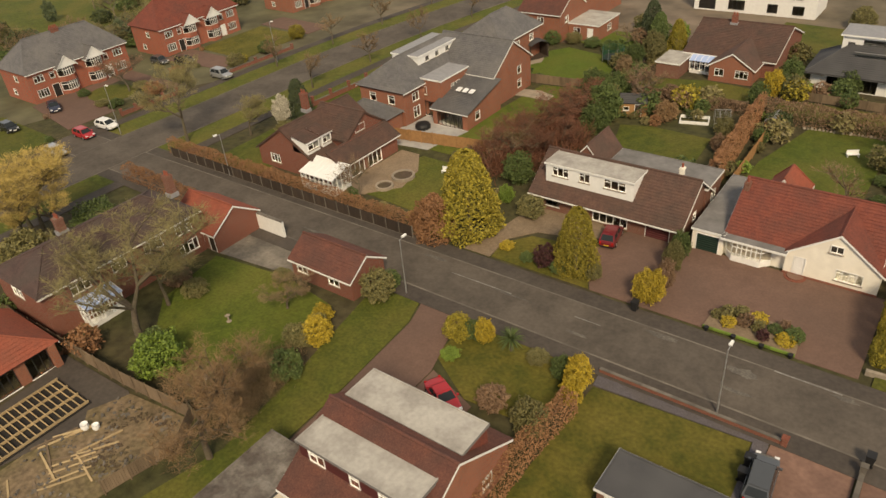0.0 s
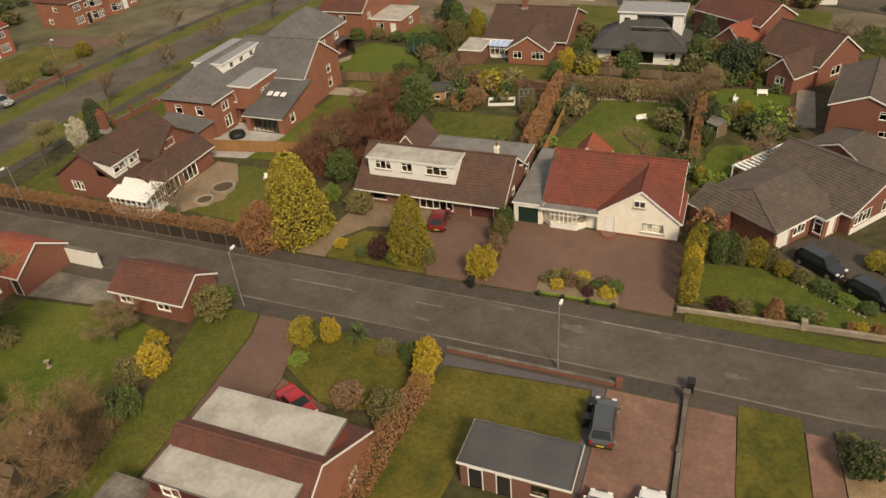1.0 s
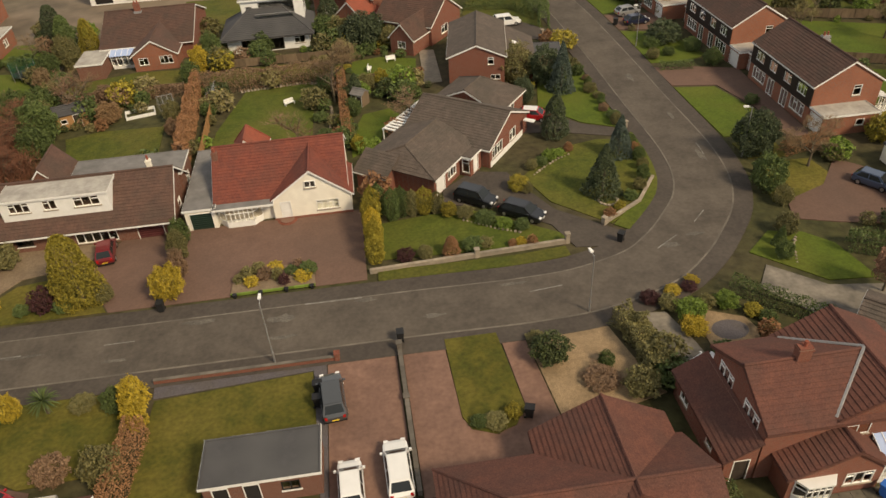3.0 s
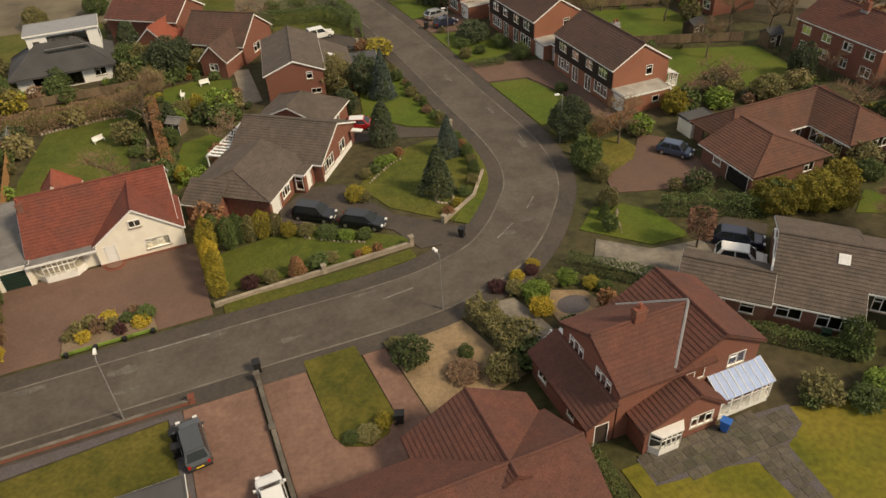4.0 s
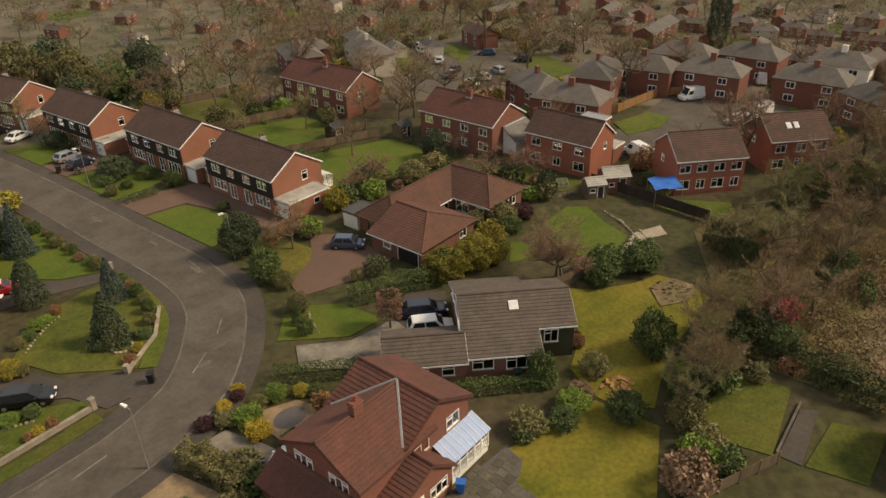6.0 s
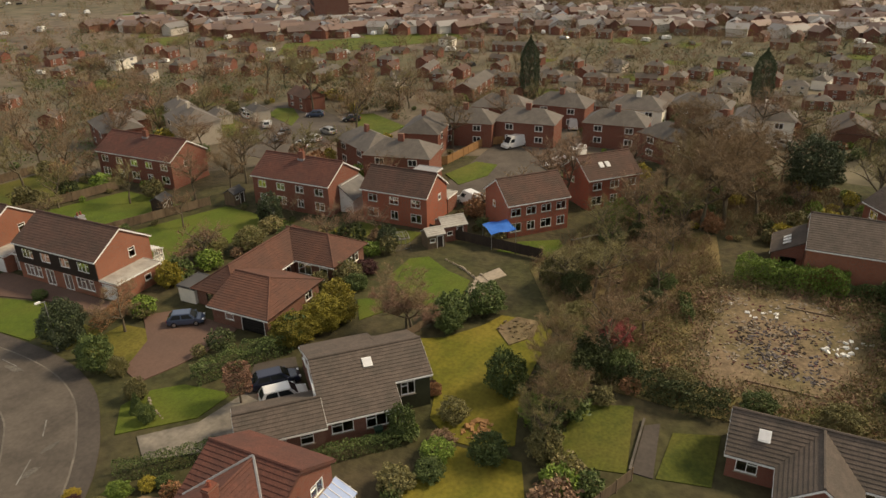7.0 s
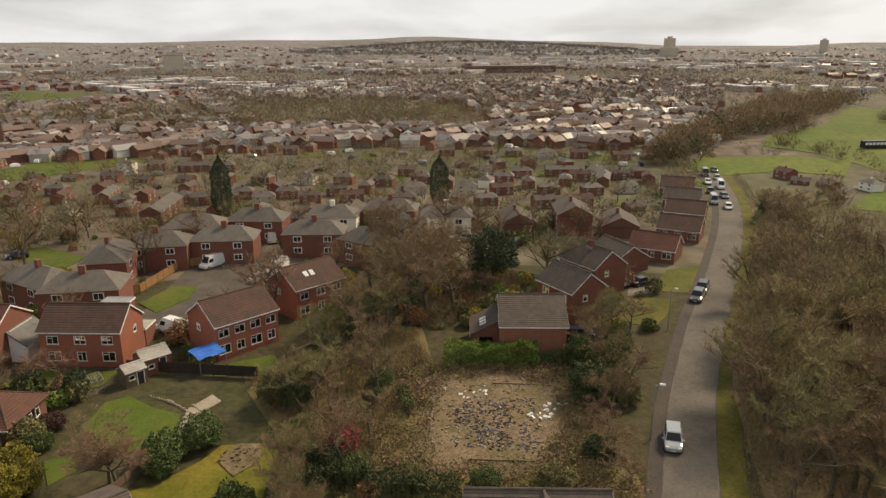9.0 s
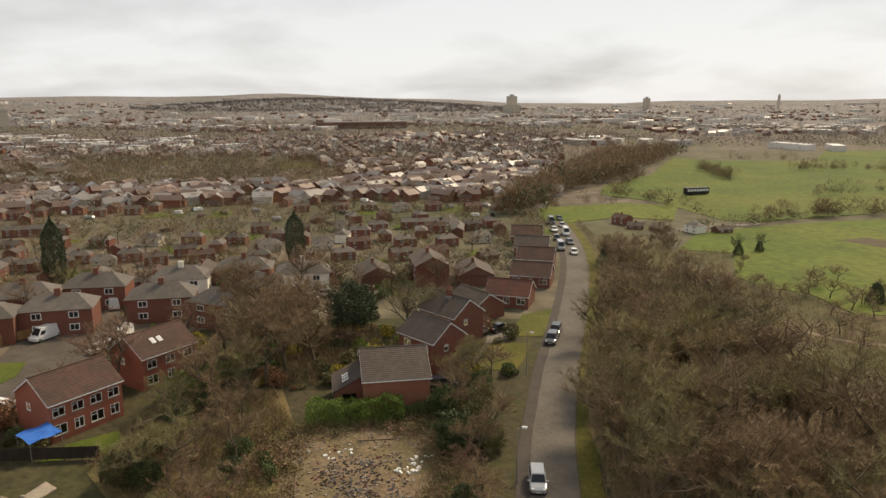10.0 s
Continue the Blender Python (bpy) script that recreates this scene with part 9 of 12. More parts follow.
for x, y, w, h, m in [(168, -107, 4.4, 5.6, L_MOSS), (171, -116, 3.6, 5.0, L_MOSS), (131, -101, 5.4, 4.0, L_TWIG), (136, -106, 5.0, 3.8, L_TWIG), (139, -114, 4.6, 4.0, L_TWIG), (128, -98, 4.4, 3.2, L_RUSS), (122, -106, 4.4, 4.2, L_TWIG), (118, -110, 5.0, 4.4, L_TWIG),
                      (124, -112, 3.6, 4.4, L_DARK), (151, -98, 3.4, 3.0, L_SCRUB), (155, -101, 3.0, 3.6, L_TWIG), (110, -94, 5, 3.0, L_SCRUB), (114, -102, 5, 3.4, L_TWIG), (104, -98, 5, 3.6, L_RUSS), (100, -108, 6, 4, L_TWIG), (146, -88, 4, 3.0, L_SCRUB), (158, -86, 4, 3.4, L_OLIVE), (182, -90, 3.4, 3.2, L_OLIVE), (176, -84, 4, 3.6, L_TWIG), (136, -86, 4.4, 3.4, L_SCRUB), (124, -86, 4.4, 3.2, L_TWIG), (112, -80, 4.4, 3.4, L_SCRUB)]:
    bare_tree(x, y, h, m if m is not L_DARK and m is not L_MOSS else L_MOSS, "low bare thorn bush on the rough pasture", light=True, wide=w / h * 1.25, group="pasture bushes", crown_from=0.05)
for x, y, w, h, m in [(168, -108, 2.6, 3.0, L_MOSS), (171, -116, 2.2, 2.8, L_MOSS), (123, -110, 3.4, 4.0, L_DARK), (88, -55.5, 3.6, 6.0, L_DARK), (106.5, -66.5, 4.0, 6.6, L_DARK)]:
    shrub(x, y, w, h, m, "dark evergreen standing out among bare branches", "flame", 2)
pb = np.random.default_rng(93)
PB = []
for _ in range(400):
    x, y = pb.uniform(92, 150), pb.uniform(-122, -74)
    if len(PB) < 34 and inside(x, y, [(96, -72), (140, -80), (150, -92), (136, -112), (112, -120), (94, -104)]):
        PB.append((x, y, pb.uniform(2.6, 5.0), (L_TWIG, L_RUSS, L_SCRUB)[len(PB) % 3], 1.5))
many_trees("pasture_thorns", PB, "bare thorn bushes on the rough pasture")
thicket("pasture_brush", [(80, -74), (107, -75), (140, -80), (182, -77), (180, -92), (170, -106), (147, -92), (131, -99), (116, -99), (98, -150), (66, -130), (64, -92)], 900, 0.5, 2.0, L_SCRUB, "straw and bramble tussocks on the rough pasture", seed=88, per=34, twig=0.3, width=0.012)
thicket("pasture_brush", [(80, -74), (107, -75), (140, -80), (182, -77), (180, -92), (170, -106), (147, -92), (131, -99), (116, -99), (98, -150), (66, -130), (64, -92)], 500, 0.8, 2.6, L_RUSS, "reddish bramble on the rough pasture", seed=89, per=34, twig=0.3, width=0.012)
thicket("undergrowth", WOOD, 2000, 1.0, 4.4, L_TWIG, "brown leafless woodland undergrowth", seed=8, per=36, twig=0.28, width=0.008)
thicket("undergrowth", WOOD, 500, 0.8, 2.6, L_MOSS, "ivy and holly undergrowth", seed=9, per=22, twig=0.25)

LV = [(x, y) for x, y in LN]
for (ax, ay), (bx, by) in zip(LV[1:-1], LV[2:]):
    ln = math.hypot(bx - ax, by - ay)
    nx, ny = (by - ay) / ln, -(bx - ax) / ln
    strip = [(ax + nx * 4.4, ay + ny * 4.4), (bx + nx * 4.4, by + ny * 4.4), (bx + nx * 7.2, by + ny * 7.2), (ax + nx * 7.2, ay + ny * 7.2)]
    thicket("undergrowth", strip, int(ln * 1.6), 0.5, 2.2, L_SCRUB, "straw and bramble along the lane verge", seed=int(ax), per=34, width=0.010, twig=0.28)


# ---- the estate and the town beyond ----
def estate_house(label, L, W, eave, ridge, hip, wallm, roofm, pairs, far=False):
    """A house seen from afar: walls, roof, chimney and its front and back windows, each a part on the nearer houses."""
    H = thing("house", 0, 0, 0, label, "house", "estate houses")
    G = Geo().box(-L / 2, -W / 2, 0, L / 2, W / 2, eave)
    if not hip:
        for x in (-L / 2, L / 2 - 0.2):
            n = len(G.v)
            G.v += [(x, -W / 2, eave), (x, W / 2, eave), (x, 0, ridge), (x + 0.2, -W / 2, eave), (x + 0.2, W / 2, eave), (x + 0.2, 0, ridge)]
            G.f += [(n, n + 1, n + 2), (n + 5, n + 4, n + 3), (n, n + 2, n + 5, n + 3), (n + 1, n + 4, n + 5, n + 2)]
    R = Geo()
    o, hx = 0.3, (hip or -0.2)
    ze = eave - (ridge - eave) * o / (W / 2) + 0.06
    a, b, c, d = (-L / 2 - o, -W / 2 - o, ze), (L / 2 + o, -W / 2 - o, ze), (L / 2 + o, W / 2 + o, ze), (-L / 2 - o, W / 2 + o, ze)
    e, f = (-L / 2 + hx, 0, ridge + 0.06), (L / 2 - hx, 0, ridge + 0.06)
    if not hip:
        e, f = (-L / 2 - o, 0, ridge + 0.06), (L / 2 + o, 0, ridge + 0.06)
    R.poly(a, b, f, e)
    R.poly(c, d, e, f)
    if hip:
        R.poly(d, a, e)
        R.poly(b, c, f)
    R.poly(d, c, b, a)
    R.ob("roof", roofm, H)
    g = Geo()
    g.box(-0.5, 0.1, ridge - 0.5, 0.5, 0.7, ridge + 1.0)
    g.ob("chimney", wallm, H)
    kinds = [0] * len(G.f)
    for k in range(pairs):
        s = -L / 2 + L * (k + 0.5) / pairs
        for y0, y1 in ((-W / 2 - 0.05, -W / 2 + 0.05), (W / 2 - 0.05, W / 2 + 0.05)):
            for z in ((0.9, 3.1) if eave > 4 else (0.9,)):
                g = G if far else Geo()
                k1 = len(g.f)
                g.box(s - 0.8, y0, z, s + 0.8, y1, z + 1.2)
                yy = y0 - 0.012 if y0 < 0 else y1 + 0.012
                k0 = len(g.f)
                # Flat dark quads paint the shaded rooms behind the two lights.
                for xx in (-0.66, 0.05):
                    g.poly((s + xx, yy, z + 0.14), (s + xx + 0.61, yy, z + 0.14), (s + xx + 0.61, yy, z + 1.06), (s + xx, yy, z + 1.06))
                if far:
                    kinds += [1] * (k0 - k1) + [2] * (len(g.f) - k0)
                else:
                    w = g.ob("window", M_UPVC, H)
                    w.data.materials.append(M_DARK)
                    for q in w.data.polygons[k0:]:
                        q.material_index = 1
    w = G.ob("wall", wallm, H)
    if far:
        w.data.materials.append(M_UPVC)
        w.data.materials.append(M_DARK)
        w.data.polygons.foreach_set("material_index", kinds)
    return H


KINDS = [("brick estate semi with weathered grey hipped roof", 11.6, 7.4, 4.7, 6.7, 2.9, M_BRICK, M_T_EST, 2),
         ("brick estate house with brown pitched roof", 11.0, 7.2, 4.7, 6.6, 0, M_BRICK, M_T_DARK, 2),
         ("red brick estate house with russet roof", 12.0, 7.4, 4.7, 6.7, 0, M_BRICK, M_T_BROWN, 2),
         ("pale pebble-dashed estate house with grey roof", 11.6, 7.6, 4.7, 6.8, 2.9, M_PEBBLE, M_T_EST, 2),
         ("long brick terrace with brown roof", 24.0, 7.0, 4.6, 6.4, 0, M_BRICK, M_T_EST, 4),
         ("low brick bungalow with grey-brown roof", 10.0, 7.6, 2.5, 4.4, 0, M_BRICK_B, M_T_DARK, 2),
         ("white rendered estate house with grey hipped roof", 10.6, 7.4, 4.7, 6.7, 2.9, M_RENDER, M_T_EST, 2)]
far_kinds = [estate_house(*k) for k in KINDS] + [estate_house(*k, far=True) for k in KINDS]
used = set()


def estate(kind, x, y, heading):
    far = math.hypot(x, y) > 158
    kind += 7 if far else 0
    H = far_kinds[kind]
    TAKEN.append([(x + 7 * math.cos(a), y + 7 * math.sin(a)) for a in (0.8, 2.4, 3.9, 5.5)])
    m = pose(x, y, 0, 0, 0, heading) @ Matrix.Scale(0.70 if far else 1.0, 4)
    if kind not in used:
        used.add(kind)
        H.matrix_basis = m
        return H
    return copy_thing(H, m)


for k, x, y, h in [(0, 107.4, 65.2, 60), (0, 104.6, 57.0, 100), (0, 120.5, 60.5, 12), (0, 128.4, 55.6, 100), (0, 132.6, 44.2, 95), (0, 137.4, 28.0, 92), (0, 147.6, 42.0, 90), (0, 141.6, 53.0, 95), (6, 150.8, 26.8, 92), (0, 131.0, 15.8, 58), (6, 151.5, 2.6, 90),
                   (3, 108.2, 107.4, 62), (3, 119.2, 121.4, 60), (3, 120.6, 111.6, 60), (3, 126.6, 106.0, 60), (2, 139, 101.6, 65), (0, 98.5, 118, 62), (0, 108, 124, 60), (0, 141.0, 8.8, 60), (0, 158, 36, 90), (0, 158.5, 47, 92), (0, 157, 15, 88)]:
    estate(k, x, y, h)
er = np.random.default_rng(12)
EST = []
for row in range(17):
    rx = 160 + row * 13.5
    for j in range(32):
        y = -70 + j * 11.6 + (row % 2) * 4 + er.uniform(-1.5, 1.5)
        x = rx + er.uniform(-2, 2) + 8 * math.sin(y * 0.018 + row)
        a = math.degrees(math.atan2(y, x))
        # room for parks, woods and fields
        gap = noise.noise(Vector((x * 0.012, y * 0.014, 4.2)))
        if not (-24 < a < 62) or gap > 0.22 or not free(x, y) or y < -0.38 * x + 4 or math.hypot(x, y) > 285 or er.random() < (0.16 if x > 225 else 0.06):
            continue
        k = int(er.choice([0, 1, 2, 3, 4, 5, 6], p=[0.28, 0.22, 0.18, 0.08, 0.08, 0.12, 0.04]))
        turn = 90 * (int(noise.noise(Vector((x * 0.006, y * 0.006, 9))) * 4) % 2)
        estate(k, x, y, turn + 12 * math.sin(row * 1.3) + er.uniform(-6, 6) + (90 if row % 2 else 0))
        if er.random() < 0.45:
            EST.append((x + er.uniform(5, 8), y + er.uniform(-6, 6), er.uniform(3.2, 6.5), (L_TWIG, L_TWIG_G, L_RUSS)[int(er.integers(0, 3))], 1.15))

# houses and trees beyond the crescent
for row in range(4):
    for j in range(6):
        x, y = 66 + j * 19 + 7 * (row % 2) + er.uniform(-2, 2), 150 + row * 27 - j * 3 + er.uniform(-3, 3)
        if free(x, y) and er.random() < 0.8:
            estate(int(er.choice([0, 1, 2, 3])), x, y, 20 + 90 * (j % 2) + er.uniform(-10, 10))
for i in range(90):
    x, y = er.uniform(40, 185), er.uniform(128, 250)
    if free(x, y):
        EST.append((x, y, er.uniform(4.5, 9), (L_TWIG, L_TWIG_G, L_RUSS)[i % 3], 1.2))
many_trees("estate_trees", EST, "bare trees among the estate houses")
for k, H in enumerate(far_kinds):
    if k not in used:
        used.add(k)
        H.matrix_basis = pose(262 + 12 * k, 40 - 5 * k, 0, 0, 0, 10 * k) @ Matrix.Scale(0.70, 4)


def scatter(n, rmin, rmax, seed, amin=-46.0, amax=72.0, keep=None):
    """Places in the open country to the east, thinning with distance."""
    r = np.random.default_rng(seed)
    out = []
    for _ in range(n * 40):
        if len(out) == n:
            break
        a = math.radians(r.uniform(amin, amax))
        d = rmin * (rmax / rmin) ** r.random()
        x, y = d * math.cos(a), d * math.sin(a)
        if keep is None or keep(x, y):
            out.append((x, y, d, r.random(), r.random(), r.random()))
    return out


def built_up(x, y):
    r, a = math.hypot(x, y), math.degrees(math.atan2(y, x))
    if math.hypot((x - 2050) / 420, (y + 60) / 480) < 1.2:
        return False
    if x > 0 and y < -0.36 * x + 5 and r < 620:
        return False
    n = noise.noise(Vector((x * 0.0042, y * 0.0042, 7.0)))
    if a > 2.5 and 345 < r < 500:          # belt of woods across the valley
        return n > 0.12
    if a > 2.5 and r < 900:
        return n > -0.12
    return n > -0.05


def gappy(x, y):
    return noise.noise(Vector((x * 0.006, y * 0.006, 12.0))) > -0.25 and not (x > 110 and y < -0.36 * x + 4 and math.hypot(x, y) < 620)


def small_houses(name, places, material_w, material_r, label, L=(9, 13), W=7.5, E=5.0, rise_r=2.4, flat=False):
    """Walls and roofs of houses too far off to tell apart: two joined meshes."""
    wv, wf, rv, rf = [], [], [], []
    for x, y, d, a, b, c in places:
        l, w = L[0] + (L[1] - L[0]) * a, W * (0.85 + 0.3 * c)
        th = (int(b * 4) * 0.8 + noise.noise(Vector((x * 0.003, y * 0.003, 1))) * 2)
        ca, sa = math.cos(th), math.sin(th)
        z = rise(x, y) - 0.5
        P = lambda u, v, h: (x + ca * u - sa * v, y + sa * u + ca * v, z + h)
        q = [(-l / 2, -w / 2), (l / 2, -w / 2), (l / 2, w / 2), (-l / 2, w / 2)]
        n = len(wv)
        wv += [P(*s, 0) for s in q] + [P(*s, E + 0.5) for s in q] + [P(-l / 2, 0, E + rise_r + 0.4), P(l / 2, 0, E + rise_r + 0.4)]
        wf += [(n + i, n + (i + 1) % 4, n + 4 + (i + 1) % 4, n + 4 + i) for i in range(4)]
        if not flat:
            wf += [(n + 7, n + 4, n + 8, n + 8), (n + 5, n + 6, n + 9, n + 9)]
        m = len(rv)
        if flat:
            rv += [P(u * 1.02, v * 1.02, E + 0.55) for u, v in q]
            rf += [(m, m + 1, m + 2, m + 3)]
        else:
            o = 0.4
            rv += [P(-l / 2 - o, -w / 2 - o, E + 0.35), P(l / 2 + o, -w / 2 - o, E + 0.35), P(l / 2 + o, w / 2 + o, E + 0.35), P(-l / 2 - o, w / 2 + o, E + 0.35), P(-l / 2 - o, 0, E + rise_r + 0.6), P(l / 2 + o, 0, E + rise_r + 0.6)]
            rf += [(m, m + 1, m + 5, m + 4), (m + 2, m + 3, m + 4, m + 5)]
    for part_name, v, f, mt in (("walls", wv, wf, material_w), ("roofs", rv, rf, material_r)):
        me = bpy.data.meshes.new(name + "_" + part_name)
        me.from_pydata(v, [], [tuple(dict.fromkeys(q)) for q in f])
        me.materials.append(mt)
        tagged(new(name + "_" + part_name, me), label, "town", kind="stuff")


def far_mat(name, c1, c2, rough=0.8):
    return leaf_mat(name, c1, c2, rough, 0.0)


F_BRICK = far_mat("town_brick", (0.24, 0.095, 0.065), (0.15, 0.075, 0.058))
F_PALE = far_mat("town_render", (0.74, 0.70, 0.64), (0.46, 0.42, 0.37))
# Brown roof tone lifted to make up for haze that isn't built.
F_ROOF = far_mat("hazed_town_roof", (0.235, 0.162, 0.134), (0.130, 0.096, 0.084), 0.55)
F_SLATE = far_mat("town_slate", (0.33, 0.312, 0.300), (0.18, 0.170, 0.162), 0.4)
F_WHITE = far_mat("shed_roof", (0.70, 0.69, 0.68), (0.42, 0.41, 0.405), 0.5)
small_houses("distant_houses", scatter(1900, 280, 950, 31, -24, 72, lambda x, y: built_up(x, y) and math.hypot(x, y) > 282), F_BRICK, F_ROOF, "distant brick houses with brown roofs", (5, 10), 4.6, 3.0, 1.5)
small_houses("distant_houses", scatter(700, 280, 950, 32, -24, 72, lambda x, y: built_up(x, y) and math.hypot(x, y) > 282), F_PALE, F_SLATE, "distant pale houses with grey roofs", (5, 10), 4.6, 3.0, 1.5)
small_houses("distant_houses", scatter(1000, 800, 2800, 33, -46, 72, built_up), F_BRICK, F_ROOF, "far brick houses of the town", (5, 16), 5.5, 3.2, 1.5)
small_houses("distant_houses", scatter(600, 800, 3000, 34, -46, 72, built_up), F_PALE, F_SLATE, "far pale houses of the town", (5, 16), 5.5, 3.2, 1.5)
small_houses("distant_sheds", scatter(170, 560, 1500, 35, -46, 66, lambda x, y: noise.noise(Vector((x * 0.004, y * 0.004, 2.0))) > 0.05 and built_up(x, y)), F_PALE, F_WHITE, "white-roofed works and shops in the valley", (12, 38), 10, 4.5, flat=True)
small_houses("distant_sheds", scatter(230, 1100, 3000, 36), F_PALE, F_WHITE, "white-roofed works far off in the valley", (14, 56), 13, 6.0, flat=True)

# cars along the far streets, and the lawns behind the far houses
def far_boxes(name, places, material, label, size, category):
    """Small rounded boxes past counting, cars or sheds on the far streets."""
    g = Geo()
    for x, y, d, a, b, c in places:
        L, W, h = (v * 0.75 * (0.85 + 0.3 * a) for v in size)
        th = int(b * 4) * 0.8 + noise.noise(Vector((x * 0.003, y * 0.003, 1))) * 2
        ca, sa = math.cos(th), math.sin(th)
        z = rise(x, y) + 0.05
        n = len(g.v)
        for k, zz in ((1.0, 0.15), (1.0, 0.55), (0.72, 1.0)):
            g.v += [(x + ca * u * L * k / 2 - sa * v * W * (0.3 + 0.7 * k) / 2, y + sa * u * L * k / 2 + ca * v * W * (0.3 + 0.7 * k) / 2, z + h * zz) for u, v in ((-1, -1), (1, -1), (1, 1), (-1, 1))]
        for s in (0, 4):
            g.f += [(n + s + i, n + s + (i + 1) % 4, n + s + 4 + (i + 1) % 4, n + s + 4 + i) for i in range(4)]
        g.f.append((n + 8, n + 9, n + 10, n + 11))
    tagged(g.ob(name, material), label, category, kind="stuff")


open_ground = lambda x, y: free(x, y) and gappy(x, y)
far_boxes("distant_cars", scatter(70, 240, 640, 71, -20, 66, open_ground), M_WHITE, "white cars and vans parked along far streets", (4.2, 1.9, 1.7), "cars")
far_boxes("distant_cars", scatter(60, 220, 620, 72, -20, 66, open_ground), M_RIM, "silver cars parked along far streets", (4.4, 1.9, 1.6), "cars")
far_boxes("distant_cars", scatter(70, 190, 620, 73, -20, 66, open_ground), M_BLACK, "dark cars parked along far streets", (4.4, 1.9, 1.6), "cars")
far_boxes("distant_conservatories", scatter(60, 330, 800, 74, -20, 66, open_ground), M_UPVC, "white conservatories and sheds behind far houses", (3.6, 3.0, 2.8), "sheds")
g = Geo()
for x, y, d, a, b, c in scatter(80, 165, 520, 76, -20, 66, open_ground):
    w, l, th = 4 + 7 * a, 6 + 9 * b, noise.noise(Vector((x * 0.003, y * 0.003, 1))) * 2 + int(c * 2) * 1.57
    ca, sa = math.cos(th), math.sin(th)
    g.prism([(x + ca * u - sa * v, y + sa * u + ca * v) for u, v in ((-l / 2, -w / 2), (l / 2, -w / 2), (l / 2, w / 2), (-l / 2, w / 2))], -0.2, 0.06 + 0.02 * c)
tagged(g.ob("distant_lawns", M_GRASS_B), "small green back lawns of the estate", "lawns", kind="stuff")

# brick mill and distant towers
for x, y, L, W, Hh, h, lab, m in [(271, 183, 22, 14, 11, 40, "tall dark brick mill among terraces", M_BRICK_B), (925, 361, 34, 24, 22, 20, "brick mill tower in the valley", M_PEBBLE), (930, -60, 110, 30, 8, 100, "long red brick works in the valley", M_BRICK_B)]:
    H = thing("mill", x, y, h, lab, "mill")
    g = Geo().box(-L / 2, -W / 2, 0, L / 2, W / 2, Hh)
    k0 = len(g.f)
    # Mill windows are boxes coloured as dark interiors on a solid wall.
    for i in range(int(L / 3)):
        for j in range(int(Hh / 3.2)):
            for yy in (-W / 2 - 0.04, W / 2 + 0.04):
                xx = -L / 2 + 1.5 + i * 3
                g.box(xx - 0.8, yy - 0.03, 0.9 + j * 3.1, xx + 0.8, yy + 0.03, 2.7 + j * 3.1)
    w = g.ob("wall", m, H)
    w.data.materials.append(M_DARK)
    for q in w.data.polygons[k0:]:
        q.material_index = 1
    Geo().box(-L / 2 - 0.3, -W / 2 - 0.3, Hh, L / 2 + 0.3, W / 2 + 0.3, Hh + 0.6).ob("parapet", M_FELT_M, H)
    Geo().box(L / 2 - 5, -W / 2 + 0.5, Hh + 0.6, L / 2 - 0.5, W / 2 - 3, Hh + 3.2).ob("lift_house", m, H)
for x, y, w, hgt in [(1735, -478, 22, 40), (1700, -468, 34, 20), (2050, -980, 18, 34), (2100, -1450, 7, 44)]:
    H = thing("tower_block", x, y, 30, "pale tower block on the skyline", "tower")
    Geo().box(-w / 2, -w / 3, -5, w / 2, w / 3, hgt).ob("wall", M_PEBBLE, H)
    Geo().box(-w / 5, -w / 6, hgt, w / 5, w / 6, hgt + 4).ob("plant_room", M_PEBBLE, H)

# trees and hedgerows far off
def far_trees(name, places, material, label, hmin, hmax, per=9, leaf=0.21, long=1.0):
    """Small broken clumps of twigs and leaves, past counting."""
    r = np.random.default_rng(len(places))
    c = []
    s = []
    for x, y, d, a, b, e in places:
        h = hmin + (hmax - hmin) * a
        z = rise(x, y)
        k = r.normal(size=(per, 3)) * np.array([0.30, 0.30, 0.20]) * h
        k[:, 2] = np.clip(k[:, 2] + h * 0.52, 0.1, h)
        c.append(np.array([x, y, z]) + k)
        s += [h * leaf * 1.25] * per
    c = np.concatenate(c)
    v, f = quads(c, np.array(s), r, 0.0, long)
    v = v.reshape(-1, 4, 3)[:, :3].reshape(-1, 3)
    tagged(new(name, numpy_mesh(name, v, np.arange(len(v)).reshape(-1, 3), material)), label, "trees", kind="stuff")


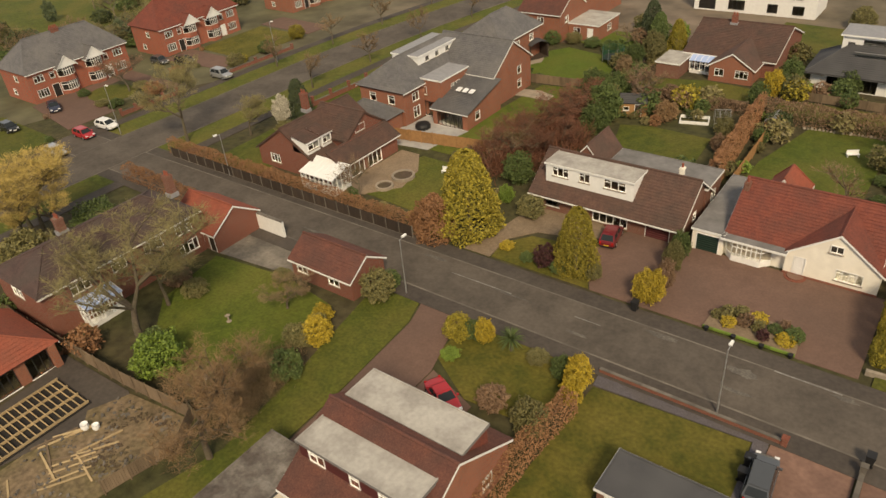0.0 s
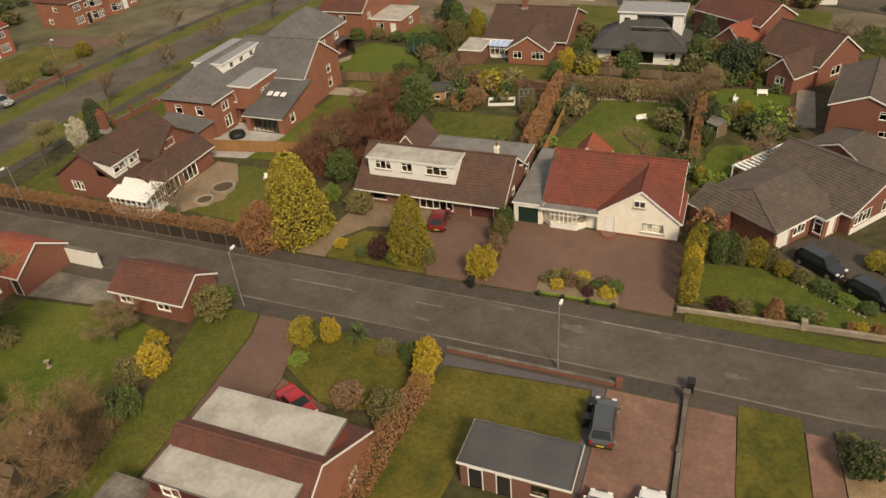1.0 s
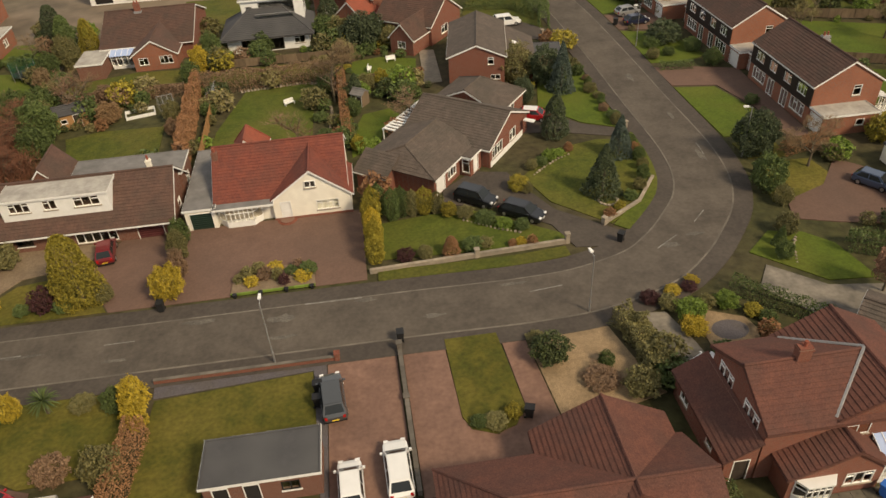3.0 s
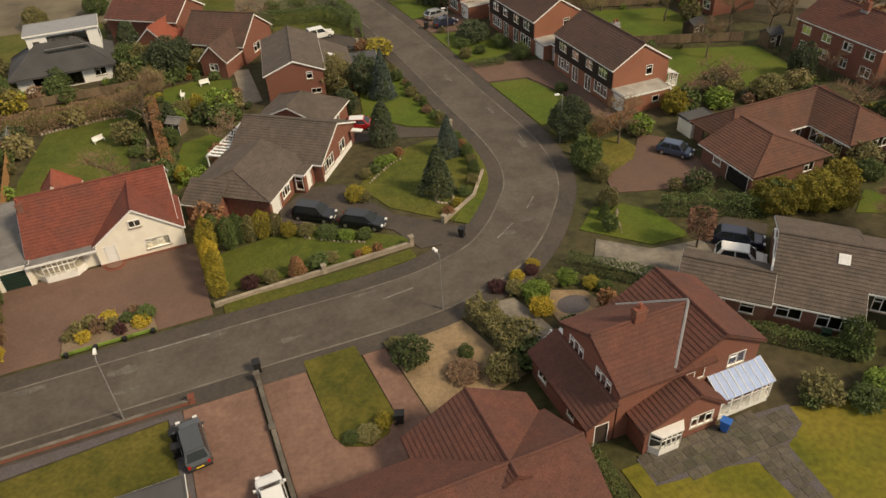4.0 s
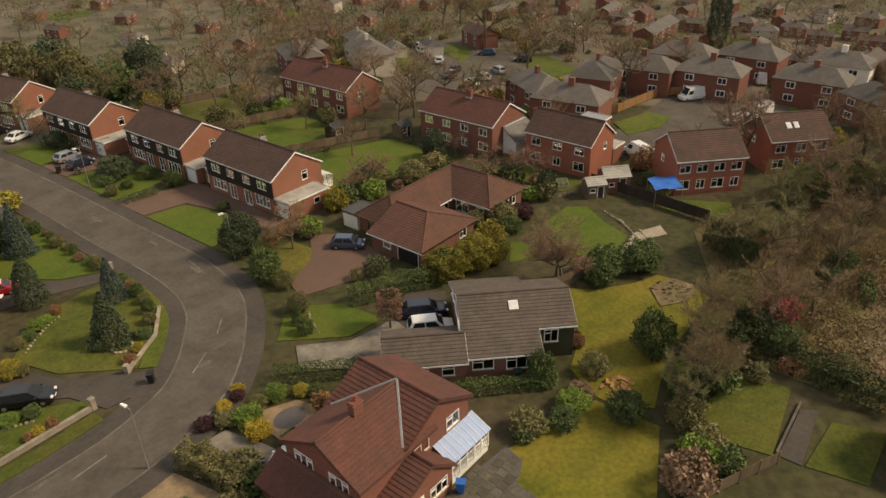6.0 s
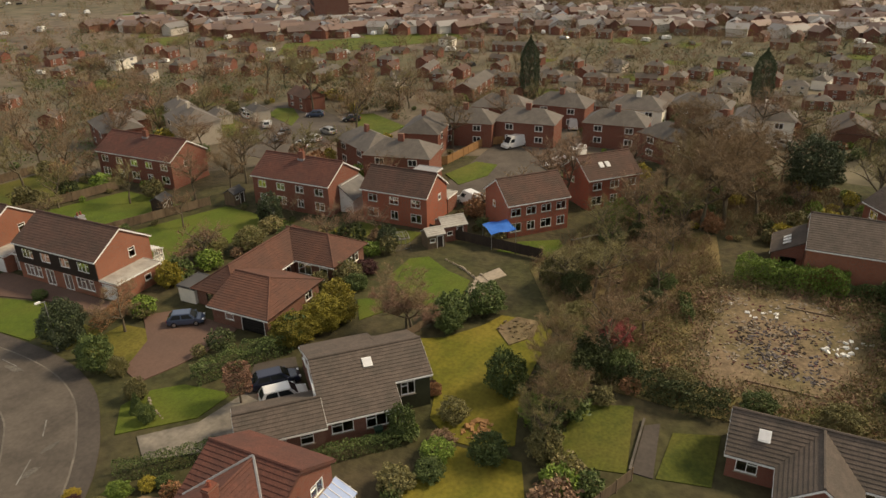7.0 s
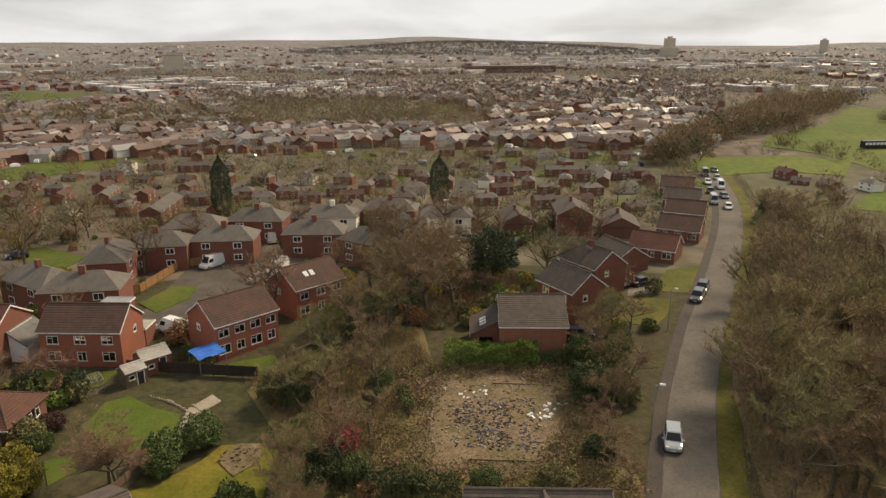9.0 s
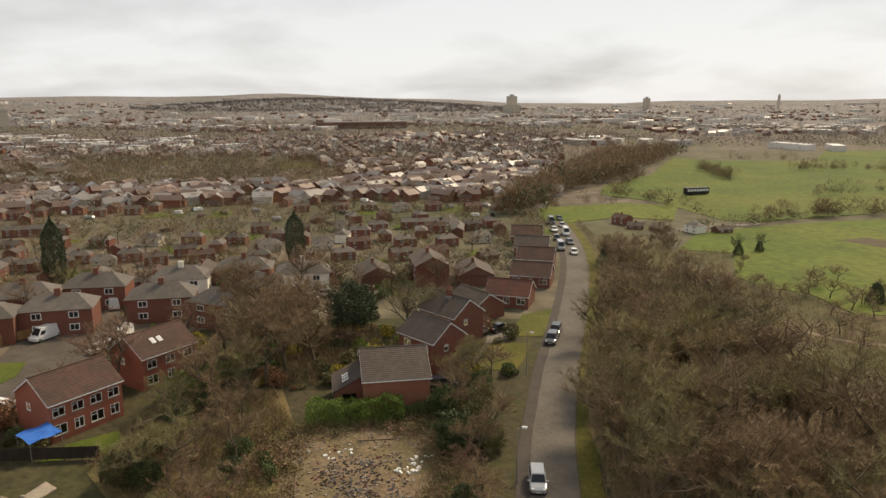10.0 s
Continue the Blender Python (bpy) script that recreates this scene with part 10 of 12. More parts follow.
def far_twigs(name, places, material, label, hmin, hmax, per=80):
    """Bare trees seen from afar: slender twigs fanning up and out from a stem, past counting."""
    r = np.random.default_rng(len(places) + 3)
    c, d, s = [], [], []
    for x, y, dist, a, b, e in places:
        h = hmin + (hmax - hmin) * a
        t = r.random(per)
        w = r.uniform(0, 2 * np.pi, per)
        rad = h * 0.30 * np.sqrt(r.random(per)) * (0.35 + 0.9 * np.sin(np.pi * np.clip(t, 0, 1)))
        p = np.stack([x + rad * np.cos(w), y + rad * np.sin(w), rise(x, y) + h * (0.12 + 0.72 * t)], 1)
        c.append(p)
        d.append(np.stack([np.cos(w) * 0.55, np.sin(w) * 0.55, np.full(per, 0.8)], 1) + r.normal(size=(per, 3)) * 0.35)
        s.append(np.full(per, h))
    c, d, s = np.concatenate(c), np.concatenate(d), np.concatenate(s)[:, None]
    d /= np.linalg.norm(d, axis=1, keepdims=True)
    side = np.cross(d, r.normal(size=d.shape))
    side /= np.linalg.norm(side, axis=1, keepdims=True)
    v = np.stack([c - side * s * 0.009, c + side * s * 0.009, c + d * s * r.uniform(0.10, 0.26, (len(c), 1))], 1).reshape(-1, 3)
    tagged(new(name, numpy_mesh(name, v, np.arange(len(v)).reshape(-1, 3), material)), label, "trees", kind="stuff")


def hillwood(x, y):
    return math.hypot((x - 2050) / 420, (y + 60) / 480) < 1.1


far_twigs("distant_trees", scatter(420, 160, 520, 41, -22, 70, lambda x, y: gappy(x, y) and free(x, y)), L_TWIG, "bare brown trees between the houses", 3.5, 7.5, 110)
far_twigs("distant_trees", scatter(170, 160, 520, 51, -22, 70, lambda x, y: gappy(x, y) and free(x, y)), L_RUSS, "reddish bare trees between the houses", 3, 6.5, 100)
far_trees("distant_trees", scatter(600, 160, 520, 42, -22, 70, lambda x, y: gappy(x, y) and free(x, y)), L_OLIVE, "evergreens between the houses", 2, 4.5, 60, 0.07, 1.1)
far_trees("distant_trees", scatter(330, 140, 300, 56, 40, 78, lambda x, y: free(x, y)), L_GREEN, "evergreen shrubs beyond the crescent", 1.5, 4, 60, 0.075, 1.1)
far_trees("distant_trees", scatter(420, 160, 520, 52, -22, 70, lambda x, y: gappy(x, y) and free(x, y)), L_DARK, "dark evergreens between the houses", 2, 5, 60, 0.07, 1.1)
far_trees("distant_trees", scatter(160, 170, 520, 43, -22, 70, lambda x, y: gappy(x, y) and free(x, y)), L_GOLD, "golden shrubs between the houses", 2, 4, 40, 0.07, 1.1)
between = lambda x, y: free(x, y) and gappy(x, y)
far_twigs("distant_trees", scatter(460, 150, 340, 61, -22, 70, between), L_TWIG, "brown leafless garden trees crowding the estate", 3.0, 7.0, 130)
far_twigs("distant_trees", scatter(220, 150, 340, 62, -22, 70, between), L_MAROON, "reddish-brown leafless hedges crowding the estate", 2.2, 5.0, 110)
far_trees("distant_trees", scatter(420, 150, 340, 63, -22, 70, between), L_MOSS, "dark garden evergreens crowding the estate", 1.6, 3.6, 60, 0.07, 1.1)
far_trees("distant_trees", scatter(300, 150, 340, 64, -22, 70, between), L_OLIVE, "olive garden shrubs crowding the estate", 1.4, 3.2, 60, 0.07, 1.1)
broken = lambda x, y: noise.noise(Vector((x * 0.012, y * 0.012, 5.0))) > -0.12
far_twigs("distant_trees", scatter(700, 345, 480, 53, 2.5, 36, broken), L_BELT, "belt of bare woodland across the valley", 5, 10, 80)
far_twigs("distant_trees", scatter(300, 345, 480, 59, 2.5, 36, broken), L_TWIG, "belt of bare woodland across the valley", 5, 9, 80)
far_twigs("distant_trees", scatter(500, 345, 480, 57, -8, 2.5, lambda x, y: gappy(x, y)), L_TWIG, "bare trees between the valley houses", 4, 8, 60)
far_twigs("distant_trees", scatter(700, 380, 900, 54, -24, -9), L_RUSS, "bare woods beyond the fields", 5, 9, 60)
far_trees("distant_trees", scatter(500, 300, 900, 55, -12, 40), L_OLIVE, "olive trees across the valley", 3, 6, 20, 0.09, 1.1)
far_trees("distant_trees", scatter(260, 280, 700, 58, -20, 40), L_DARK, "dark evergreens across the valley", 3, 6, 20, 0.09, 1.1)
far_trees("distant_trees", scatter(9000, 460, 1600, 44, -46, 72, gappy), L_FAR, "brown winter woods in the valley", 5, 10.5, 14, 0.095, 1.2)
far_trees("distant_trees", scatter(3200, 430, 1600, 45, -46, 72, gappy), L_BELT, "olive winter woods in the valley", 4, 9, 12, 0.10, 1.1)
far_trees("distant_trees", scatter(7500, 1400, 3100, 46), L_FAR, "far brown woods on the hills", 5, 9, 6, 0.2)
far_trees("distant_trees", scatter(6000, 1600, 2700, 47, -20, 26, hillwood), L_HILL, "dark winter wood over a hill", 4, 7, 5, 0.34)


def field_wood(x, y):
    t = (x - 215) / 260
    return 0.1 < t < 1 and abs(y - (-58 - 175 * t ** 1.1)) < 9 + 16 * t and not inside(x, y, [(250, -78), (300, -112), (353, -170), (448, -232), (400, -300), (200, -200), (200, -80)])


far_twigs("distant_trees", scatter(520, 200, 560, 48, -46, -10, field_wood), L_TWIG, "bare wood along the edge of the fields", 6, 12, 130)
far_trees("distant_trees", scatter(70, 200, 560, 49, -46, -10, field_wood), L_DARK, "dark conifers along the edge of the fields", 7, 11, 70, 0.07, 1.2)
# hedgerows and trees of the fields
HR = []
for (ax, ay), (bx, by), n in [((211, -141), (218, -163), 22), ((218, -163), (220, -196), 34), ((220, -196), (226, -240), 30), ((361, -258), (361, -300), 30), ((361, -300), (338, -306), 12), ((265, -195), (268, -240), 14), ((375, -214), (322, -199), 60), ((283, -120), (264, -131), 16), ((262, -131), (228, -133), 14), ((300, -128), (352, -170), 26), ((196, -113), (206, -140), 8), ((176, -94), (197, -100), 20), ((252, -82), (258, -112), 8), ((424, -256), (414, -312), 16), ((150, -140), (182, -170), 10)]:
    hr = np.random.default_rng(int(ax + ay * 3) % 97)
    for i in range(n):
        t = hr.random()
        HR.append((ax + (bx - ax) * t + hr.normal() * 1.5, ay + (by - ay) * t + hr.normal() * 1.5, 0, hr.random(), hr.random(), hr.random()))
far_twigs("hedgerow", HR, L_TWIG, "bare hedgerow trees across the fields", 2.0, 7.5, 110)
far_trees("hedgerow", HR[::4], L_MOSS, "dark hedgerow bushes across the fields", 2.0, 4.5, 60, 0.08, 1.1)
estate(2, 217, -97.5, 20)
for x, y, k, h in [(208, -98, 5, 60), (203, -103.5, 5, 20), (199, -113, 6, 15), (197.5, -121, 5, 95)]:
    estate(k, x, y, h)
co = thing("coach", 277.4, -156.8, 98, "long dark coach with pale window band crossing the field", "coach")
Geo().prism([(-5.6, -1.2), (5.3, -1.2), (5.6, -0.9), (5.6, 0.9), (5.3, 1.2), (-5.6, 1.2)], 0.45, 2.9).ob("body", M_BLACK, co)
Geo().box(-5.3, -1.0, 2.9, 5.2, 1.0, 3.15).ob("roof", M_FELT_M, co)
for i in range(7):
    Geo().box(-5.2 + i * 1.5, -1.23, 1.6, -4.0 + i * 1.5, -1.20, 2.5).ob("window", M_LAMP_W, co)
    Geo().box(-5.2 + i * 1.5, 1.20, 1.6, -4.0 + i * 1.5, 1.23, 2.5).ob("window", M_LAMP_W, co)
for xx in (-3.6, 3.6):
    for yy in (-1.1, 1.1):
        Geo().tube((xx, yy - 0.14, 0.48), (xx, yy + 0.14, 0.48), 0.48, 0.48, 12).ob("wheel", M_TYRE, co)


# ---- vehicles ----
def paint(name, c, metal=0.3):
    m = mat(name, c, tuple(v * 0.93 for v in c), 1.5, 0.28, metal=metal, vary=0.0)
    b = m.node_tree.nodes["Principled BSDF"]
    b.inputs["Coat Weight"].default_value, b.inputs["Coat Roughness"].default_value = 0.8, 0.05
    b.inputs["Specular IOR Level"].default_value = 0.5
    return m


PAINT = {"red": paint("red_paint", (0.42, 0.012, 0.018), 0.1), "dark red": paint("dark_red_paint", (0.20, 0.014, 0.02)), "black": paint("black_paint", (0.012, 0.013, 0.016)), "navy": paint("navy_paint", (0.018, 0.024, 0.055)), "white": paint("white_car_paint", (0.78, 0.78, 0.77), 0.0),
         "silver": paint("silver_paint", (0.45, 0.46, 0.47), 0.6), "grey": paint("grey_paint", (0.075, 0.08, 0.085)), "blue": paint("blue_grey_paint", (0.055, 0.085, 0.15))}
M_TINT = mat("tinted_car_glass", (0.025, 0.03, 0.033), (0.02, 0.024, 0.027), 1, 0.06, vary=0.0)
CARS = {}


def loft(stations):
    """Rings of (x, half width, z0, z1, shoulder) joined into a rounded body."""
    g = Geo()
    k = 10
    for x, w, z0, z1, sh in stations:
        zm = z0 + (z1 - z0) * sh
        ring = [(-w * 0.90, z0), (-w, z0 + 0.10), (-w, zm), (-w * 0.96, z1 - 0.05), (-w * 0.80, z1), (w * 0.80, z1), (w * 0.96, z1 - 0.05), (w, zm), (w, z0 + 0.10), (w * 0.90, z0)]
        g.v += [(x, y, z) for y, z in ring]
    n = len(stations)
    for s in range(n - 1):
        for i in range(k):
            j = (i + 1) % k
            g.f.append((s * k + i, s * k + j, (s + 1) * k + j, (s + 1) * k + i))
    g.f.append(tuple(range(k - 1, -1, -1)))
    g.f.append(tuple(range((n - 1) * k, n * k)))
    return g


def car(x, y, heading, colour, kind="hatch", z=0.07, roof=None, label=None):
    key = (colour, kind, roof)
    if key in CARS:
        c = copy_thing(CARS[key], pose(x, y, z, 0, 0, heading))
        if label:
            c["label"] = label
        return c
    p = PAINT[colour]
    L, W, Hh, bon, c0, c1, c2, c3 = {"hatch": (4.0, 1.75, 1.46, 0.92, -1.95, -1.35, 0.55, 1.25), "suv": (4.5, 1.85, 1.68, 1.02, -2.2, -1.75, 0.60, 1.30), "estate": (4.7, 1.82, 1.48, 0.92, -2.25, -1.65, 0.55, 1.35),
                                     "saloon": (4.6, 1.8, 1.42, 0.92, -1.75, -1.0, 0.45, 1.25), "van": (5.4, 1.98, 2.3, 1.15, -2.68, -2.6, 1.25, 2.05), "cabrio": (4.1, 1.75, 1.36, 0.88, -1.3, -0.7, 0.35, 1.0)}[kind]
    T = thing(kind if kind in ("van", "suv") else "car", x, y, heading, label or f"parked {colour} {'van' if kind == 'van' else 'car'} with tinted windows", "van" if kind == "van" else "car", "parked cars", z=z)
    h, w = L / 2, W / 2
    body = loft([(-h, w * 0.80, 0.42, 0.78, 0.5), (-h + 0.12, w * 0.93, 0.30, bon - 0.05, 0.5), (-h + 0.6, w, 0.24, bon, 0.55), (0, w, 0.22, bon, 0.55), (h - 1.0, w, 0.24, bon - 0.02, 0.55), (h - 0.35, w * 0.95, 0.26, bon - 0.14, 0.5), (h - 0.06, w * 0.84, 0.34, bon - 0.26, 0.5), (h, w * 0.74, 0.42, bon - 0.34, 0.5)])
    B = body.ob("body", p, T, smooth=False)
    cw, rw = w * 0.93, w * 0.74
    g = Geo()
    b8 = [(c0, -cw, bon - 0.03), (c3, -cw, bon - 0.03), (c3, cw, bon - 0.03), (c0, cw, bon - 0.03), (c1, -rw, Hh), (c2, -rw, Hh), (c2, rw, Hh), (c1, rw, Hh)]
    g.v = b8
    g.f = [(0, 1, 5, 4), (1, 2, 6, 5), (2, 3, 7, 6), (3, 0, 4, 7), (4, 5, 6, 7)]
    g.ob("cabin", p, T)
    r = Geo()
    r.prism([(c1 + 0.1, -rw + 0.06), (c2 - 0.08, -rw + 0.06), (c2 - 0.08, rw - 0.06), (c1 + 0.1, rw - 0.06)], Hh - 0.02, Hh + 0.03)
    r.ob("roof_panel", PAINT[roof] if roof else p, T)

    def face(i, j, k, l, a0, a1, b0, b1, name):
        P = [Vector(b8[q]) for q in (i, j, k, l)]
        f = lambda s, t: P[0].lerp(P[1], s).lerp(P[3].lerp(P[2], s), t)
        n = (P[1] - P[0]).cross(P[3] - P[0]).normalized() * 0.012
        q = Geo().poly(f(a0, b0) + n, f(a1, b0) + n, f(a1, b1) + n, f(a0, b1) + n)
        q.ob(name, M_TINT, T)

    face(1, 2, 6, 5, 0.05, 0.95, 0.08, 0.93, "windscreen")
    if kind == "van":
        face(0, 1, 5, 4, 0.74, 0.96, 0.10, 0.62, "side_window")
        face(2, 3, 7, 6, 0.04, 0.26, 0.10, 0.62, "side_window")
    else:
        face(3, 0, 4, 7, 0.08, 0.92, 0.15, 0.92, "rear_window")
        for a, b in ((0.10, 0.47), (0.51, 0.90)):
            face(0, 1, 5, 4, a, b, 0.12, 0.90, "side_window")
            face(2, 3, 7, 6, a, b, 0.12, 0.90, "side_window")
    for sx in (-h + 0.78, h - 0.85):
        for sy in (-1, 1):
            t = Geo().tube((sx, sy * (w - 0.20), 0.32), (sx, sy * (w + 0.012), 0.32), 0.32, 0.32, 16).ob("wheel", M_TYRE, T)
            Geo().tube((sx, sy * (w - 0.05), 0.32), (sx, sy * (w + 0.025), 0.32), 0.20, 0.19, 10).ob("rim", M_RIM, t)
    for sy in (-1, 1):
        Geo().box(h - 0.20, sy * w * 0.66 - 0.16, bon - 0.32, h - 0.015, sy * w * 0.66 + 0.16, bon - 0.18).ob("headlight", M_LAMP_W, T)
        Geo().box(-h - 0.012, sy * w * 0.72 - 0.10, 0.62, -h + 0.14, sy * w * 0.72 + 0.10, 0.86).ob("tail_light", M_LAMP_R, T)
        Geo().box(c3 - 0.35, sy * (w + 0.09) - 0.09, bon, c3 - 0.2, sy * (w + 0.09) + 0.09, bon + 0.14).ob("wing_mirror", p, T)
    Geo().box(-h - 0.02, -0.26, 0.45, -h + 0.03, 0.26, 0.56).ob("number_plate", M_PLATE_Y, T)
    Geo().box(h - 0.03, -0.26, 0.40, h + 0.015, 0.26, 0.51).ob("number_plate", M_UPVC, T)
    Geo().box(-h + 0.06, -w * 0.9, 0.22, h - 0.06, w * 0.9, 0.36).ob("sill_trim", M_BLACK, T)
    CARS[key] = T
    return T


car(-26.0, 59.6, 100, "dark red", "hatch", label="small dark red hatchback parked on the drive")
car(-4.2, 36.6, 95, "grey", "suv", label="dark grey car parked nose to the street")
car(-3.1, 28.6, 92, "white", "hatch", label="white hatchback parked on the salmon drive")
car(0.1, 29.4, 92, "white", "estate", label="white estate car parked on the salmon drive")
car(11.0, 61.3, -38, "black", "suv", label="black car parked on the bungalow drive")
car(15.1, 57.8, -38, "black", "estate", label="black estate car parked on the bungalow drive")
car(21.2, 78.2, -22, "red", "hatch", roof="white", label="small red car with white roof")
car(24.8, 111.4, 4, "white", "suv", label="white car on a front drive")
car(-27.2, 31.5, -28, "red", "cabrio", label="bright red low car parked beside the house")
car(17.0, 156.6, 10, "white", "hatch", label="white hatchback on a forecourt beyond the crescent")
car(20.6, 155.0, 10, "silver", "estate", label="silver estate car on a forecourt beyond the crescent")
car(44.6, 106.4, 10, "navy", "hatch")
car(44.6, 110.6, 10, "silver", "hatch")
car(44.2, 126.6, 20, "white", "saloon")
car(43.0, 132.2, 20, "black", "hatch")
car(51.2, 55.6, -55, "blue", "hatch", label="blue-grey hatchback on the brown drive")
car(46.0, 39.3, -42, "navy", "estate", label="dark blue estate car beside the house")
car(44.1, 36.9, -42, "white", "suv", label="white car with dark roof glass beside the house")
car(23.4, 34.2, 25, "white", "hatch", label="white car half hidden beside the house")
car(-107.2, 47.2, 0, "red", "hatch", label="red hatchback on the avenue verge")
car(-107.0, 51.0, 5, "white", "hatch", label="white hatchback on the avenue verge")
car(-123.4, 51.2, -20, "navy", "saloon")
car(-121.8, 76.8, 10, "black", "hatch")
car(-108.1, 74.6, 0, "silver", "suv", label="silver car on a drive mouth by the avenue")
car(-121.6, 42.6, 0, "black", "hatch")
car(-126.6, 74.6, 0, "grey", "hatch")
car(-105.0, 41.4, 0, "silver", "hatch")
car(127.7, 45.3, 150, "white", "van", label="white van on the turning place")
car(145.0, 38.9, 20, "white", "van", label="white van at the road end")
car(128.6, 33.6, 150, "black", "estate")
car(124.6, 32.6, 160, "white", "van", label="white works van in the turning place")
car(119.4, 34.6, 150, "white", "hatch")
car(96.4, 40.6, 60, "white", "van", label="white van between the houses")
car(68.2, -22.6, 166, "silver", "suv", label="silver off-road car driving along the lane")
car(115.4, -40.6, 153, "black", "suv")
car(111.4, -38.6, 153, "grey", "suv")
car(117.8, -27.8, -60, "white", "saloon")
car(118.6, -31.4, -60, "black", "saloon")
car(95.4, -17.0, -85, "navy", "suv", label="dark blue car beside the brick house")
car(144.0, 1.6, 60, "white", "hatch")
car(146.5, -1.6, 60, "silver", "hatch")
for x, y, h, c in [(128.6, 111.4, 60, "silver"), (126.0, 108.6, 60, "white"), (115.6, 100.4, 35, "silver"), (121.4, 99.4, 35, "white"), (117.6, 92.0, 20, "black"), (114.2, 90.4, 20, "silver"), (112.2, 83.4, 70, "white"), (116.4, 84.0, 70, "white"), (122.0, 84.2, 70, "silver"), (132.6, 94.8, 120, "blue"), (132.4, 85.0, 120, "navy")]:
    car(x, y, h, c, "hatch")
for i in range(9):
    car(176 + i * 6.4, -66.2 - i * 1.7 + (i % 2) * 3.2, 165 + 3 * (i % 3), ("white", "silver", "grey", "black", "white")[i % 5], ("hatch", "van", "saloon")[i % 3])


# ---- street furniture ----
def lamp_post(x, y, heading, h=6.3):
    T = thing("street_lamp", x, y, heading, "grey steel street lamp with short arm on the pavement", "street lamp", "street lamps")
    g = Geo()
    g.tube((0, 0, 0), (0, 0, 1.2), 0.085, 0.08, 10)
    g.tube((0, 0, 1.2), (0, 0, h), 0.055, 0.045, 8)
    g.ob("column", M_STEEL, T)
    g = Geo()
    g.tube((0, 0, h - 0.1), (0.5, 0, h + 0.08), 0.035, 0.03, 6)
    g.ob("arm", M_STEEL, T)
    g = Geo()
    g.prism([(0.4, -0.13), (0.95, -0.09), (0.95, 0.09), (0.4, 0.13)], h + 0.03, h + 0.17)
    k = g.ob("lantern", M_UPVC, T)
    Geo().box(0.46, -0.09, h - 0.01, 0.9, 0.09, h + 0.03).ob("lens", M_LAMP_W, k)
    return T


lamp_post(-38.9, 41.3, 90)
for x, y, a, h in [(-8.8, 41.6, 90, 6.4), (17.4, 42.6, 100, 6.0), (-95.5 - 7, 50.5, 0, 7.9), (-75.6, 49.6, -90, 6.0), (-104.5, 84.7, 0, 7.6), (41.3, 64.0, 170, 6.0), (41.4, 97.6, 180, 6.0), (69.0, -20.6, -104, 6.4), (98.6, -30.4, -112, 6.4)]:
    c = lamp_post(x, y, a, h)


def bin_at(x, y, heading, body=None, lab="black wheeled bin on the pavement"):
    T = thing("wheelie_bin", x, y, heading, lab, "bin", "wheeled bins", z=0.1)
    g = Geo()
    g.v = [(-0.22, -0.24, 0.06), (0.22, -0.24, 0.06), (0.22, 0.24, 0.06), (-0.22, 0.24, 0.06), (-0.29, -0.33, 0.98), (0.29, -0.33, 0.98), (0.29, 0.33, 0.98), (-0.29, 0.33, 0.98)]
    g.f = [(3, 2, 1, 0), (4, 5, 6, 7), (0, 1, 5, 4), (1, 2, 6, 5), (2, 3, 7, 6), (3, 0, 4, 7)]
    g.ob("body", body or M_BLACK, T)
    Geo().prism([(-0.31, -0.36), (0.31, -0.36), (0.31, 0.38), (-0.31, 0.38)], 0.98, 1.06).ob("lid", body or M_BLACK, T)
    for s in (-1, 1):
        Geo().tube((s * 0.2, 0.27, 0.12), (s * 0.27, 0.27, 0.12), 0.12, 0.12, 10).ob("wheel", M_TYRE, T)


for x, y, a in [(-19.1, 49.9, 0), (1.4, 42.2, 180), (23.2, 51.6, -40), (9.9, 32.6, 70), (41.2, 60.6, 120), (-5.3, 37.8, 90), (-5.3, 36.4, 90), (41.3, 106.6, 90)]:
    bin_at(x, y, a)
bin_at(30.3, 22.4, 30, M_BLUE, "blue wheeled bin below the conservatory")
bin_at(43.2, 26.2, 45, M_GREEN_D, "green wheeled bin beside the house wall")


def fence(p, q, h, material, label, post=None, gap=1.86, board=False, slats=9):
    """Posts and upright-boarded panels from p to q."""
    p, q = Vector(p), Vector(q)
    ln = (q - p).length
    n = max(1, round(ln / gap))
    T = thing("fence", p.x, p.y, math.degrees(math.atan2(q.y - p.y, q.x - p.x)), label, "fence")
    s = ln / n
    pm = Geo().box(-0.05, -0.06, 0, 0.05, 0.06, h + 0.08).mesh("post", post or material)
    g = Geo()
    for i in range(slats):
        a, b = 0.05 + (s - 0.10) * i / slats, 0.05 + (s - 0.10) * (i + 1) / slats
        m = b - 0.025
        for y0, sg in ((0.0, 1), (0.03, -1)):
            q = [(a, y0, 0.18), (m, y0 - 0.018, 0.18), (b, y0, 0.18)]
            for (xa, ya, _), (xb, yb, _) in zip(q[:-1], q[1:]):
                pts = [(xa, ya, 0.18), (xb, yb, 0.18), (xb, yb, h), (xa, ya, h)]
                g.poly(*(pts if sg > 0 else pts[::-1]))
        g.poly((a, 0.0, h), (m, -0.018, h), (m, 0.012, h), (a, 0.03, h))
    fm = g.mesh("panel", material)
    gm = Geo().box(0.05, -0.03, 0, s - 0.05, 0.03, 0.17).mesh("gravel_board", M_KERB)
    for i in range(n + 1):
        hang("post", pm, T, at=Matrix.Translation((i * s, 0, 0)))
    for i in range(n):
        hang("panel", fm, T, at=Matrix.Translation((i * s, 0, 0)))
        if board:
            hang("gravel_board", gm, T, at=Matrix.Translation((i * s, 0, 0)))
    return T


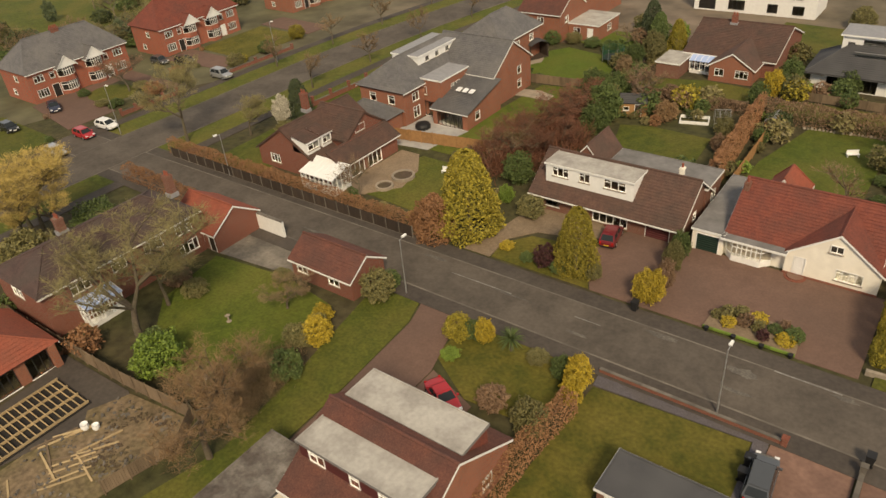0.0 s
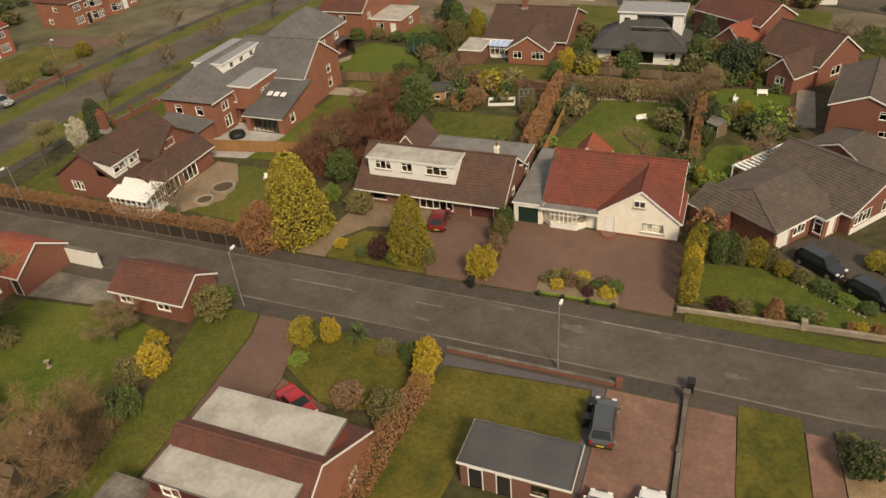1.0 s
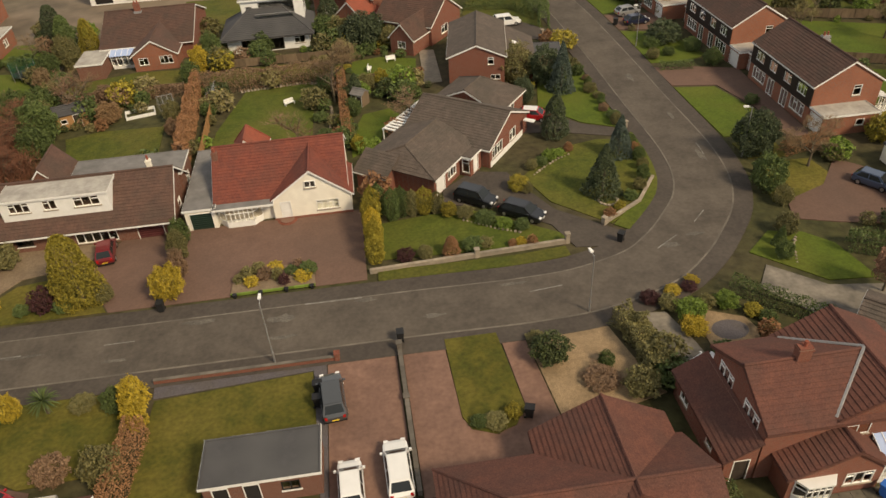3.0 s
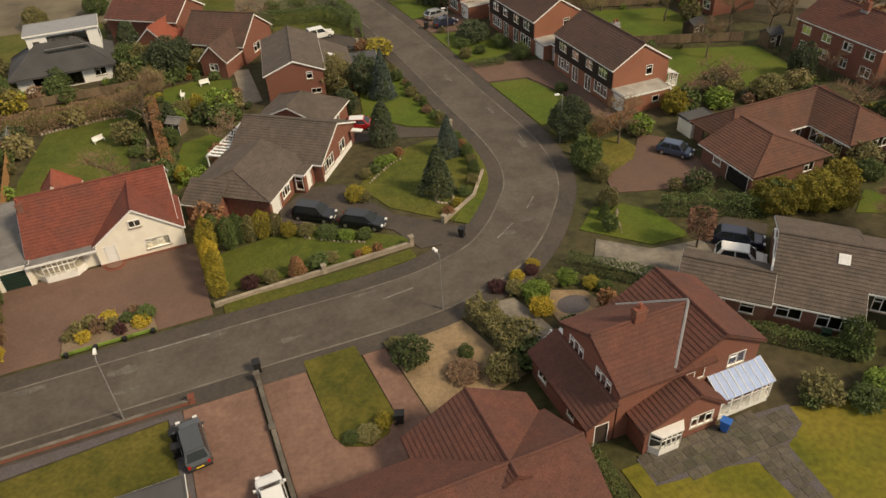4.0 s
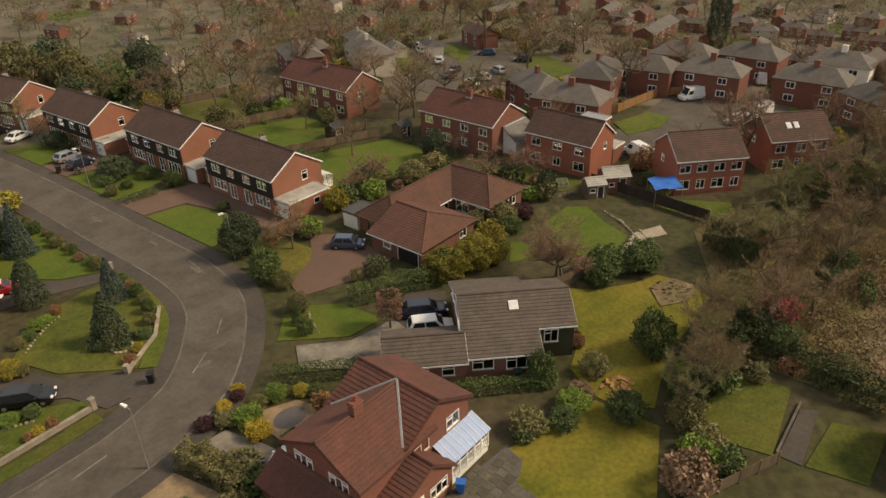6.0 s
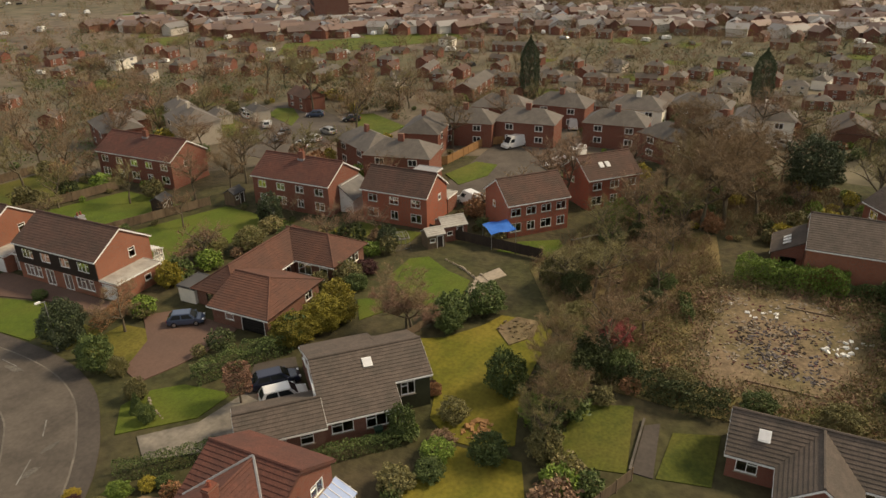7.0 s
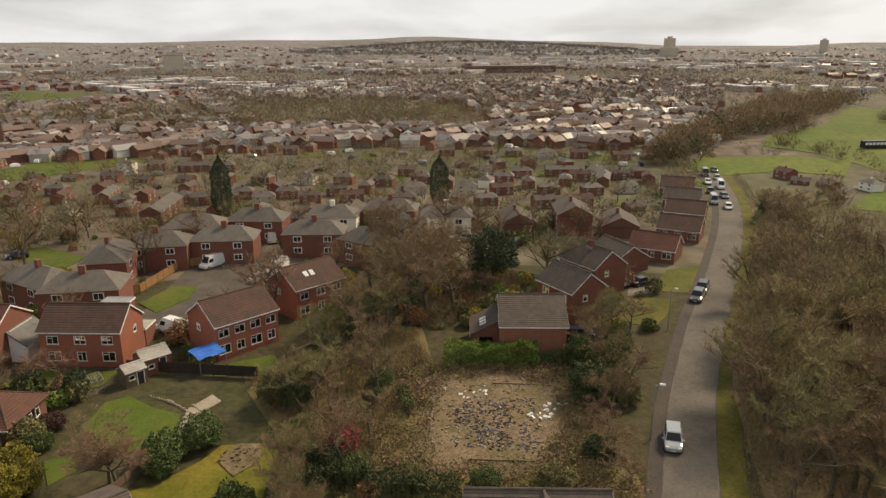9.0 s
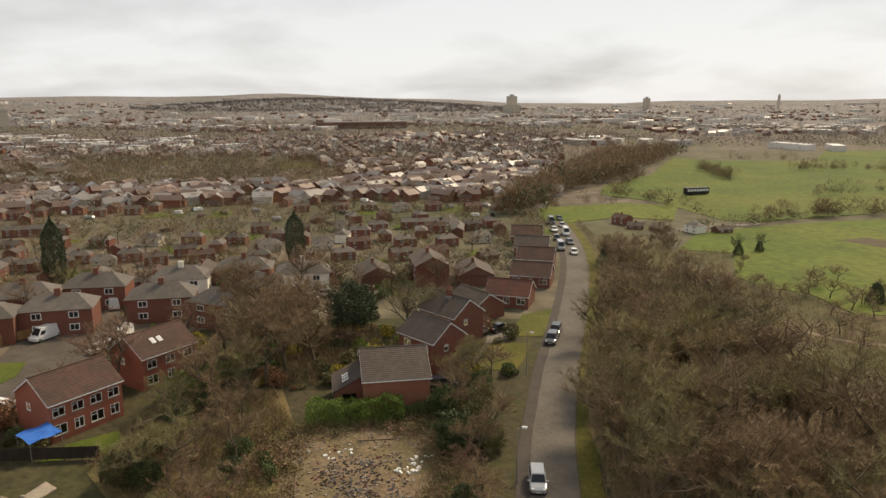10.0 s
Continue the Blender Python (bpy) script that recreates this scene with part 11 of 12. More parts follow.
fence((-88.0, 49.55), (-44.6, 49.55), 1.55, M_WOOD_D, "dark timber fence with concrete posts below the hedge", M_KERB, board=True)
fence((-74.0, 17.6), (-52.1, 18.3), 1.8, M_WOOD, "grey weathered timber fence behind the house")
fence((-52.1, 18.3), (-43.4, 19.0), 1.8, M_WOOD, "grey weathered timber fence beside the building site")
fence((-43.4, 19.2), (-41.6, 16.6), 1.5, M_WOOD, "brown timber fence at the edge of the building site")
fence((-41.6, 16.5), (-42.8, 10.8), 1.5, M_WOOD, "brown timber fence at the edge of the building site")
fence((-64.0, 68.4), (-48.0, 71.0), 1.8, M_WOOD_O, "new orange-brown fence round the patio")
fence((-57.5, 95.0), (-44.0, 96.4), 1.6, M_WOOD, "garden fence behind the big house")
fence((-19.0, 74.8), (-19.4, 96), 1.7, M_WOOD_O, "tan timber fence along the side passage")
fence((-43.5, 97.0), (-24, 97.9), 1.5, M_WOOD, "weathered fence between back gardens")
fence((-21.6, 104.8), (-3, 104.6), 1.4, M_WOOD, "low fence before the white house")
fence((113.0, 52.6), (126.0, 51.0), 1.7, M_WOOD_O, "orange-brown timber fence by the turning place")
fence((108.6, 56.0), (113.0, 52.6), 1.7, M_WOOD_O, "orange-brown timber fence by the turning place")
fence((126.6, 50.4), (134, 40.4), 1.7, M_WOOD_O, "orange-brown timber fence before the semis")
fence((76.8, 23.0), (88.2, 15.2), 1.7, M_WOOD_D, "dark timber fence behind the lawn")
fence((58.4, 31.6), (71.6, 28.0), 1.1, M_WOOD, "grey rail fence along the lawn")
fence((61.0, 104.6), (80.0, 98.0), 1.6, M_WOOD, "garden fence behind the crescent")
fence((58.0, 122.6), (80, 118.6), 1.6, M_WOOD, "garden fence behind the crescent")
fence((60.4, 87.0), (80.4, 78.4), 1.5, M_WOOD, "garden fence behind the crescent")
fence((38.0, 9.4), (47.0, 5.4), 1.3, M_WOOD, "weathered garden fence at the lawn end")
fence((82.4, 24.6), (84.0, 41.6), 1.6, M_WOOD_D, "dark fence behind the brick semis")


def low_wall(p, q, h, t, material, label, cap=None, piers=()):
    p, q = Vector(p), Vector(q)
    ln = (q - p).length
    T = thing("garden_wall", p.x, p.y, math.degrees(math.atan2(q.y - p.y, q.x - p.x)), label, "wall")
    Geo().box(0, -t / 2, 0, ln, t / 2, h).ob("wall", material, T)
    n = max(2, round(ln / 0.6))
    cm = Geo().box(0.005, -t / 2 - 0.03, h, ln / n - 0.005, t / 2 + 0.03, h + 0.06).mesh("coping_stone", cap or M_KERB)
    for i in range(n):
        hang("coping_stone", cm, T, at=Matrix.Translation((i * ln / n, 0, 0)))
    for s, ph in piers:
        g = Geo().box(s - 0.2, -0.2, 0, s + 0.2, 0.2, ph)
        g.box(s - 0.25, -0.25, ph, s + 0.25, 0.25, ph + 0.08)
        g.ob("pier", material, T)
    return T


low_wall((-18.2, 41.05), (-3.6, 41.0), 0.45, 0.22, M_BRICK, "low red brick front wall by the pavement", piers=((14.4, 0.8),))
low_wall((1.2, 41.3), (1.35, 27.5), 0.4, 0.28, M_KERB, "low dividing wall between two drives", piers=((0.2, 0.95), (5.5, 0.5)))
low_wall((-0.6, 51.6), (18.4, 52.5), 0.42, 0.28, M_STONE, "low buff stone wall before the bungalow lawn", M_STONE, ((10.1, 0.9), (18.9, 1.1)))
low_wall((22.4, 54.5), (27.3, 57.7), 0.35, 0.28, M_STONE, "low curved buff stone wall of the bend garden", M_STONE, ((0.2, 0.9),))
low_wall((27.3, 57.7), (30.3, 61.9), 0.32, 0.28, M_STONE, "low curved buff stone wall of the bend garden", M_STONE)
low_wall((31.3, 73.4), (31.4, 77.6), 0.4, 0.24, M_STONE, "short buff stone wall by the side drive", M_STONE, ((0.0, 0.9),))
low_wall((28.8, 104.0), (31.0, 99.4), 0.5, 0.26, M_STONE, "low curved pale wall at the drive mouth", M_STONE, ((0.0, 1.5),))
low_wall((48.0, 5.75), (55.0, 6.0), 0.22, 0.14, M_KERB, "pale retaining wall beside the garden path")
low_wall((-109.5, 55), (-109.0, 66), 0.7, 0.25, M_BRICK, "red brick garden wall along the avenue", piers=((0.2, 1.1), (2.8, 1.1), (5.4, 1.1), (8.0, 1.1), (10.8, 1.1)))
low_wall((-82.6, 72.0), (-81.0, 94), 0.8, 0.25, M_BRICK, "brick wall with piers beside the avenue", piers=((0.2, 1.6), (4, 1.6), (8, 1.6), (12, 1.6), (16, 1.6), (20, 1.6)))
low_wall((-108.9, 76), (-108.0, 92), 0.6, 0.25, M_BRICK, "red brick garden wall along the avenue", piers=((0.2, 1.0), (7.0, 1.0), (15.8, 1.0)))
low_wall((88.2, 22.4), (92.4, 18.8), 0.8, 0.3, M_WOOD, "rough timber retaining edge of the back garden")

# planter with a green edging fence
pl = thing("planter", -9.4, 52.3, 0, "raised flower bed with bright green edging boards", "planter")
Geo().prism([(-3.8, -1.4), (3.8, -1.3), (3.6, 1.0), (2.2, 1.9), (-2.2, 2.0), (-3.7, 0.8)], 0, 0.22).ob("soil", M_GRAVEL, pl)
for i in range(8):
    Geo().box(-3.8 + i * 0.95, -1.6, 0, -3.8 + i * 0.95 + 0.93, -1.44, 0.30).ob("edging_board", L_BRIGHT, pl)
for i in range(4):
    Geo().lathe([(0.15, 0.0), (0.2, 0.35), (0.22, 0.36), (0.22, 0.4)], 10, -3.4 + i * 2.3, -1.75).ob("plant_pot", M_BLACK, pl)

# sundial, bird bath and garden figure
T = thing("bird_bath", -51.0, 29.1, 0, "small pale stone bird bath on the lawn", "bird bath")
Geo().lathe([(0.26, 0), (0.26, 0.08), (0.1, 0.14), (0.08, 0.6), (0.12, 0.62), (0.22, 0.7), (0.26, 0.76), (0.20, 0.74), (0.05, 0.7)], 14).ob("bowl", M_STONE, T)
st = Geo()
st.lathe([(0.35, 0), (0.35, 0.35), (0.25, 0.36), (0.26, 0.5), (0.22, 0.9), (0.15, 1.15), (0.22, 1.45), (0.16, 1.62), (0.07, 1.68), (0.12, 1.78), (0.11, 1.92), (0.03, 2.0)], 14, -45.0, 22.1)
tagged(st.ob("statue", M_PEBBLE, smooth=True), "weathered pale stone garden statue among shrubs", "statue")

# building site: joists, timber, rubble
T = thing("deck_frame", -57.8, 15.4, 0, "new timber joist frame laid out for a floor", "floor frame")
for i in range(15):
    Geo().box(0.1, -7.9 + i * 0.55, 0.25, 5.2, -7.85 + i * 0.55, 0.47).ob("joist", M_WOOD_N, T)
for xx in (0.1, 1.8, 3.5, 5.15):
    Geo().box(xx - 0.03, -8.0, 0.24, xx + 0.03, 0.0, 0.48).ob("beam", M_WOOD_N, T)
# One near-black block over the full area below the joists.
Geo().box(0, -8.05, 0, 5.3, 0.05, 0.22).ob("sleeper_wall", M_DARK, T)
sr = np.random.default_rng(14)
for i in range(22):
    T = thing("timber_plank", -49.6 + sr.uniform(-2.2, 3.5), 9 + sr.uniform(-4.5, 4.5), 62 + sr.uniform(-16, 16) + (90 if i % 5 == 0 else 0), "loose pale timber plank on bare earth", "timber", "loose timber", z=0.08)
    Geo().box(-1.8, -0.08, 0, 1.8, 0.08, 0.05 + 0.004 * i).ob("board", M_WOOD_N if i % 3 else M_WOOD, T)
for x, y, w, h in [(-50.2, 13.6, 0.55, 0.6), (-49.4, 14.1, 0.5, 0.5)]:
    T = thing("bulk_bag", x, y, 20, "white builder's bulk bag, half full", "bag", "builder's bags", z=0.07)
    Geo().lathe([(w * 0.5, 0), (w * 0.62, h * 0.4), (w * 0.55, h * 0.85), (w * 0.6, h), (w * 0.4, h * 0.8), (w * 0.1, h * 0.72)], 9).ob("sack", M_WHITE, T)


def rubble(name, region, n, smin, smax, material, label, seed, zb=0.07):
    r = np.random.default_rng(seed)
    g = Geo()
    xs, ys = [p[0] for p in region], [p[1] for p in region]
    while n:
        x, y = r.uniform(min(xs), max(xs)), r.uniform(min(ys), max(ys))
        if not inside(x, y, region) or noise.noise(Vector((x * 0.35, y * 0.35, seed))) < -0.1:
            continue
        n -= 1
        s = r.uniform(smin, smax)
        m = pose(x, y, zb + s * 0.15, r.uniform(-25, 25), r.uniform(-25, 25), r.uniform(0, 180))
        k = len(g.v)
        l, w, h = s, s * r.uniform(0.4, 0.8), s * r.uniform(0.2, 0.5)
        g.v += [tuple(m @ Vector((a * l / 2, b * w / 2, c * h / 2))) for c in (-1, 1) for a, b in ((-1, -1), (1, -1), (1, 1), (-1, 1))]
        g.f += [(k + 3, k + 2, k + 1, k), (k + 4, k + 5, k + 6, k + 7)] + [(k + i, k + (i + 1) % 4, k + 4 + (i + 1) % 4, k + 4 + i) for i in range(4)]
    return tagged(g.ob(name, material), label, "rubble", kind="stuff")


PLOT = [(66, -10), (84, -12), (83, 2.5), (68, 3.5)]
rubble("rubble", PLOT, 420, 0.12, 0.42, M_STONE, "pale broken concrete and stone on the cleared plot", 3)
rubble("rubble", PLOT, 300, 0.10, 0.32, M_MAROON, "broken dull red bricks on the cleared plot", 4)
rubble("rubble", [(66, -8), (76, -8), (77, 0), (67, 0)], 420, 0.10, 0.34, M_WOOD_D, "dark slate and burnt timber on the cleared plot", 5)
rubble("rubble", [(66, -9), (78, -9), (78, -1), (67, -1)], 260, 0.12, 0.40, M_CHIP, "heap of purple-grey slates on the cleared plot", 15)
rubble("rubble", [(73, -13), (77, -13), (77, -8), (73, -8)], 22, 0.2, 0.55, M_WHITE, "white plastic and board scrap on the cleared plot", 6)
rubble("rubble", [(77, -4), (81, -4), (81, 2.5), (78, 2.5)], 16, 0.15, 0.5, M_WHITE, "white broken board on the cleared plot", 16)
drive([(76.6, -3.4), (79.6, -0.2), (80.6, -1.4), (78.0, -4.8)], M_T_ORANGE, "broken patch of old red quarry tiles", z=0.085, name="tiled_floor")
drive([(76.0, -9.0), (78.6, -3.6), (82.4, -4.8), (82.6, -10.4)], M_CONC, "cracked concrete slab of the removed house", z=0.08, name="concrete_slab")
rubble("rubble", [(-51, 17.6), (-44, 18.4), (-42.6, 14), (-43.6, 6), (-51.5, 5)], 320, 0.08, 0.35, M_KERB, "stone and brick rubble of the building site", 7)
rubble("rubble", [(-50, 18), (-44, 18.4), (-42.6, 15), (-44, 9), (-48, 11)], 260, 0.08, 0.32, M_SOIL, "dark broken bricks of the building site", 8)
for x0, y0, x1, y1 in [(64.6, -8.0, 64.8, -1.5), (81.2, -9.5, 81.4, -4.5), (70, 2.6, 75, 2.5)]:
    T = thing("footing", (x0 + x1) / 2, (y0 + y1) / 2, math.degrees(math.atan2(y1 - y0, x1 - x0)), "broken low footing wall of a removed house", "footing")
    ln = math.hypot(x1 - x0, y1 - y0)
    Geo().box(-ln / 2, -0.12, 0, ln / 2, 0.12, 0.24).ob("wall", M_WOOD, T)


# sheds, greenhouses and garden seats
def shed(x, y, heading, L, W, h, wallm, roofm, label, name="shed"):
    T = thing(name, x, y, heading, label, "shed")
    block(T, -L / 2, -W / 2, L / 2, W / 2, h, h + W * 0.28, "x", wall=wallm, tile=roofm, over=0.15, th=0.08, fascia=False, wins=[("f", L * 0.2, 0.05, 0.8, h - 0.25, "door", M_WOOD_D), ("f", -L * 0.22, 0.9, 0.8, 0.6, "w", 1)])
    return T


shed(-37.6, 91.0, 20, 3.8, 2.6, 2.0, M_WOOD_O, M_FELT, "brown timber summerhouse with green-grey roof", "summerhouse")
shed(0.2, 88.0, -37, 1.8, 1.6, 1.6, M_WOOD, M_FELT_M, "small pale-roofed garden shed")
shed(8.2, 104.6, -30, 2.6, 2.0, 1.9, M_WOOD_D, M_FELT, "dark garden shed by the lawn")
shed(81.0, 39.6, -40, 2.6, 2.2, 1.9, M_WOOD, M_FELT_L, "pale-roofed garden shed below the semis")
shed(84.6, 38.6, -43, 3.6, 3.0, 2.2, M_BRICK, M_FELT_L, "brick outhouse with pale felt roof")
shed(76, 84, 10, 2.6, 2.0, 1.9, M_WOOD_D, M_FELT, "dark garden shed among trees")
shed(79, 66, 30, 2.4, 1.9, 1.9, M_WOOD_D, M_FELT, "dark garden shed by the hedge")
shed(83.0, 75.6, 0, 2.6, 2.0, 1.9, M_WOOD, M_FELT, "garden shed behind the terrace")


def greenhouse(x, y, heading, L, W, label):
    T = thing("greenhouse", x, y, heading, label, "greenhouse")
    g = Geo()
    n = max(3, round(L / 0.62))
    for i in range(n + 1):
        xx = -L / 2 + L * i / n
        for s in (-1, 1):
            g.tube((xx, s * W / 2, 0), (xx, s * W / 2, 1.5), 0.025, 0.025, 4)
            g.tube((xx, s * W / 2, 1.5), (xx, 0, 2.2), 0.025, 0.025, 4)
    for yy, zz in ((-W / 2, 1.5), (W / 2, 1.5), (0, 2.2), (-W / 2, 0.03), (W / 2, 0.03)):
        g.tube((-L / 2, yy, zz), (L / 2, yy, zz), 0.03, 0.03, 4)
    g.ob("frame", M_STEEL, T)
    for a, b in (((-W / 2, 0), (-W / 2, 1.5)), ((W / 2, 0), (W / 2, 1.5)), ((-W / 2, 1.5), (0, 2.2)), ((W / 2, 1.5), (0, 2.2))):
        q = Geo().poly((-L / 2, a[0], a[1]), (L / 2, a[0], a[1]), (L / 2, b[0], b[1]), (-L / 2, b[0], b[1])).ob("pane", M_GLASS, T)
        q.visible_shadow = False
    for xx in (-L / 2, L / 2):
        q = Geo().poly((xx, -W / 2, 0), (xx, W / 2, 0), (xx, W / 2, 1.5), (xx, 0, 2.2), (xx, -W / 2, 1.5)).ob("pane", M_GLASS, T)
        q.visible_shadow = False


greenhouse(-25.6, 92.4, 20, 2.0, 2.0, "small aluminium greenhouse in the back garden")
greenhouse(-19.3, 94.0, 90, 3.0, 2.0, "aluminium greenhouse beside the russet hedge")
greenhouse(78.2, 44.0, -40, 3.4, 2.2, "pale polycarbonate greenhouse in the kitchen garden")
for x, y, w, d, lab in [(-29.1, 92.0, 3.8, 2.2, "white raised bed frame by the greenhouse")]:
    T = thing("cold_frame", x, y, 15, lab, "cold frame")
    Geo().box(-w / 2, -d / 2, 0, w / 2, -d / 2 + 0.12, 0.4).box(-w / 2, d / 2 - 0.12, 0, w / 2, d / 2, 0.4).box(-w / 2, -d / 2 + 0.12, 0, -w / 2 + 0.12, d / 2 - 0.12, 0.4).box(w / 2 - 0.12, -d / 2 + 0.12, 0, w / 2, d / 2 - 0.12, 0.4).ob("frame", M_WHITE, T)

# gazebo with curved roof and netted trampoline
T = thing("gazebo", -64.0, 107.2, -28, "dark timber garden room with curved felt roof", "gazebo")
Geo().box(-3.4, -1.9, 0, 3.4, 1.9, 0.12).ob("floor", M_WOOD_D, T)
for xx in (-3.2, 0, 3.2):
    for yy in (-1.75, 1.75):
        Geo().box(xx - 0.08, yy - 0.08, 0.12, xx + 0.08, yy + 0.08, 2.3).ob("post", M_WOOD_D, T)
Geo().box(-3.2, 1.6, 0.12, 3.2, 1.68, 2.3).ob("back_wall", M_WOOD_D, T)
g = Geo()
for i in range(10):
    a, b = -0.9 + 1.8 * i / 10, -0.9 + 1.8 * (i + 1) / 10
    g.poly((-3.7, 2.3 * math.sin(a), 1.6 + 1.5 * math.cos(a)), (3.7, 2.3 * math.sin(a), 1.6 + 1.5 * math.cos(a)), (3.7, 2.3 * math.sin(b), 1.6 + 1.5 * math.cos(b)), (-3.7, 2.3 * math.sin(b), 1.6 + 1.5 * math.cos(b)))
g.ob("roof", M_FELT, T)
T = thing("trampoline", -49.2, 109.2, 0, "round trampoline with green safety net", "trampoline")
M_NET = mat("green_net", (0.03, 0.13, 0.075), (0.02, 0.10, 0.06), 3, 0.7)
Geo().lathe([(1.75, 0.75), (1.8, 0.78), (1.8, 0.82), (1.5, 0.83)], 20).ob("mat", M_BLACK, T)
for i in range(8):
    a = i * math.pi / 4
    Geo().tube((1.8 * math.cos(a), 1.8 * math.sin(a), 0), (1.8 * math.cos(a), 1.8 * math.sin(a), 2.6), 0.03, 0.03, 6).ob("pole", M_STEEL, T)
g = Geo()
for i in range(48):
    a = i * math.pi / 24
    g.tube((1.78 * math.cos(a), 1.78 * math.sin(a), 0.85), (1.78 * math.cos(a), 1.78 * math.sin(a), 2.55), 0.035, 0.035, 3)
g.ob("net", M_NET, T)
# patio table, chairs and parasol at the big house
T = thing("patio_table", -61.6, 73.4, 0, "round dark patio table under a folded cover", "table")
Geo().lathe([(1.1, 0.05), (1.15, 0.5), (1.0, 0.78), (0.5, 0.9), (0.1, 0.95)], 16).ob("cover", M_BLACK, T)
for i, (x, y, h, m, lab) in enumerate([(-67.2, 72.0, 20, M_BLUE, "blue garden toy on the patio"), (-60.0, 70.6, 60, M_BLUE, "blue storage box on the patio"), (-66.0, 70.6, 0, M_WOOD, "timber storage bench on the patio")]):
    T = thing("storage_box", x, y, h, lab, "box")
    g = Geo().box(-0.7, -0.4, 0, 0.7, 0.4, 0.55)
    g.box(-0.73, -0.43, 0.55, 0.73, 0.43, 0.62)
    g.ob("body", m, T)
for x, y, h in [(-9.2, 89.9, 30), (5.3, 101.3, 10), (2.0, 98.6, 80), (-50.2, 63.6, 10)]:
    T = thing("garden_bench", x, y, h, "white garden seat on the lawn", "bench", "garden seats")
    Geo().box(-0.7, -0.22, 0.40, 0.7, 0.22, 0.46).ob("seat", M_WHITE, T)
    Geo().box(-0.7, 0.2, 0.46, 0.7, 0.26, 0.9).ob("backrest", M_WHITE, T)
    for sx in (-0.62, 0.62):
        for sy in (-0.18, 0.18):
            Geo().box(sx - 0.035, sy - 0.035, 0, sx + 0.035, sy + 0.035, 0.4).ob("leg", M_WHITE, T)

# curved stone seats and pond by the chalet
for x, y, r0, r1, lab in [(-54.6, 60.2, 1.2, 1.5, "curved pale stone planter by the lawn"), (-55.0, 57.0, 0.9, 1.15, "round pale stone planter by the lawn")]:
    T = thing("stone_planter", x, y, 0, lab, "planter")
    g = Geo()
    for i in range(20):
        a, b = 2 * math.pi * i / 20, 2 * math.pi * (i + 1) / 20
        g.prism([(r0 * math.cos(a), r0 * math.sin(a)), (r1 * math.cos(a), r1 * math.sin(a)), (r1 * math.cos(b), r1 * math.sin(b)), (r0 * math.cos(b), r0 * math.sin(b))], 0, 0.45)
    g.ob("ring", M_STONE, T)
    Geo().lathe([(r0, 0), (r0, 0.3)], 16).ob("soil", M_SOIL, T)
# pond ring under the conifer and rockery edging
T = thing("well_ring", 24.3, 58.6, 0, "dark round pond edged with pale stones", "pond")
Geo().lathe([(0.75, 0.0), (0.75, 0.07)], 18).ob("water", M_BLACK, T)
for i in range(14):
    a = i * 0.449
    Geo().box(-0.16, -0.12, 0, 0.16, 0.12, 0.2).ob("stone", M_STONE, T).matrix_basis = pose(0.95 * math.cos(a), 0.95 * math.sin(a), 0.03, 5, 8, math.degrees(a) + 90)


def edging(pts, label, size=0.34):
    """A row of rough stones along a border."""
    T = thing("stone_edging", pts[0][0], pts[0][1], 0, label, "edging")
    sm = Geo()
    sm.v = [(-0.5, -0.4, 0), (0.45, -0.45, 0), (0.5, 0.4, 0), (-0.42, 0.45, 0), (-0.36, -0.28, 0.6), (0.3, -0.32, 0.7), (0.34, 0.3, 0.62), (-0.3, 0.3, 0.55)]
    sm.f = [(3, 2, 1, 0), (4, 5, 6, 7), (0, 1, 5, 4), (1, 2, 6, 5), (2, 3, 7, 6), (3, 0, 4, 7)]
    me = sm.mesh("stone", M_STONE)
    r = np.random.default_rng(int(abs(pts[0][0] * 10)))
    for (ax, ay), (bx, by) in zip(pts[:-1], pts[1:]):
        n = max(1, int(math.hypot(bx - ax, by - ay) / 0.42))
        for i in range(n):
            t = i / n
            s = 0.72 * size * r.uniform(0.6, 1.5)
            hang("stone", me, T, at=pose(ax + (bx - ax) * t - pts[0][0], ay + (by - ay) * t - pts[0][1], 0.04, 0, 0, r.uniform(0, 360)) @ Matrix.Diagonal((s, s, s, 1)))


edging([(18.2, 65.2), (20.0, 66.8), (21.6, 68.0), (23.4, 68.8)], "pale rough stones edging a flower bed")
edging([(37.4, 45.4), (38.2, 47.6), (39.4, 49.2)], "pale rough stones edging a shrub bed")
edging([(9.2, 58.2), (12.0, 56.2), (14.6, 54.8)], "pale rough stones edging a flower bed")
edging([(-16.0, 95.6), (-12, 96), (-8, 96.4), (-5, 95.6)], "pale rockery stones behind the lawn", 0.5)
edging([(-3.9, 82), (-3.6, 87), (-4.6, 92)], "pale stones edging the back border", 0.45)
edging([(66.6, 28.4), (69.6, 27.4), (73.6, 29.8), (76, 33.0), (77.6, 36.4)], "pale rockery stones round the bright lawn", 0.4)
edging([(70.6, 27.0), (73.4, 28.0), (75.6, 30.6)], "pale rockery stones round the bright lawn", 0.4)
rubble("rockery", [(62.2, 20.0), (66.4, 19.6), (67.8, 22.4), (64.4, 24.2)], 26, 0.15, 0.45, M_WASTE, "heap of stone and soil on the lawn corner", 9, 0.2)
rubble("rockery", [(46.4, 20.2), (49.4, 19.4), (48.6, 17.6), (46.2, 18.4)], 40, 0.2, 0.6, M_WOOD_O, "heap of old bricks and wood by the lawn", 10)

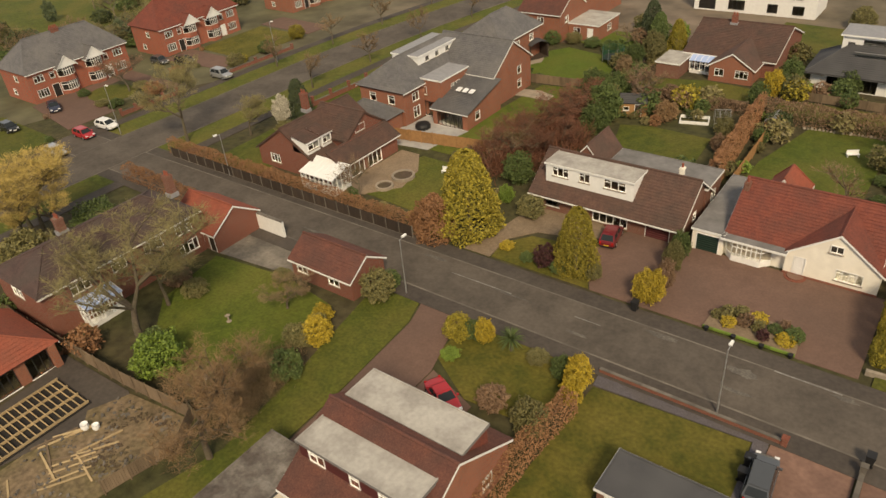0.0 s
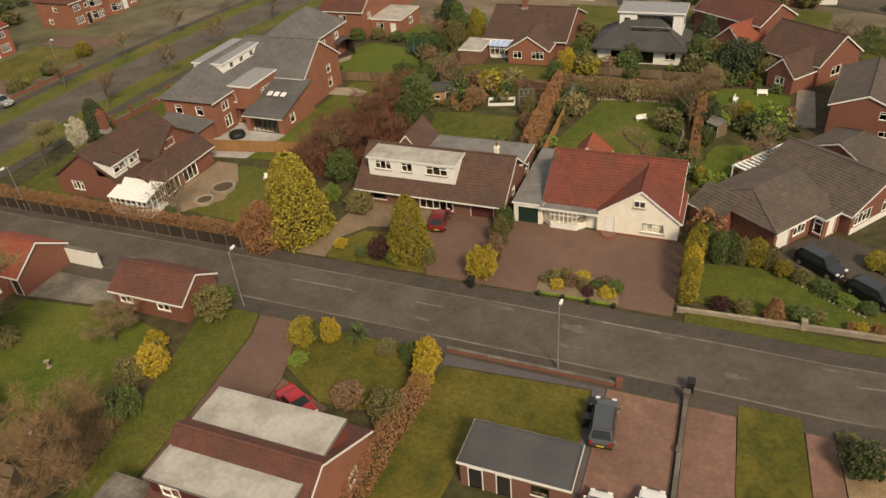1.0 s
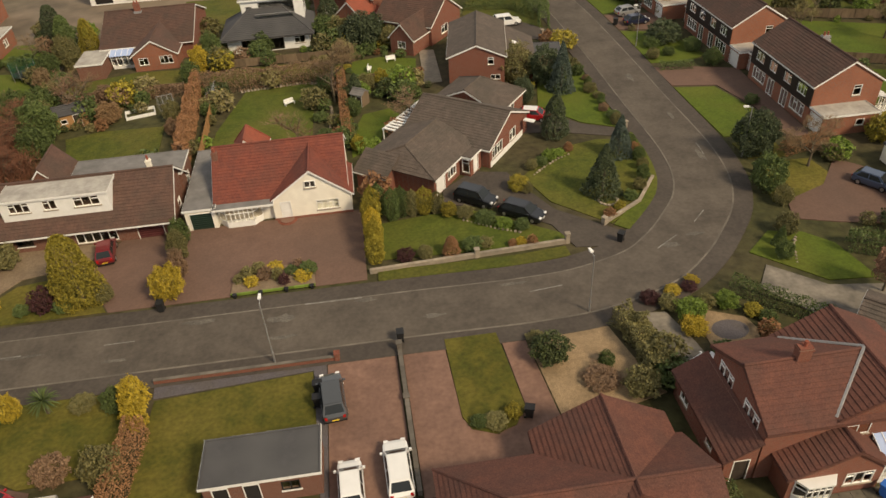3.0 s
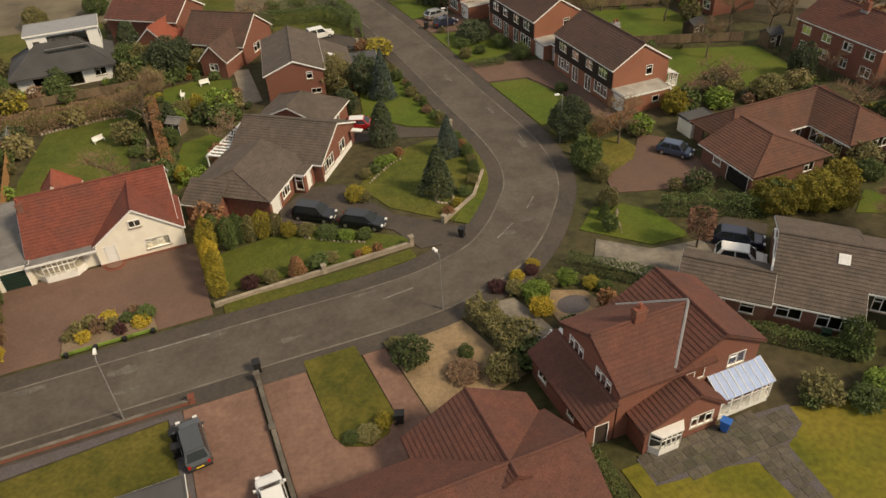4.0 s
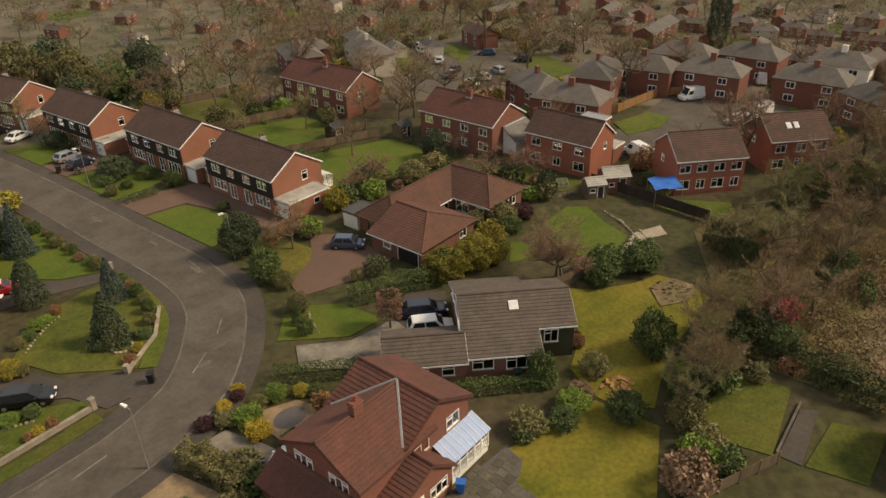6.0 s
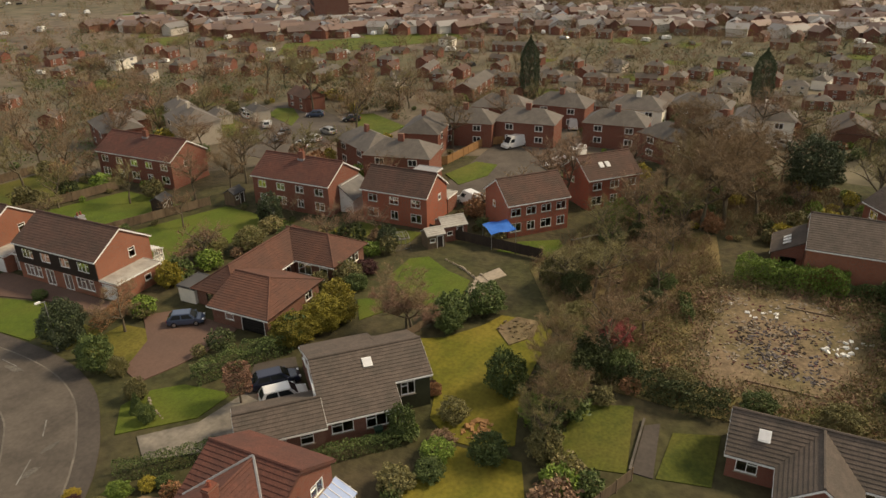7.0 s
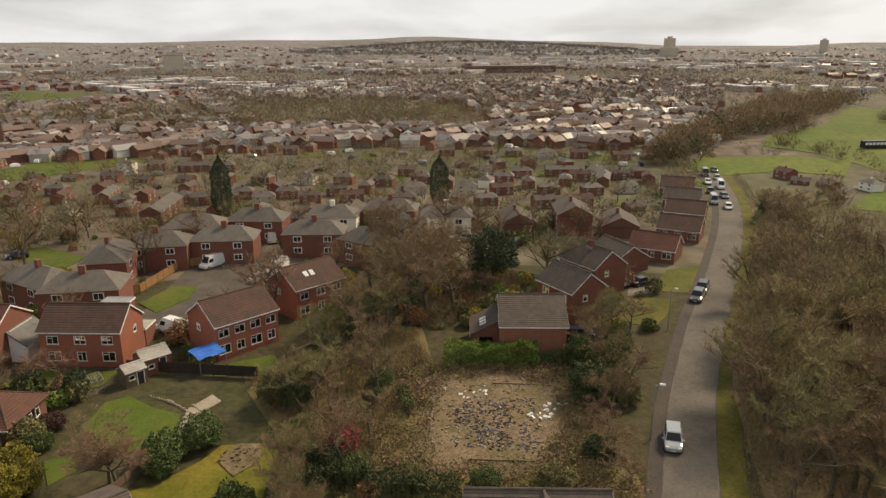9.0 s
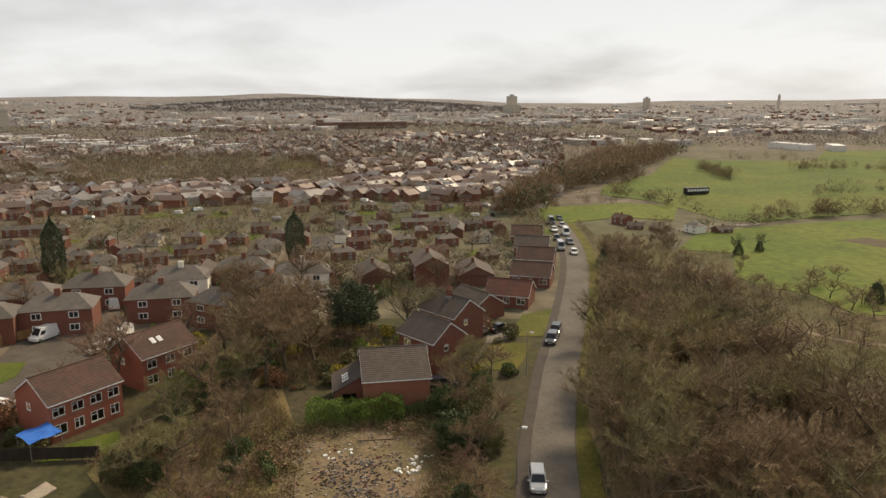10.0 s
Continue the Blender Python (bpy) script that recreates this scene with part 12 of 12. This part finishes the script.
# kerb stones, dashes and worn patches on the street
def dash(x, y, heading, L, W, material, label, name="road_marking"):
    T = tagged(Geo().box(-L / 2, -W / 2, -0.05, L / 2, W / 2, 0.012).ob(name, material), label, "marking", kind="structure")
    T.matrix_basis = pose(x, y, 0.149, 0, 0, heading)


M_LINE = mat("worn_road_paint", (0.30, 0.29, 0.27), (0.15, 0.14, 0.13), 3.0, 0.8, (0.11, 0.10, 0.09), 1.2, 0.9, vary=0)
for x, y, h, L in [(-33.5, 46.3, 0, 7.0), (-22, 46.3, 0, 2.5), (14.6, 46.2, 6, 3.0), (27.4, 50.6, 33, 3.0), (32.0, 54.0, 45, 2.4), (37.6, 66.5, 84, 2.6)]:
    dash(x, y, h, L, 0.10, M_LINE, "faded white centre dash on the asphalt")
dash(-4.0, 48.2, -1, 5.0, 0.14, M_LINE, "faded white line beside the kerb")


# flagstones of the terrace, one by one
fl = np.random.default_rng(37)
flag_meshes = [Geo().box(-0.37 - 0.01 * i, -0.36, 0, 0.37, 0.36 + 0.01 * i, 0.05).mesh("flagstone", M_FLAGSTONE) for i in range(3)]
for i in range(18):
    for j in range(14):
        x, y = 23.0 + i * 0.80 + 0.2 * (j % 2), 12.4 + j * 0.79
        if inside(x, y, TERRACE) and inside(x + 0.3, y, TERRACE) and inside(x - 0.3, y, TERRACE):
            hang("flagstone", flag_meshes[(i + j) % 3], terrace, at=pose(x, y, 0.045, fl.uniform(-0.8, 0.8), fl.uniform(-0.8, 0.8), fl.uniform(-1.5, 1.5)))

# worn patches on the street
pr = np.random.default_rng(61)
for x, y, l, w in [(-15.5, 47.7, 3.0, 0.7), (-8.4, 46.8, 2.6, 1.2), (-1.3, 47.8, 2.4, 0.6), (27.6, 50.0, 1.8, 0.8), (-29.7, 46.1, 4.0, 0.35), (37.1, 65.2, 0.9, 2.6), (30.4, 51.3, 2.0, 0.7), (36.7, 87.0, 0.9, 3.0), (-8.5, 44.4, 3.2, 0.5), (12, 47.4, 3.0, 0.5), (-40, 47.6, 4.0, 0.5), (4.5, 44.6, 2.2, 0.6), (37.6, 75, 0.8, 2.4), (-55, 45.0, 5.0, 0.4), (-22, 44.2, 2.6, 0.4)]:
    pts = []
    for i in range(14):
        a = 2 * math.pi * i / 14
        k = 0.6 + 0.5 * pr.random()
        pts.append((x + l / 2 * k * math.cos(a), y + w / 2 * k * math.sin(a)))
    slab("road_patch", pts, 0.142, M_WORN, "pale worn patch on the asphalt street", "road patch")
